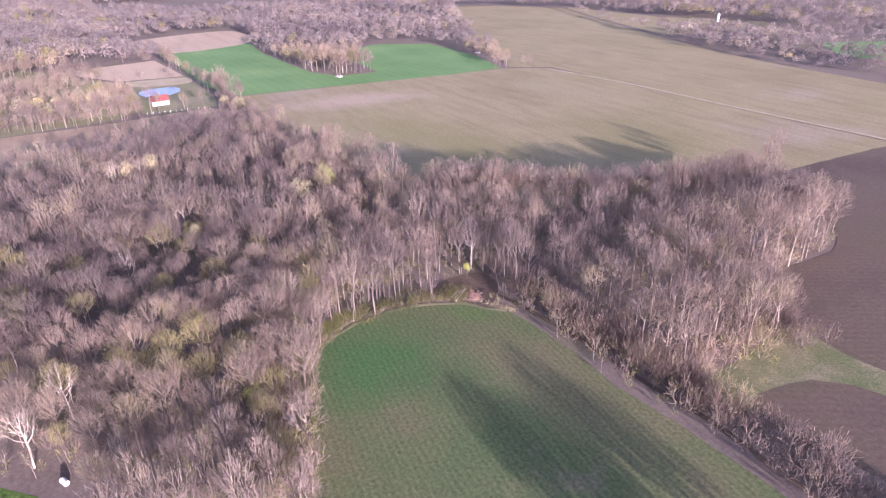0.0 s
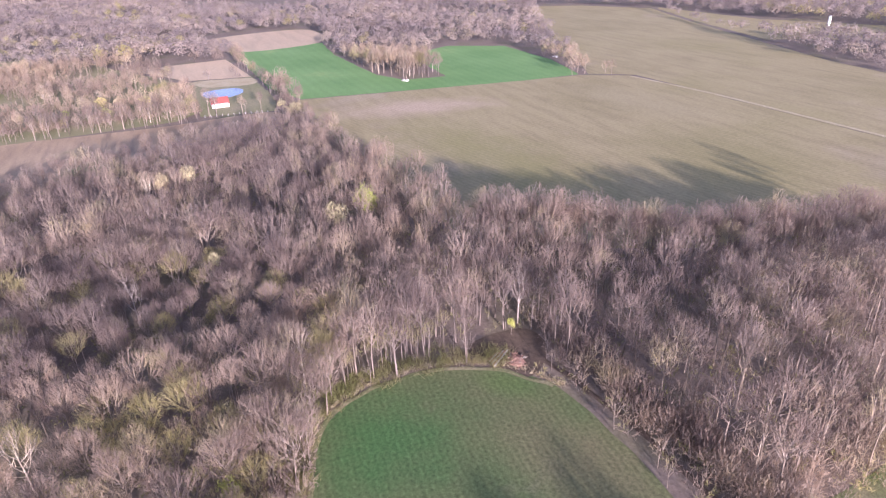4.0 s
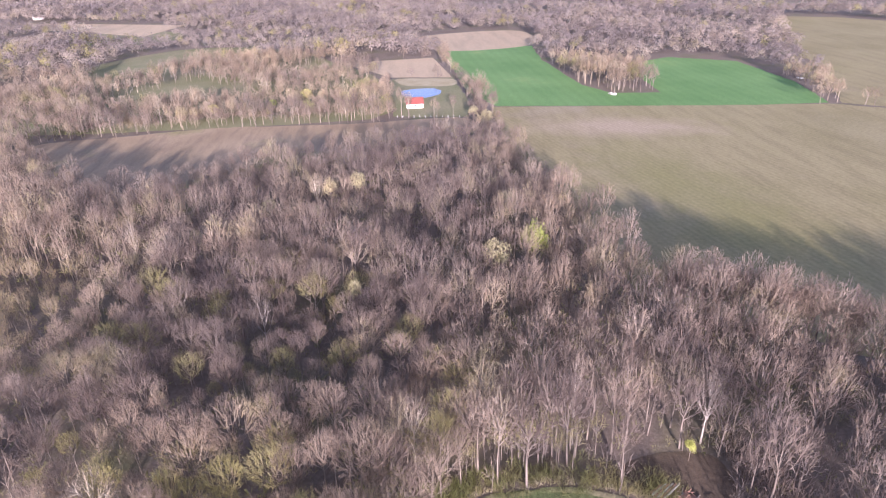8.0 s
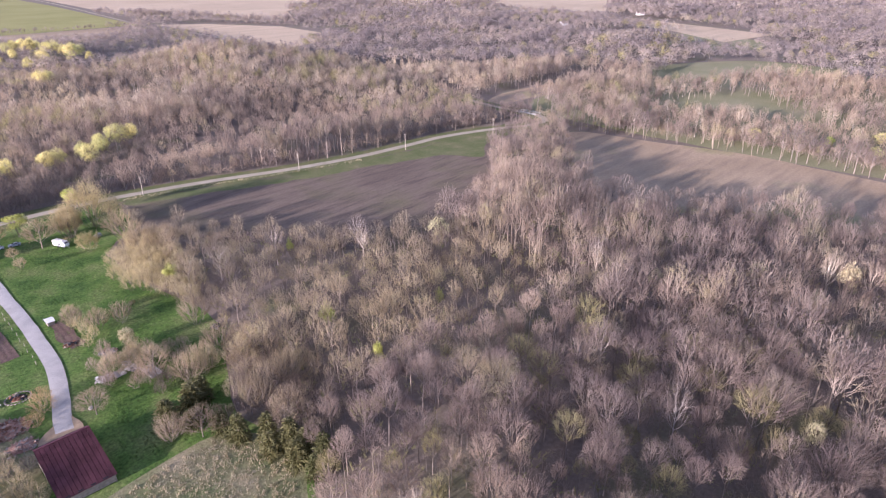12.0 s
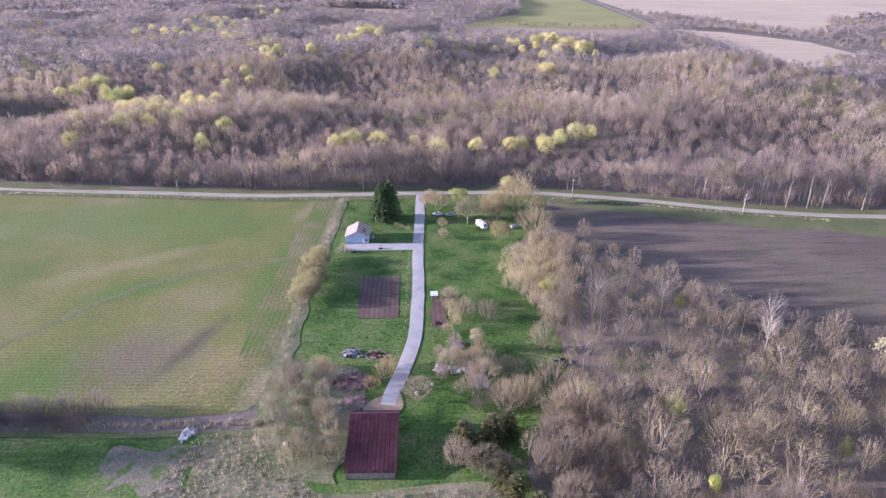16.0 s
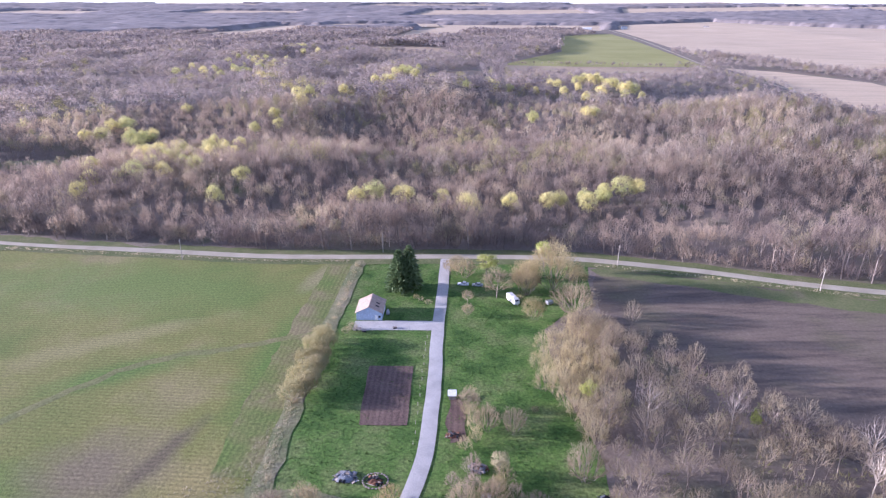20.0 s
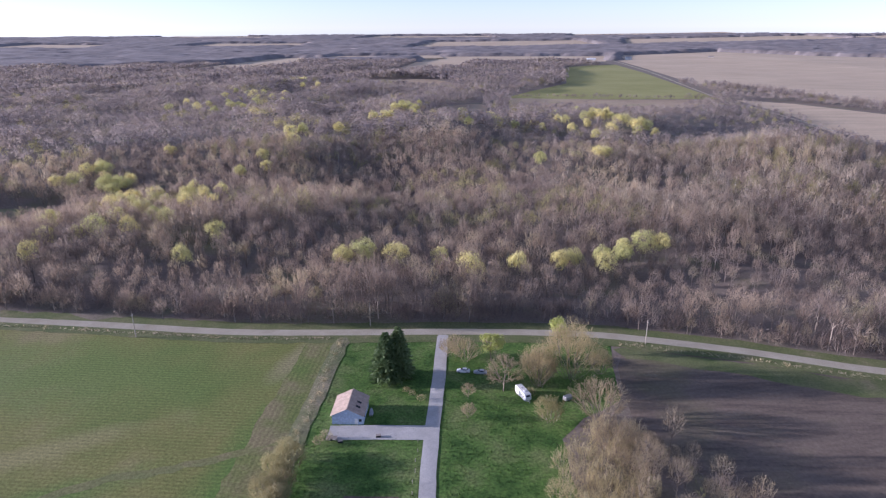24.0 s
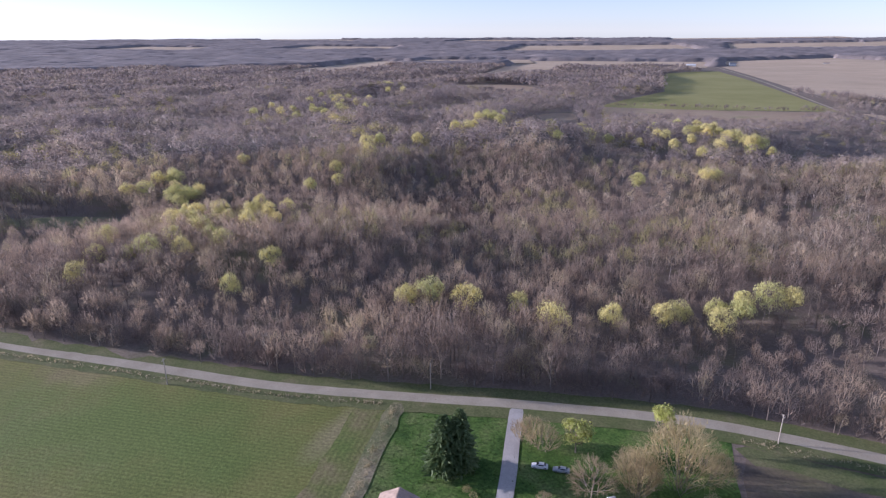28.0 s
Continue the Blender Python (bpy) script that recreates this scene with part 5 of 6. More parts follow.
# narrow belt of trees between two bare fields
er = np.random.RandomState(47)
belt = smooth_line([(455, 1120), (493, 995), (528, 905), (550, 795), (588, 715), (622, 655)], False, 5.0)
belt = belt[er.randint(len(belt), size=240)] + er.normal(0, 8.0, (240, 2))
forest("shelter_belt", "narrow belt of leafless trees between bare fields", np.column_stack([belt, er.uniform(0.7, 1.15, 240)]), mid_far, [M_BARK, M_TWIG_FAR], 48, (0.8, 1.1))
hedge = smooth_line([(70, 876), (180, 868), (300, 850), (436, 829)], False, 3.0)
hedge = hedge[er.randint(len(hedge), size=150)] + er.normal(0, 2.0, (150, 2))
forest("pasture_hedgerow", "low dark hedgerow along the foot of the pasture", np.column_stack([hedge, er.uniform(0.3, 0.5, 150)]), mid_far, [M_BARK, M_TWIG], 49, (0.8, 1.1), category="hedge")

# far woods
gx, gy = spread(-1100, 1500, -1250, 1250, 13.2, 51)
d = np.hypot(gx, gy + 250)
k = in_view(gx, gy) & (d >= 600) & (d < 1400) & ((gy > -350) | ((gx > 120) & (d < 1120)))
gx, gy = gx[k], gy[k]
k = wooded(gx, gy) & clear_of(gx, gy, 5.5)
gx, gy = gx[k], gy[k]
tone = bumps(gx, gy, 0.01, 6.0)
far_puffs = []
for i in range(6):
    b = spray(400 + i, 17.0, 14.0, 125, 1.75, 0.8, loose=0.15)
    far_puffs.append([(*b, 1)])
size = np.clip(1 + 0.2 * tone + 0.75 * bumps(gx, gy, 0.009, 14.0), 0.5, 1.5) * np.where((gx > 200) & (gx < 620) & (gy > 380) & (gy < 1150), 0.72, 1.0)
pale = (bumps(gx, gy, 0.006, 25.0) > 0.05) & (rng.uniform(size=len(gx)) < 0.12)
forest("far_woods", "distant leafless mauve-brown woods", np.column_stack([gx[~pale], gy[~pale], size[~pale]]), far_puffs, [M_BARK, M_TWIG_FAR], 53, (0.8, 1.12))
forest("far_budding_woods", "distant pale olive budding trees", np.column_stack([gx[pale], gy[pale], size[pale]]), far_puffs, [M_BARK, M_TWIG_OLIVE], 54, (0.8, 1.1))



def canopy(name, label, x0, x1, y0, y1, step, keep, mat, seed, tall=13.0):
    """Closed woods near the skyline: uneven crown tops that fall to the ground round every open field."""
    nx, ny = int((x1 - x0) / step), int((y1 - y0) / step)
    r = np.random.RandomState(seed)
    x, y = np.meshgrid(x0 + np.arange(nx) * step, y0 + np.arange(ny) * step)
    x, y = x + r.uniform(-0.35, 0.35, x.shape) * step, y + r.uniform(-0.35, 0.35, x.shape) * step
    ok = keep(x.ravel(), y.ravel()).reshape(x.shape)
    z = land_z(x, y) + np.where(ok, tall + r.uniform(-0.15, 0.15, x.shape) * tall + 1.5 * np.sin(x * 0.013 + 2.3 * np.sin(y * 0.005)), -1.0)
    v = np.column_stack([x.ravel(), y.ravel(), z.ravel()])
    i = np.arange(nx * ny).reshape(ny, nx)
    a, b, c, d = i[:-1, :-1].ravel(), i[:-1, 1:].ravel(), i[1:, 1:].ravel(), i[1:, :-1].ravel()
    f = np.concatenate([np.column_stack([a, b, c]), np.column_stack([a, c, d])])
    f = f[ok.ravel()[f].any(1)]
    used = np.unique(f)
    back = np.zeros(len(v), int)
    back[used] = np.arange(len(used))
    return tagged(new(name, mesh_of(name, v[used], back[f], [mat])), label, "woods", kind="stuff")


def skyline_land(x, y):
    d = np.hypot(x, y + 250)
    k = (d >= 1390) & (d < 4700) & ~((x > 440) & (x < 570) & (y < 2100)) & ((np.abs(x + 120) < 0.9 * (y + 260)) | ((d < 2400) & (x > 0)))
    i = np.flatnonzero(k)
    k[i] = wooded(x[i], y[i])
    return k


hx, hy = spread(-1900, 2500, -700, 2300, 15.0, 61)
k = skyline_land(hx, hy)
k &= np.hypot(hx, hy + 250) < 2340
hx, hy = hx[k], hy[k]
sky_puffs = [[(*spray(430 + i, 16.0, 17.0, 34, 4.2, 2.4, 0.0, 4, 0.1), 0)] for i in range(6)]
hs = np.clip(1 + 0.7 * bumps(hx, hy, 0.005, 14.0), 0.55, 1.4)
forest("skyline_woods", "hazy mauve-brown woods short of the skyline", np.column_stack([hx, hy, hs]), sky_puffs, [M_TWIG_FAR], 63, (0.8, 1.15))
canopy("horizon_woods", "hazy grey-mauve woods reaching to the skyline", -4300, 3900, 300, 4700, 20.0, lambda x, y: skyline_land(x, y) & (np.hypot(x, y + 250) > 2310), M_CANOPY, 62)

# brushy foot of the forest along the road and round the fields
edge = []
er = np.random.RandomState(91)
north = smooth_line([(-420, 68), (-300, 44), (-206, 27), (-125, 17), (-80, 12.5), (-29, 13), (1, 14), (40, 13.5), (67, 10.5), (109, 0), (148, -13), (187, -21), (222, -25), (257, -27), (300, -37), (330, -40)], False, 3.0)
q = north[er.randint(len(north), size=700)] + np.abs(er.normal(0, 6.0, (700, 1))) * (0.1, 1.0) + er.normal(0, 1.0, (700, 2))
edge.append(np.column_stack([q, er.uniform(0.6, 1.5, len(q))]))
FIELD_EDGES = [([(352, -100), (362, -145), (372, -198), (368, -285), (370, -318)], 260), ([(655, -368), (640, -352), (560, -350), (440, -362)], 120), ([(400, -470), (437, -455), (560, -450), (640, -462)], 160),
                ([(-52, -394), (-40, -395), (-20, -393), (10, -390), (30, -389)], 200), ([(-150, -398), (-110, -397), (-80, -395), (-45, -393), (-20, -391)], 330), ([(75, 868), (180, 882), (291, 884), (425, 850)], 230), ([(-50, -398), (-47, -415), (-46, -438), (-40, -446)], 110), ([(-22, -500), (-20, -470), (-40, -448), (-60, -440)], 90), ([(36, -556), (40, -500), (47, -472), (62, -445), (80, -428), (91, -406)], 170)]
WOOD_EDGES = [([(136, -390), (172, -388), (216, -382), (272, -376)], 170), ([(-36, -291), (-9, -301), (15, -310)], 60), ([(214, -188), (242, -230), (258, -282), (294, -344)], 160), ([(66, -66), (92, -112), (116, -140), (150, -144), (185, -130), (225, -101)], 200)]
for line, n in FIELD_EDGES + WOOD_EDGES:
    p = smooth_line(line, False, 3.0)
    q = p[er.randint(len(p), size=n)] + er.normal(0, 4.0, (n, 2))
    edge.append(np.column_stack([q, er.uniform(0.6, 1.4, n)]))
edge = np.concatenate(edge)
edge = edge[wooded(edge[:, 0], edge[:, 1])]
brush = []
for i in range(5):
    g = branchy(370 + i, 7.0, 5.6, prim=5, sec=3, ter=3, twig=1, fork=0.05, gauge=0.9, tw=0.14, tl=0.8, tline=0.13, stems=5, fine=False)
    brush.append([(*g[0], 1), (*g[1], 0)])
forest("forest_edge_brush", "grey-brown brush at the foot of the forest", edge, brush, [M_TWIG, M_BARK], 93, (0.7, 1.3), category="brush")


# ---- farmyard things ----
def gable_house(name, label, category, m, wx, wy, eave, ridge, wall_mat, roof_mat, along="y", over=0.45, sheet=0.9, doors=(), windows=(), gable_mat=None):
    """A small gabled building: four walls, roof sheets one by one, ridge cap, doors and windows. Ridge along y."""
    ob = thing(name, label, category, m)
    x0, x1, y0, y1, t = -wx / 2, wx / 2, -wy / 2, wy / 2, 0.16
    part("wall", box(x0, x0 + t, y0, y1, 0, eave), wall_mat, ob)
    part("wall", box(x1 - t, x1, y0, y1, 0, eave), wall_mat, ob)
    for y, s in ((y0, 1), (y1 - t, 1)):
        bm = bmesh.new()
        prof = [(x0 + t, 0), (x1 - t, 0), (x1 - t, eave), (0, ridge - 0.05), (x0 + t, eave)]
        a = [bm.verts.new((px, y, pz)) for px, pz in prof]
        b = [bm.verts.new((px, y + t, pz)) for px, pz in prof]
        bm.faces.new(a)
        bm.faces.new(b[::-1])
        for i in range(5):
            bm.faces.new((a[(i + 1) % 5], a[i], b[i], b[(i + 1) % 5]))
        bmesh.ops.recalc_face_normals(bm, faces=bm.faces[:])
        part("gable_wall", bm, gable_mat or wall_mat, ob)
    slope = (ridge - eave) / (wx / 2)
    n = max(3, int((wy + 2 * over) / sheet))
    for side in (-1, 1):
        roof = part("roof_slope", slab([(0, y0 - over, ridge), (0, y1 + over, ridge), (side * (wx / 2 + over), y1 + over, eave - slope * over), (side * (wx / 2 + over), y0 - over, eave - slope * over)][::side], 0.06), roof_mat, ob)
        rib = box(-0.03, 0.03, -0.03, 0.03, 0, 0.06)
        for i in range(n + 1):
            y = y0 - over + (wy + 2 * over) * i / n
            part("roof_rib", slab([(0, y - 0.04, ridge + 0.05), (0, y + 0.04, ridge + 0.05), (side * (wx / 2 + over), y + 0.04, eave - slope * over + 0.05), (side * (wx / 2 + over), y - 0.04, eave - slope * over + 0.05)][::side], 0.05), roof_mat, roof)
        rib.free()
    part("ridge_cap", box(-0.18, 0.18, y0 - over, y1 + over, ridge - 0.02, ridge + 0.09, 0.03), roof_mat, ob)
    for kind, face, c, z0, w, h, mat in (*doors, *windows):
        d = {"s": lambda: box(c - w / 2, c + w / 2, y0 - 0.06, y0 + 0.02, z0, z0 + h, 0.015), "e": lambda: box(x1 - 0.02, x1 + 0.06, c - w / 2, c + w / 2, z0, z0 + h, 0.015),
             "w": lambda: box(x0 - 0.06, x0 + 0.02, c - w / 2, c + w / 2, z0, z0 + h, 0.015), "n": lambda: box(c - w / 2, c + w / 2, y1 - 0.02, y1 + 0.06, z0, z0 + h, 0.015)}[face]()
        part(kind, d, mat, ob)
    return ob


garage = gable_house("garage", "pale blue-white garage with a tan metal roof", "garage", pose(-27.0, -51.0, 0.0, 0, 0, -1), 9.4, 10.4, 3.3, 5.6, M_SIDING, M_ROOF_TAN,
                     doors=(("garage_door", "s", -1.9, 0.05, 3.6, 2.6, M_SIDING), ("garage_door", "e", 1.5, 0.05, 2.6, 2.3, M_WHITE), ("side_door", "s", 2.6, 0.05, 1.0, 2.05, M_WHITE)),
                     windows=(("window", "s", 3.8, 1.1, 0.8, 0.9, M_GLASS), ("window", "e", -2.6, 1.2, 0.9, 0.9, M_GLASS)))
for y in (-2.6, -0.2):
    part("skylight", slab([(2.1, y, 5.6 - 2.1 * 0.489 + 0.08), (2.1, y + 0.9, 5.6 - 2.1 * 0.489 + 0.08), (3.4, y + 0.9, 5.6 - 3.4 * 0.489 + 0.08), (3.4, y, 5.6 - 3.4 * 0.489 + 0.08)], 0.05), M_DARK, garage)


def old_barn():
    """A low barn under a long rusty roof that sags a little, open along its lower side."""
    ob = thing("barn", "old barn with a rusty maroon metal roof", "barn", pose(-13.8, -179.0, 0.0, 0, 0, -1.5))
    hx, y0, yr, y1 = 6.0, -9.6, 6.4, 9.6
    zr, zs, zn = 6.2, 2.2, 4.4
    for side in (-1, 1):
        part("end_wall", slab([(side * (hx - 0.5), y0 + 0.6, zs - 0.1), (side * (hx - 0.5), yr, zr - 0.35), (side * (hx - 0.5), y1 - 0.4, zn - 0.1), (side * (hx - 0.35), y1 - 0.4, zn - 0.1), (side * (hx - 0.35), yr, zr - 0.35), (side * (hx - 0.35), y0 + 0.6, zs - 0.1)], 0.1), M_BOARD, ob)
        for k in range(22):
            y = y0 + 0.6 + (y1 - y0 - 1.2) * k / 21
            top = (zs + (zr - zs) * (y - y0) / (yr - y0) if y < yr else zr + (zn - zr) * (y - yr) / (y1 - yr)) - 0.2
            part("board", box(side * (hx - 0.42) - 0.04, side * (hx - 0.42) + 0.04, y - 0.36, y + 0.36, 0.0, top), M_BOARD, ob)
    part("north_wall", box(-hx + 0.5, hx - 0.5, y1 - 0.55, y1 - 0.4, 0, zn - 0.15), M_BOARD, ob)
    part("low_wall", box(-hx + 0.5, hx - 0.5, y0 + 0.5, y0 + 0.62, 0, 2.0), M_BOARD, ob)
    for k in range(4):
        x = -hx + 0.6 + (2 * hx - 1.2) * k / 3
        part("post", box(x - 0.12, x + 0.12, y0 + 0.35, y0 + 0.6, 0, zs - 0.05), M_BOARD, ob)
    # Near-black floor: the dark of the barn's inside is put into its colour.
    part("blackened_floor", box(-hx + 0.6, hx - 0.6, y0 + 0.7, y1 - 0.7, 0.0, 0.12), M_DARK, ob)
    n = 12
    for k in range(n):
        xa, xb = -hx + 2 * hx * k / n, -hx + 2 * hx * (k + 1) / n
        for part_no, (ya, za, yb, zb) in enumerate(((y0, zs, yr, zr), (yr, zr, y1, zn))):
            bm, m = bmesh.new(), 8 if part_no == 0 else 3
            grid = []
            for j in range(m + 1):
                t = j / m
                y, z = ya + (yb - ya) * t, za + (zb - za) * t
                row = []
                for x, rise in ((xa, 0.03), (xa + 0.06, 0.0), (xb - 0.01, 0.0)):
                    sag = -0.16 * math.sin(math.pi * t) * math.sin(math.pi * (x + hx) / (2 * hx)) + 0.035 * noise.noise((x * 1.3, y * 0.7, part_no * 5.0))
                    row.append(bm.verts.new((x, y, z + rise + sag)))
                grid.append(row)
            for j in range(m):
                for i in range(2):
                    bm.faces.new((grid[j][i], grid[j][i + 1], grid[j + 1][i + 1], grid[j + 1][i]))
            got = bmesh.ops.solidify(bm, geom=bm.faces[:], thickness=0.04)
            bmesh.ops.recalc_face_normals(bm, faces=bm.faces[:])
            part("roof_sheet", bm, M_RED, ob)
    part("ridge_cap", box(-hx, hx, yr - 0.2, yr + 0.2, zr - 0.03, zr + 0.1, 0.03), M_RED, ob)
    # Solid dark blocks paint the shade of open gaps along the low edge.
    for k in range(4):
        x = -4.2 + 2.6 * k
        part("gap_shade_block", box(x - 0.55, x + 0.55, y0 + 0.25, y0 + 0.62, zs + 0.10, zs + 0.2), M_DARK, ob, "near-black block for the shade of a gap in the roof edge")
    return ob


old_barn()


def wheel(parent, x, y, r=0.34, w=0.22):
    t = part("wheel", rod((x, y - w / 2, r), (x, y + w / 2, r), r, sides=16), M_TYRE, parent)
    part("rim", rod((x, y - w / 2 - 0.01, r), (x, y + w / 2 + 0.01, r), r * 0.6, sides=12), M_STEEL, t)


def lofted(sections, mat, bevel=0.0):
    """A body through cross-sections (x, half width, z low, z high)."""
    bm = bmesh.new()
    rings = []
    for x, hw, z0, z1 in sections:
        e = min(0.12, hw * 0.3)
        prof = [(-hw, z0), (hw, z0), (hw, z1 - e), (hw - e, z1), (-hw + e, z1), (-hw, z1 - e)]
        rings.append([bm.verts.new((x, a, b)) for a, b in prof])
    for r, s in zip(rings, rings[1:]):
        for i in range(6):
            bm.faces.new((r[i], r[(i + 1) % 6], s[(i + 1) % 6], s[i]))
    bm.faces.new(rings[0][::-1])
    bm.faces.new(rings[-1])
    bmesh.ops.recalc_face_normals(bm, faces=bm.faces[:])
    return bm


def car(label, m, paint):
    ob = thing("car", label, "car", m, "parked cars")
    part("body", lofted(((-2.25, 0.72, 0.4, 0.78), (-2.1, 0.84, 0.28, 0.92), (-1.3, 0.88, 0.24, 0.98), (0.9, 0.88, 0.24, 0.96), (1.9, 0.84, 0.28, 0.84), (2.25, 0.7, 0.38, 0.7)), paint), paint, ob)
    part("cabin", lofted(((-1.75, 0.62, 0.9, 1.0), (-1.15, 0.66, 0.9, 1.42), (0.2, 0.66, 0.9, 1.45), (1.05, 0.6, 0.88, 0.98)), paint), paint, ob)
    part("windscreen", slab([(1.0, -0.58, 1.0), (1.0, 0.58, 1.0), (0.3, 0.56, 1.44), (0.3, -0.56, 1.44)], 0.03), M_GLASS, ob)
    part("rear_window", slab([(-1.2, -0.56, 1.42), (-1.2, 0.56, 1.42), (-1.7, 0.54, 1.03), (-1.7, -0.54, 1.03)], 0.03), M_GLASS, ob)
    for s in (-1, 1):
        part("side_window", box(-1.1, 0.35, s * 0.66 - 0.015, s * 0.66 + 0.015, 1.02, 1.36), M_GLASS, ob)
        part("headlight", box(2.14, 2.26, s * 0.55 - 0.14, s * 0.55 + 0.14, 0.6, 0.72), M_WHITE, ob)
        for x in (-1.4, 1.4):
            wheel(ob, x, s * 0.78)
    part("bumper", box(2.2, 2.32, -0.7, 0.7, 0.38, 0.56, 0.03), M_STEEL, ob)
    return ob


car("white parked car on the grass by the drive", pose(7.6, -25.2, 0.06, 0, 0, 178), M_CARPAINT)
car("silver-blue parked car beside the white one", pose(13.4, -26.0, 0.06, 0, 0, 176), M_SILVER)


def camper():
    ob = thing("camper_trailer", "white travel trailer parked under the trees", "trailer", pose(26.6, -40.2, 0.06, 0, 0, -68) @ Matrix.Scale(0.9, 4))
    part("body", lofted(((-4.0, 1.05, 0.75, 2.55), (-3.8, 1.22, 0.6, 2.85), (-3.2, 1.25, 0.55, 2.95), (2.6, 1.25, 0.55, 2.95), (3.4, 1.24, 0.6, 2.7), (4.0, 1.15, 0.85, 1.9)), M_WHITE), M_WHITE, ob)
    part("roof_vent", box(-1.2, -0.6, -0.3, 0.3, 2.94, 3.12, 0.04), M_STEEL, ob)
    part("air_conditioner", box(0.6, 1.6, -0.4, 0.4, 2.94, 3.26, 0.06), M_WHITE, ob)
    part("slide_out", box(-2.4, 0.2, -1.75, -1.2, 0.8, 2.6, 0.04), M_WHITE, ob)
    part("front_window", slab([(3.45, -0.8, 2.66), (3.45, 0.8, 2.66), (3.9, 0.75, 2.1), (3.9, -0.75, 2.1)], 0.03), M_GLASS, ob)
    for x in (-3.0, 1.0, 2.3):
        part("window", box(x - 0.35, x + 0.35, -1.275, -1.245, 1.5, 2.1), M_GLASS, ob)
        part("window", box(x - 0.35, x + 0.35, 1.245, 1.275, 1.5, 2.1), M_GLASS, ob)
    part("stripe", box(-3.6, 3.2, -1.27, -1.24, 1.05, 1.2), M_JUNK_BLUE, ob)
    part("door", box(1.5, 2.15, 1.24, 1.28, 0.7, 2.4), M_WHITE, ob)
    for s in (-1, 1):
        for x in (-0.9, -0.1):
            wheel(ob, x, s * 1.0, 0.36)
        part("hitch_bar", rod((3.8, s * 0.6, 0.62), (5.0, 0, 0.55), 0.06), M_STEEL, ob)
    part("jack", rod((4.8, 0, 0.0), (4.8, 0, 0.75), 0.05), M_STEEL, ob)
    part("gas_bottle", rod((4.25, 0, 0.6), (4.25, 0, 1.1), 0.16), M_WHITE, ob)
    for s in (-1, 1):
        part("corner_leg", rod((-3.7, s * 0.9, 0.0), (-3.7, s * 0.9, 0.75), 0.05), M_STEEL, ob)
    return ob


camper()


def utility_pole(x, y, tall, turn):
    ob = thing("utility_pole", "weathered grey wooden utility pole by the road", "utility pole", pose(x, y, 0.0, 0, 0, turn), "roadside poles")
    part("pole", rod((0, 0, 0), (0, 0, tall), 0.19, 0.12, 10), M_POLE, ob)
    arm = part("crossarm", box(-1.1, 1.1, -0.06, 0.06, tall - 0.75, tall - 0.62), M_POLE, ob)
    for k in (-0.95, -0.45, 0.45, 0.95):
        part("insulator", rod((k, 0, tall - 0.62), (k, 0, tall - 0.45), 0.05), M_STEEL, arm)


for x, y in ((-208, 8), (-118, -1), (-29, 9.5), (75.5, -4.0), (151, -28), (219, -41), (285, -55)):
    utility_pole(x, y, 10.0, 92 if x < 100 else 75)


def far_house(name, label, x, y, wx, wy, eave, ridge, wall, roof, turn, category="house"):
    return gable_house(name, label, category, pose(x, y, 0.0, 0, 0, turn), wx, wy, eave, ridge, wall, roof, sheet=3.0,
                       doors=(("door", "s", 0.0, 0.05, wx * 0.25, eave * 0.75, M_DARK),), windows=(("window", "e", 0.0, 1.2, 1.4, 1.3, M_GLASS), ("window", "w", 0.0, 1.2, 1.4, 1.3, M_GLASS)))


far_house("pond_barn", "small red-roofed barn with white walls beside a pond", 386, -329, 10.0, 12.0, 3.4, 6.8, M_WHITE, M_REDFAR, 2, "barn")
far_house("farm_shed", "long white farm shed by distant fields", 470, 2110, 12, 30, 5, 8, M_WHITE, M_WHITE, 85, "shed")
far_house("farmhouse", "distant white farmhouse among fields", 560, 2150, 14, 18, 7, 12, M_WHITE, M_BOARD, 80)
far_house("farmhouse", "distant pale farmhouse on the lane", 612, 2160, 12, 20, 6, 10, M_WHITE, M_STEEL, 95)
far_house("farmhouse", "distant farmhouse with pale walls", 934, 2240, 12, 18, 5, 9, M_WHITE, M_BOARD, 75)
far_house("farm_shed", "low white farm shed in a distant hollow", 830, 290, 9, 18, 4, 6.5, M_WHITE, M_STEEL, 60, "shed")
far_house("farmhouse", "white farmhouse in a distant hollow", 880, 292, 10, 13, 5, 8.5, M_WHITE, M_BOARD, 80)
far_house("farm_shed", "pale shed near a distant creek", 842, 118, 8, 12, 3.5, 5.5, M_WHITE, M_STEEL, 20, "shed")
far_house("farmhouse", "white house beyond distant woods", 1150, 300, 11, 14, 5, 9, M_WHITE, M_BOARD, 45)


def silo(x, y):
    ob = thing("silo", "tall white grain silo on the far farm", "silo", pose(x, y, 0.0))
    part("shaft", rod((0, 0, 0), (0, 0, 10.5), 1.6, sides=24), M_WHITE, ob)
    part("dome", rod((0, 0, 10.5), (0, 0, 11.8), 1.7, 0.3, 24), M_STEEL, ob)


silo(432, -1022)


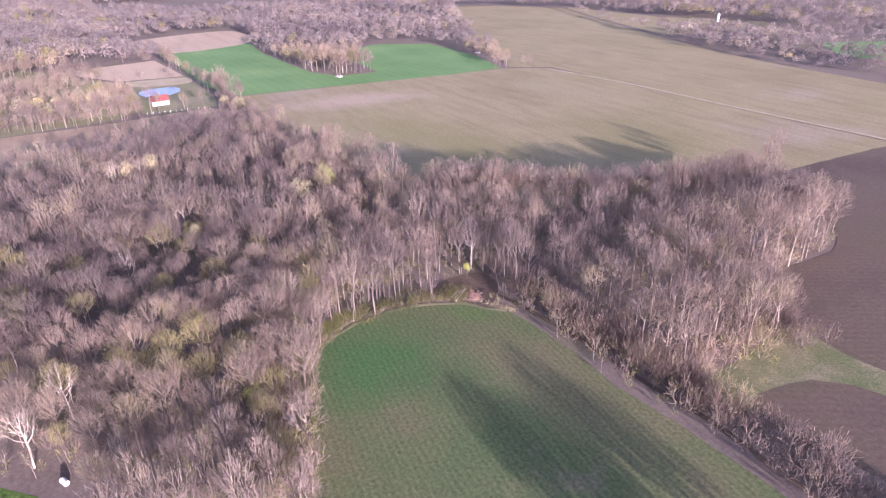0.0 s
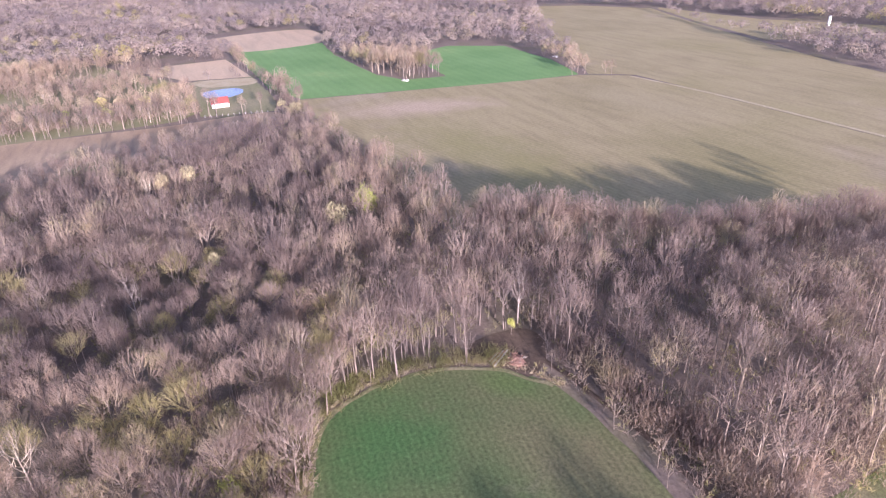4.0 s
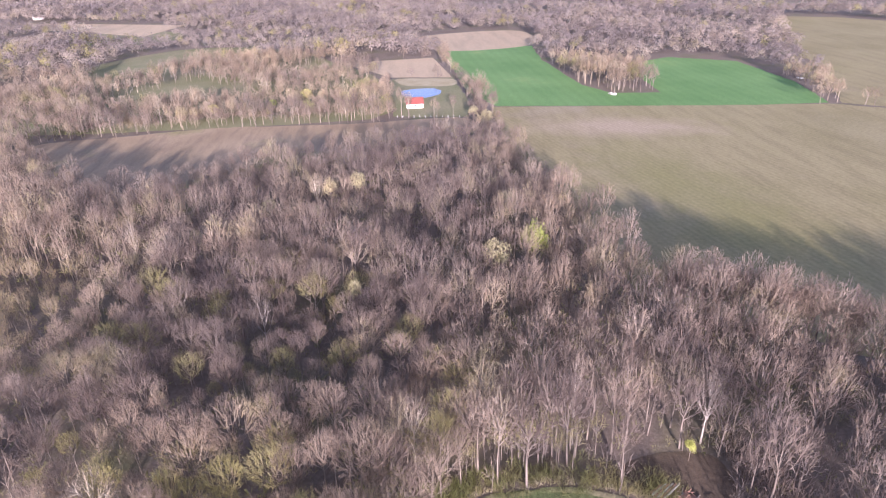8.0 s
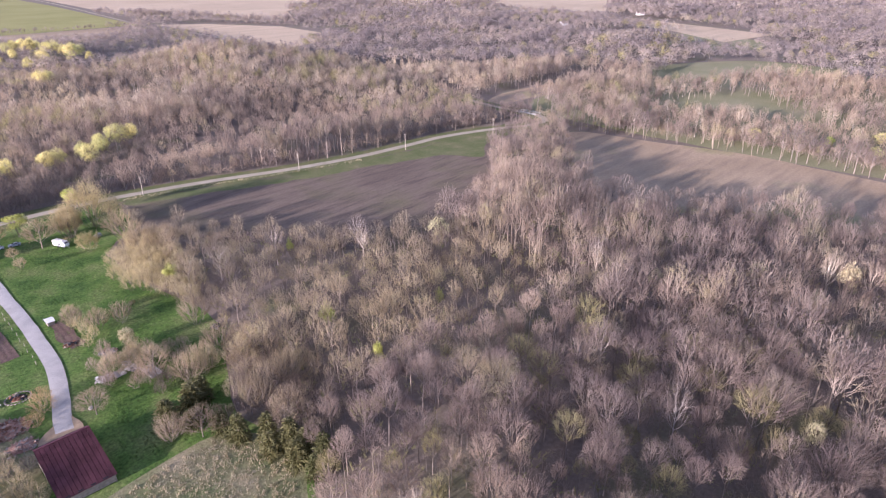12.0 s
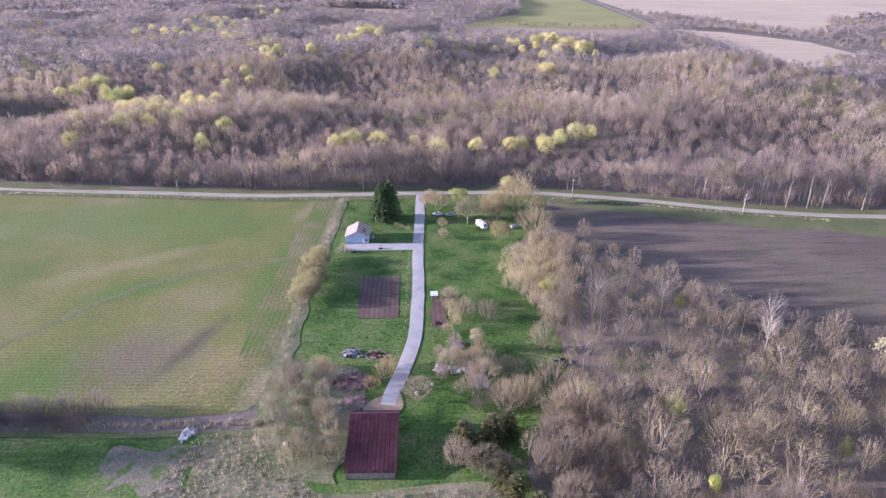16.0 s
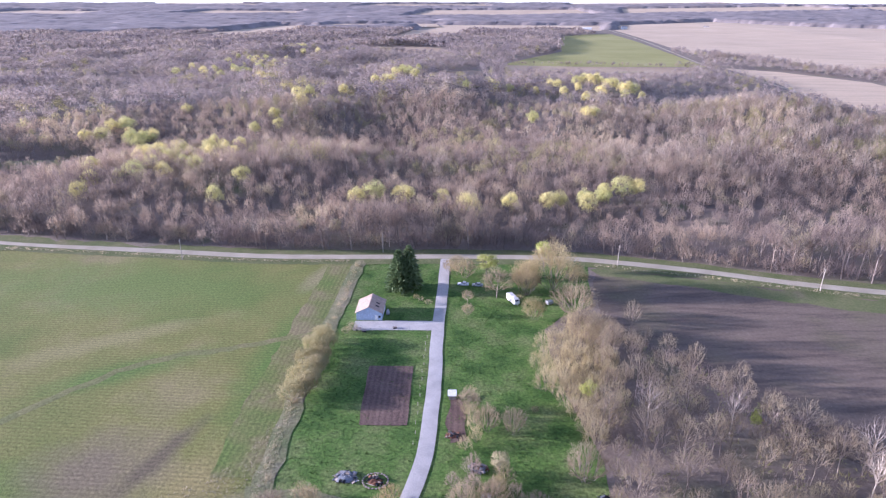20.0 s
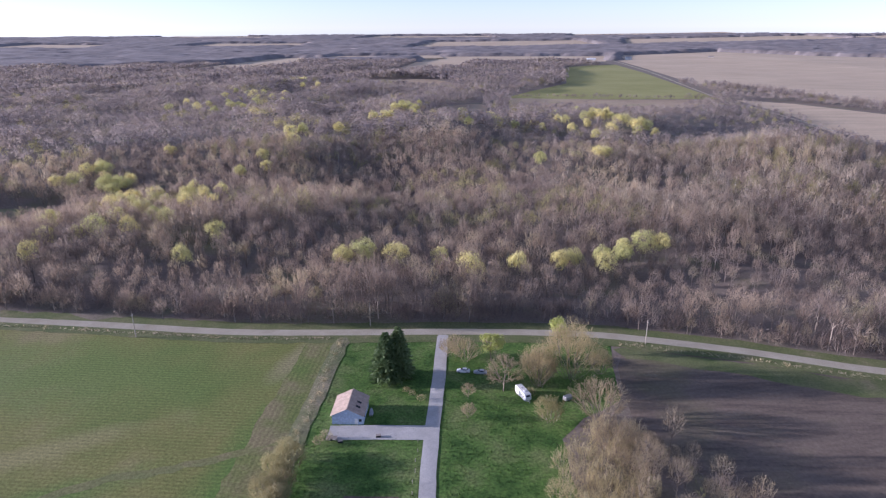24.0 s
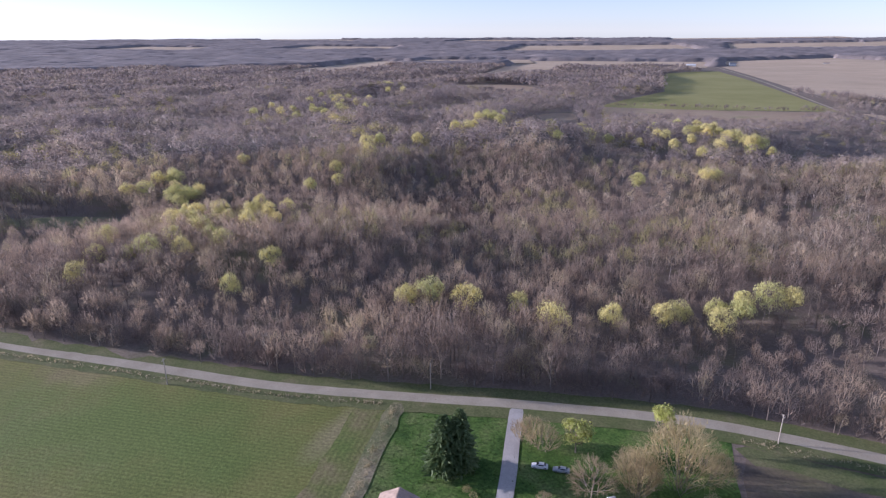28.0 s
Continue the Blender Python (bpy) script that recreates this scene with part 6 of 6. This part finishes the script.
def deer_stand(x, y):
    ob = thing("hunting_blind", "small grey wooden hunting blind on legs at the wood edge", "hunting blind", pose(x, y, 0.0, 0, 0, 20))
    part("cabin", box(-1.0, 1.0, -1.0, 1.0, 2.2, 4.1, 0.03), M_BOARD, ob)
    part("roof", box(-1.2, 1.2, -1.2, 1.2, 4.1, 4.22, 0.02), M_STEEL, ob)
    part("window", box(-0.6, 0.6, -1.03, -0.98, 3.1, 3.6), M_DARK, ob)
    for a in (-0.85, 0.85):
        for b in (-0.85, 0.85):
            part("leg", rod((a * 1.2, b * 1.2, 0), (a, b, 2.3), 0.08), M_POLE, ob)
    for k in range(6):
        part("rung", box(-0.25, 0.25, 1.0, 1.08, 0.3 + 0.33 * k, 0.36 + 0.33 * k), M_POLE, ob)


deer_stand(-9.5, -299)
cargo = thing("cargo_trailer", "small grey cargo trailer under the yard trees", "trailer", pose(40.5, -42.0, 0.06, 0, 0, 35) @ Matrix.Scale(0.85, 4))
part("body", box(-1.6, 1.6, -0.9, 0.9, 0.45, 1.9, 0.08), M_STEEL, cargo)
part("door", box(-1.64, -1.59, -0.7, 0.7, 0.6, 1.75, 0.01), M_STEEL, cargo)
part("drawbar", rod((1.55, 0, 0.5), (2.6, 0, 0.45), 0.05), M_STEEL, cargo)
for s in (-1, 1):
    wheel(cargo, -0.1, s * 0.92, 0.32)
tank = thing("water_tank", "white plastic water tank in the grass", "tank", pose(0.5, -249.0, 0.0, 0, 0, 25))
part("drum", rod((-1.0, 0, 0.75), (1.0, 0, 0.75), 0.7, sides=18), M_WHITE, tank)
part("cradle", box(-0.9, 0.9, -0.5, 0.5, 0.0, 0.25, 0.02), M_STEEL, tank)

box_shed = thing("well_house", "low well house with a white roof beside the drive", "shed", pose(3.4, -103.5, 0.06))
part("wall", box(-1.0, 1.0, -1.2, 1.2, 0, 1.3, 0.02), M_BOARD, box_shed)
part("roof", slab([(-1.3, -1.5, 1.5), (1.3, -1.5, 1.5), (1.3, 1.5, 1.75), (-1.3, 1.5, 1.75)], 0.08), M_WHITE, box_shed)

bridge = thing("road_bridge", "short concrete road bridge with pale railings", "bridge", pose(349.0, -36.0, 0.0, 0, 0, 2))
for s in (-1, 1):
    part("parapet", box(s * 3.4 - 0.18, s * 3.4 + 0.18, -9, 9, 0.1, 0.55, 0.03), M_STONE, bridge)
    rail = part("railing", box(s * 3.4 - 0.05, s * 3.4 + 0.05, -9, 9, 1.0, 1.15), M_WHITE, bridge)
    for k in range(8):
        part("rail_post", box(s * 3.4 - 0.07, s * 3.4 + 0.07, -8.6 + 2.45 * k - 0.07, -8.6 + 2.45 * k + 0.07, 0.5, 1.05), M_WHITE, rail)


def heap(name, label, category, x, y, r, n, mats, seed, tall=1.2, kinds=(0, 1, 2)):
    """A pile of odd pieces, each its own part."""
    ob = thing(name, label, category, pose(x, y, 0.05))
    rnd = random.Random(seed)
    bm = bmesh.new()
    got = bmesh.ops.create_icosphere(bm, subdivisions=2, radius=1.0)["verts"]
    for q in got:
        q.co = Vector((q.co.x * r * 0.8, q.co.y * r * 0.7, max(0, q.co.z) * tall * 0.6)) * (1 + 0.25 * noise.noise(q.co * 2 + Vector((seed, 0, 0))))
    part("heap_core", bm, mats[0], ob)
    for i in range(n):
        a, d = rnd.uniform(0, 6.28), r * math.sqrt(rnd.random())
        z = tall * (1 - (d / r) ** 2) * rnd.uniform(0.3, 0.8)
        k = rnd.choice(kinds)
        at = pose(math.cos(a) * d, math.sin(a) * d * 0.8, z, rnd.uniform(-25, 25), rnd.uniform(-25, 25), rnd.uniform(0, 360))
        if k == 0:
            part("panel", box(-0.7, 0.7, -0.4, 0.4, -0.03, 0.03), rnd.choice(mats), ob, at=at)
        elif k == 1:
            part("timber", box(-1.1, 1.1, -0.07, 0.07, -0.06, 0.06), rnd.choice(mats), ob, at=at)
        else:
            part("crate", box(-0.35, 0.35, -0.3, 0.3, -0.1, 0.4, 0.03), rnd.choice(mats), ob, at=at)
    return ob


heap("scrap_pile", "grey and blue scrap heap on the lawn", "scrap pile", -22.5, -137.5, 2.9, 44, (M_JUNK_BLUE, M_BOARD, M_STEEL, M_DARK), 3)
heap("burn_pile", "round rusty burn pile ringed with stones", "burn pile", -15.2, -138.5, 2.2, 22, (M_JUNK_RUST, M_DARK, M_BOARD), 4, 0.8)
heap("scrap_pile", "dark scrap pile with blue and white junk", "scrap pile", 10.0, -133.8, 2.4, 40, (M_JUNK_BLUE, M_DARK, M_BOARD, M_JUNK_RUST), 5)
heap("timber_pile", "tangled pile of reddish timber and brush", "timber pile", -21.3, -151.5, 5.6, 210, (M_LOG, M_LOG, M_BOARD, M_JUNK_RUST), 6, 1.6, (1, 1, 0))
heap("timber_pile", "loose reddish boards and brush beside the timber", "timber pile", -20.0, -160.5, 3.8, 90, (M_LOG, M_LOG, M_BOARD), 16, 1.0, (1, 1, 0))
heap("scrap_pile", "low rusty machinery scrap beside the drive", "scrap pile", 3.6, -121.0, 1.9, 24, (M_JUNK_RUST, M_BOARD, M_DARK), 7, 0.9)
heap("scrap_pile", "small dark scrap pile at the lawn edge", "scrap pile", 39.5, -144.0, 1.8, 16, (M_DARK, M_JUNK_BLUE), 8, 0.8)
heap("rubble_pile", "pale rubble and sheets behind the shrubs", "rubble pile", 4.2, -146.5, 2.6, 24, (M_STONE, M_BOARD, M_WHITE), 9, 0.8)
heap("rubble_pile", "pale sheets and scrap under bare trees", "rubble pile", 12.0, -147.0, 2.2, 20, (M_STONE, M_JUNK_BLUE, M_BOARD), 10, 0.9)
heap("stone_pile", "pale stones at the edge of the wheat", "stone pile", 400, -480, 4.0, 14, (M_STONE, M_WHITE), 12, 1.5, (2,))
heap("stone_pile", "pale stones by the far field corner", "stone pile", 428, -645, 4.0, 12, (M_STONE, M_WHITE), 13, 1.5, (2,))
heap("rubble_pile", "scattered pale rubble at the ditch crossing", "rubble pile", -60.0, -170.9, 2.0, 22, (M_STONE, M_BOARD, M_STONE), 15, 0.35, (0, 2))
heap("timber_pile", "reddish cut timber at the head of the crop field", "timber pile", 20, -373, 3.6, 40, (M_LOG, M_LOG, M_BOARD), 14, 1.1, (1,))
logs = thing("log_stack", "long pale felled logs by the wood", "logs", pose(24, -369, 0.0, 0, 0, -52))
for k in range(6):
    part("log", rod((-4.5 + 0.4 * k, 0.55 * k - 1.2, 0.28), (4.2 - 0.5 * k, 0.5 * k - 1.4, 0.3), 0.26, 0.2, 10), M_LOG if k % 2 else M_STONE, logs)


for x, y, wx, wy, turn, label in ((15.0, -152.5, 3.6, 7.0, 4, "old grey concrete slab in the rough grass"), (8.0, -147.0, 3.0, 3.4, 10, "broken pale concrete slab beside scrap"), (11.6, -143.5, 2.4, 2.8, -8, "small broken concrete slab in weeds")):
    pad = thing("concrete_slab", label, "concrete slab", pose(x, y, 0.12, 0, 0, turn), "old concrete slabs")
    part("slab", box(-wx / 2, wx / 2, -wy / 2, wy / 2, 0.0, 0.16, 0.03), M_STONE, pad)
    part("kerb", box(-wx / 2, -wx / 2 + 0.25, -wy / 2, wy / 2, 0.16, 0.42, 0.03), M_STONE, pad)
    part("block", box(wx * 0.2, wx * 0.2 + 0.5, wy * 0.25, wy * 0.25 + 0.4, 0.16, 0.5, 0.03), M_BOARD, pad)
ring = thing("stone_ring", "pale ring of stones round the burn pile", "stone ring", pose(-15.2, -138.5, 0.04))
for k in range(22):
    a = k * 2 * math.pi / 22
    part("stone", box(-0.28, 0.28, -0.2, 0.2, 0, 0.2, 0.05), M_BOARD, ring, at=pose(3.1 * math.cos(a), 2.7 * math.sin(a), 0, 0, 0, math.degrees(a) + 90 + 17 * math.sin(k * 3.3)))


def loose_rock(x, y, r, label):
    bm = bmesh.new()
    for q in bmesh.ops.create_icosphere(bm, subdivisions=2, radius=r)["verts"]:
        q.co *= 1 + 0.3 * noise.noise(q.co * (1.3 / r) + Vector((x, y, 0)))
        q.co.z = q.co.z * 0.8 + r * 0.5
    ob = part("rock", bm, M_STONE)
    ob.location = (x, y, 0.02)
    tagged(ob, label, "rock", "yard rocks")


for x, y, r in ((-3.3, -157.5, 0.6), (1.2, -153.5, 0.45), (-35.5, -176, 0.5), (-23.5, -163, 0.5)):
    loose_rock(x, y, r, "pale boulder in the yard grass")
culvert = thing("culvert", "pale concrete culvert crossing of the ditch", "culvert", pose(-61, -172, 0.0))
part("deck", box(-1.1, 1.1, -1.7, 1.7, 0.0, 0.42, 0.08), M_STONE, culvert)
part("pipe", rod((0, -2.9, 0.15), (0, 2.9, 0.15), 0.3, sides=14), M_STEEL, culvert)
bench = thing("flatbed_trailer", "small flatbed trailer beside the garage", "trailer", pose(-30.5, -63.6, 0.2, 0, 0, 3))
part("bed", box(-1.6, 1.6, -0.8, 0.8, 0.5, 0.6, 0.02), M_BOARD, bench)
part("drawbar", rod((1.5, 0, 0.5), (2.9, 0, 0.35), 0.06), M_STEEL, bench)
for s in (-1, 1):
    wheel(bench, 0, s * 0.85, 0.32)
for x, y in ((-17.2, -62.2), (-27.8, -65.0)):
    cart = thing("crate", "dark wooden crate on the gravel apron", "crate", pose(x, y, 0.2, 0, 0, 12))
    part("box", box(-0.7, 0.7, -0.45, 0.45, 0, 0.55, 0.03), M_DARK, cart)
    part("lid", box(-0.72, 0.72, -0.47, 0.47, 0.55, 0.62, 0.02), M_BOARD, cart)
boat = thing("covered_boat", "small grey covered boat beside the garage", "boat", pose(-20.8, -50.5, 0.06, 0, 0, 95))
part("hull", lofted(((-1.7, 0.55, 0.2, 0.7), (0, 0.65, 0.15, 0.75), (1.2, 0.45, 0.2, 0.8), (1.9, 0.08, 0.4, 0.85)), M_STEEL), M_STEEL, boat)
for k in range(15):
    ob = part("fence_post", rod((0, 0, 0), (0, 0, 1.25), 0.07, 0.06, 8), M_POLE)
    ob.location = (-5.6 - 0.09 * k + (0.3 if k % 2 else 0), -64.5 - 4.3 * k, 0.04)
    tagged(ob, "short weathered fence post along the drive", "fence post", "drive fence posts")
for k in range(12):
    t = k / 11
    ob = part("pasture_fence_post", rod((0, 0, 0), (0, 0, 1.5), 0.12, 0.1, 6), M_WHITE)
    ob.location = (357 - 7 * t, -316 - 42 * t, 0.05)
    tagged(ob, "white pasture fence post by the pond yard", "fence post", "pond fence posts")

# ---- single trees and shrubs ----
def cluster(pts, step, seed, lo, hi):
    """Shrub places scattered in an outline of the plan."""
    line = np.array(pts, float)
    r = np.random.RandomState(seed)
    x, y = spread(line[:, 0].min(), line[:, 0].max(), line[:, 1].min(), line[:, 1].max(), step, seed)
    k = inside(line, x, y)
    k &= (np.hypot(x + 21, y + 153) > 6) & (np.hypot(x + 20, y + 160) > 4.5)       # not on the timber
    return [(float(p), float(q), float(r.uniform(lo, hi)), float(r.uniform(lo, hi))) for p, q in zip(x[k], y[k])]


plant(FAN_TREE, [(43.5, -29, 1.7, 1.35), (32, -34, 1.05, 1.0), (54, -26, 0.7, 0.65)], 11)
plant([SPRUCE], [(-18.2, -30.5, 1.4, 1.0), (-14.2, -29.2, 1.35, 1.08)], 1, 0.05)
plant(CEDAR, [(16, -191, 1.3, 0.96), (17.5, -197, 1.43, 1.2), (22, -203, 1.43, 1.38), (24.5, -209, 1.56, 1.44), (25.5, -214, 1.43, 1.32), (20, -207, 1.3, 1.08), (22.5, -214.5, 1.56, 1.2), (8, -179, 1.69, 1.2), (15, -178, 1.82, 1.32),
              (19, -175, 1.56, 1.08), (12, -184, 1.3, 0.84), (27, -219, 1.56, 1.44), (23, -221, 1.3, 1.08)], 2)
plant(BUDDING, SPOT_BUDDING, 3)
plant(BLOSSOM, SPOT_BLOSSOM, 4)
plant(BRIGHT, SPOT_BRIGHT, 5)
plant(PALE, SPOT_PALE, 6)
YARD_PLACES = [(20.5, -37, 1.35, 1.2), (47.5, -54, 1.75, 1.35), (33, -34, 1.1, 1.2), (5, -15, 0.9, 0.85), (8.5, -18, 1.06, 0.84), (31, -26, 0.9, 0.8), (-3, -161, 0.9, 0.75), (20.5, -166, 1.1, 0.95), (6, -185, 0.8, 0.75), (12, -189, 0.95, 0.85), (25, -165, 1.1, 1.0), (33, -160, 1.12, 1.08), (8, -111, 0.75, 0.72),
                  (13, -119, 0.8, 0.8), (20, -120, 0.75, 0.75), (9, -42, 0.5, 0.54), (9, -52, 0.5, 0.48)]
BARN_PLACES = [(48, -70, 1.25, 1.14), (55, -76, 1.25, 1.08), (36, -138, 1.12, 1.02), (2, -14, 0.7, 0.65), (15, -156, 1.0, 0.96), (6, -149, 0.8, 0.84),
                  (-26, -169, 0.7, 0.7), (37, -170, 1.12, 1.2), (17, -190, 0.8, 0.7), (27, -190, 1.0, 1.0), (32, -176, 1.05, 1.0), (13, -148, 0.9, 0.8), (-37, -150, 0.7, 0.65), (-31, -180, 0.7, 0.65), (39, -186, 1.1, 1.1), (30, -200, 1.0, 1.0)]
plant(YARD_TREE, YARD_PLACES + BARN_PLACES, 7)
plant(BUSH, [(-39, -92, 1.0, 1.0), (-38, -84, 0.8, 0.8), (-40, -102, 0.9, 0.9), (-32, -64, 0.6, 0.5), (8.5, -108, 0.9, 0.95), (-9, -40, 0.4, 0.25), (-6, -43, 0.5, 0.3), (47, -66, 1.5, 1.3), (54, -66, 1.4, 1.2), (-34, -66, 0.5, 0.4), (50, -36, 0.8, 0.7),
             (54, -45, 0.8, 0.7), (36, -26, 0.8, 0.7), (29, -40, 0.5, 0.45)] + cluster([(28, -80), (40, -71), (46, -62), (55, -60), (55, -80), (50, -112), (41, -132), (35, -112), (29, -94)], 4.8, 101, 0.85, 1.25) + cluster([(7, -108), (11, -107), (13, -128), (6, -131)], 4.0, 103, 0.5, 0.8)
      + cluster([(-44, -144), (-31, -144), (-26, -150), (-27, -168), (-22, -176), (-24, -190), (-38, -186), (-44, -172)], 5.4, 106, 0.6, 0.95), 8)
plant(GREY_BUSH, [(-84 - 3.1 * k, -162.6 + 1.4 * math.sin(k * 2.1), 0.85 + 0.15 * math.sin(k * 1.3), 0.8 + 0.2 * math.sin(k * 2.7)) for k in range(12)] + [(3, -256, 0.9, 0.9), (10, -251, 0.8, 0.9), (-5, -258, 0.9, 0.8), (15, -246, 0.9, 0.9)] + [(-21, -170, 0.6, 0.6), (8, -184, 0.8, 0.7), (52, -20, 0.8, 0.7)] + cluster([(-44, -146), (-36, -146), (-34, -184), (-44, -172)], 11.0, 102, 0.6, 0.9)
      + cluster([(3, -136), (18, -134), (28, -148), (30, -168), (10, -166), (3, -152)], 4.8, 104, 0.5, 0.9) + cluster([(27, -170), (44, -148), (48, -186), (36, -216), (25, -200)], 5.2, 105, 0.7, 1.1), 12)
plant([OLIVE_BUSH], [(-41 + 2.6 * math.sin(k * 2.2), -72 - 3.1 * k, 1.1 + 0.25 * math.sin(k * 1.9), 1.05 + 0.2 * math.sin(k * 3.1)) for k in range(12)] + [(33, -54, 1.4, 1.4), (-39.5, -97, 1.0, 1.1), (-38, -89, 0.8, 0.9), (15, -140, 0.6, 0.5), (-33, -163, 0.8, 0.7), (27, -110, 0.35, 0.3), (-11, -38, 0.4, 0.3)], 13)
plant(RUSSET, [(-12, -150, 1.05, 0.95), (-11, -145, 0.8, 0.75), (-30, -145, 0.7, 0.6), (-15.5, -155, 0.8, 0.7), (-31, -150, 0.7, 0.6)], 9)
# single forest trees in the wood and round the water tank
plant([BARE[0]], [(60, -270, 1.0, 1.0), (5, -261, 0.7, 0.7), (12, -256, 0.8, 0.75), (18, -249, 0.75, 0.7), (-3, -263, 0.6, 0.6)], 10)
# trees west of the ditch, mostly out of view, placed to shade it
plant([BARE[6]], [(-119 - 8 * (k // 2), -168 - 9 * (k % 2) + 2.2 * math.sin(k * 2.3), 0.9 + 0.1 * math.sin(k * 1.7), 0.72 + 0.1 * math.sin(k * 2.9)) for k in range(10)], 15)
# tall trees along the wood's eastern edge
plant([BARE[1]], [(x - 5 + 2.5 * math.sin(k * 1.7), y + 2.5 * math.sin(k * 2.9), 1.05 + 0.12 * math.sin(k * 3.3), 1.2 + 0.1 * math.sin(k * 2.3)) for k, (x, y) in enumerate(smooth_line([(36, -528), (40, -500), (46, -472), (62, -445), (79, -428), (90, -406), (98, -399)], False, 6.0))], 16)
# tall unseen trees, placed to cast long shadows across the near crop field
plant([BARE[4]], [(-118 - 7 * (k % 5) + 2 * math.sin(3.1 * k), -340 - 7.5 * (k // 5) - 1.3 * (k % 5), 1.0 + 0.12 * math.sin(k * 1.9), 1.12 + 0.12 * math.sin(k * 2.7)) for k in (0, 1, 3, 6, 8, 9, 12, 15, 16, 19)], 14)


# ---- hedge, weeds, tufts ----
def tufts(name, label, spots, mat, seed, n=9, tall=1.0, wide=0.9, w=0.12, category="weeds"):
    pats = []
    for i in range(4):
        r = np.random.RandomState(seed * 10 + i)
        b = np.column_stack([r.normal(0, wide * 0.3, (n, 2)), np.zeros(n)])
        pats.append([(*slivers(r, b, unit(np.column_stack([r.normal(0, 0.5, (n, 2)), np.ones(n)])), tall * r.uniform(0.6, 1.2, n), w * r.uniform(0.6, 1.4, n)), 0)])
    return forest(name, label, np.asarray(spots), pats, [mat], seed, (0.7, 1.3), category=category)


def along(pts, n, spread_by, seed, lo=0.6, hi=1.3):
    line = smooth_line(pts, False, 2.0)
    r = np.random.RandomState(seed)
    q = line[r.randint(len(line), size=n)] + r.normal(0, spread_by, (n, 2))
    return np.column_stack([q, r.uniform(lo, hi, n)])


def within_outline(pts, n, seed, lo=0.5, hi=1.2):
    line = smooth_line(pts, True, 4.0)
    r = np.random.RandomState(seed)
    a, b = line.min(0), line.max(0)
    q = r.uniform(a, b, (n, 2))
    q = q[inside(line, q[:, 0], q[:, 1])]
    return np.column_stack([q, r.uniform(lo, hi, len(q))])


HEDGE = [(-38.5, -2), (-39.5, -30), (-40.5, -57), (-42.5, -80), (-43, -105), (-42.5, -137), (-41.5, -163)]
tufts("hedge_weeds", "dry tan weed hedge along the field edge", along(HEDGE, 1300, 0.8, 71, 0.5, 1.0), M_WEED, 71, 9, 0.8, 1.0, 0.09)
tufts("hedge_brush", "olive brush along the field edge", along(HEDGE, 34, 0.7, 72), M_BUSH, 72, 26, 1.9, 1.8, 0.07)
tufts("corner_stubble", "pale dry stalks in the field corner", within_outline([(-72, -152), (-52, -134), (-46, -116), (-43, -126), (-43, -160), (-60, -163)], 1600, 83, 0.4, 0.9), M_WEED, 83, 7, 0.7, 0.9, 0.12)
tufts("ditch_weeds", "dry weeds along the ditch track", along([(-170, -164), (-109, -166.5), (-60, -168), (-42, -168)], 700, 0.8, 73), M_WEED, 73, 8, 1.1, 1.0, 0.10)
tufts("ditch_brush", "grey brush beside the ditch", along([(-170, -163), (-120, -164.5), (-88, -166.5)], 160, 1.0, 76), M_TWIG, 76, 30, 3.0, 2.2, 0.07)
tufts("meadow_tufts", "pale dry grass tufts in the rough meadow", within_outline([(-60, -177), (-38, -176), (-24, -193), (-6, -193), (16, -193), (22, -208), (16, -222), (-10, -235), (-60, -235)], 7000, 74), M_WEED, 74, 7, 0.9, 0.9, 0.13)
tufts("yard_weeds", "green weeds in the yard grass", within_outline([(2, -10), (28, -45), (26, -70), (28, -105), (34, -145), (22, -180), (-2, -185), (0, -150), (2, -100)], 5000, 75, 0.3, 0.9), M_LAWN, 75, 7, 0.7, 0.9, 0.16)
tufts("lawn_weeds", "green tufts on the lawn", within_outline([(-36, -2), (-4, -2), (-5, -55), (-6, -130), (-36, -140), (-38, -60)], 4500, 77, 0.3, 0.8), M_LAWN, 77, 7, 0.6, 0.9, 0.16)
tufts("edge_brush", "budding olive brush along the wood edge", along([(-40, -290), (-9, -302), (16, -311), (27, -322), (31, -337), (30, -352), (24, -370)], 560, 2.2, 78), M_UNDER, 78, 26, 2.6, 2.4, 0.08)
tufts("edge_weeds", "pale dry weeds ringing the crop field", along([(-36, -294), (-9, -304), (15.5, -313), (25.5, -324), (29, -338), (28, -352), (21, -369), (6, -379)], 900, 0.7, 80), M_WEED, 80, 8, 0.9, 0.9, 0.10)
tufts("road_weeds", "dry weeds on the road bank", np.concatenate([along([(-206, 11), (-125, 3), (-80, -1.5), (-44, -1)], 500, 0.7, 81), along([(66, -4), (109, -15), (148, -28), (187, -37)], 300, 0.8, 82)]), M_WEED, 81, 7, 0.9, 0.9, 0.11)
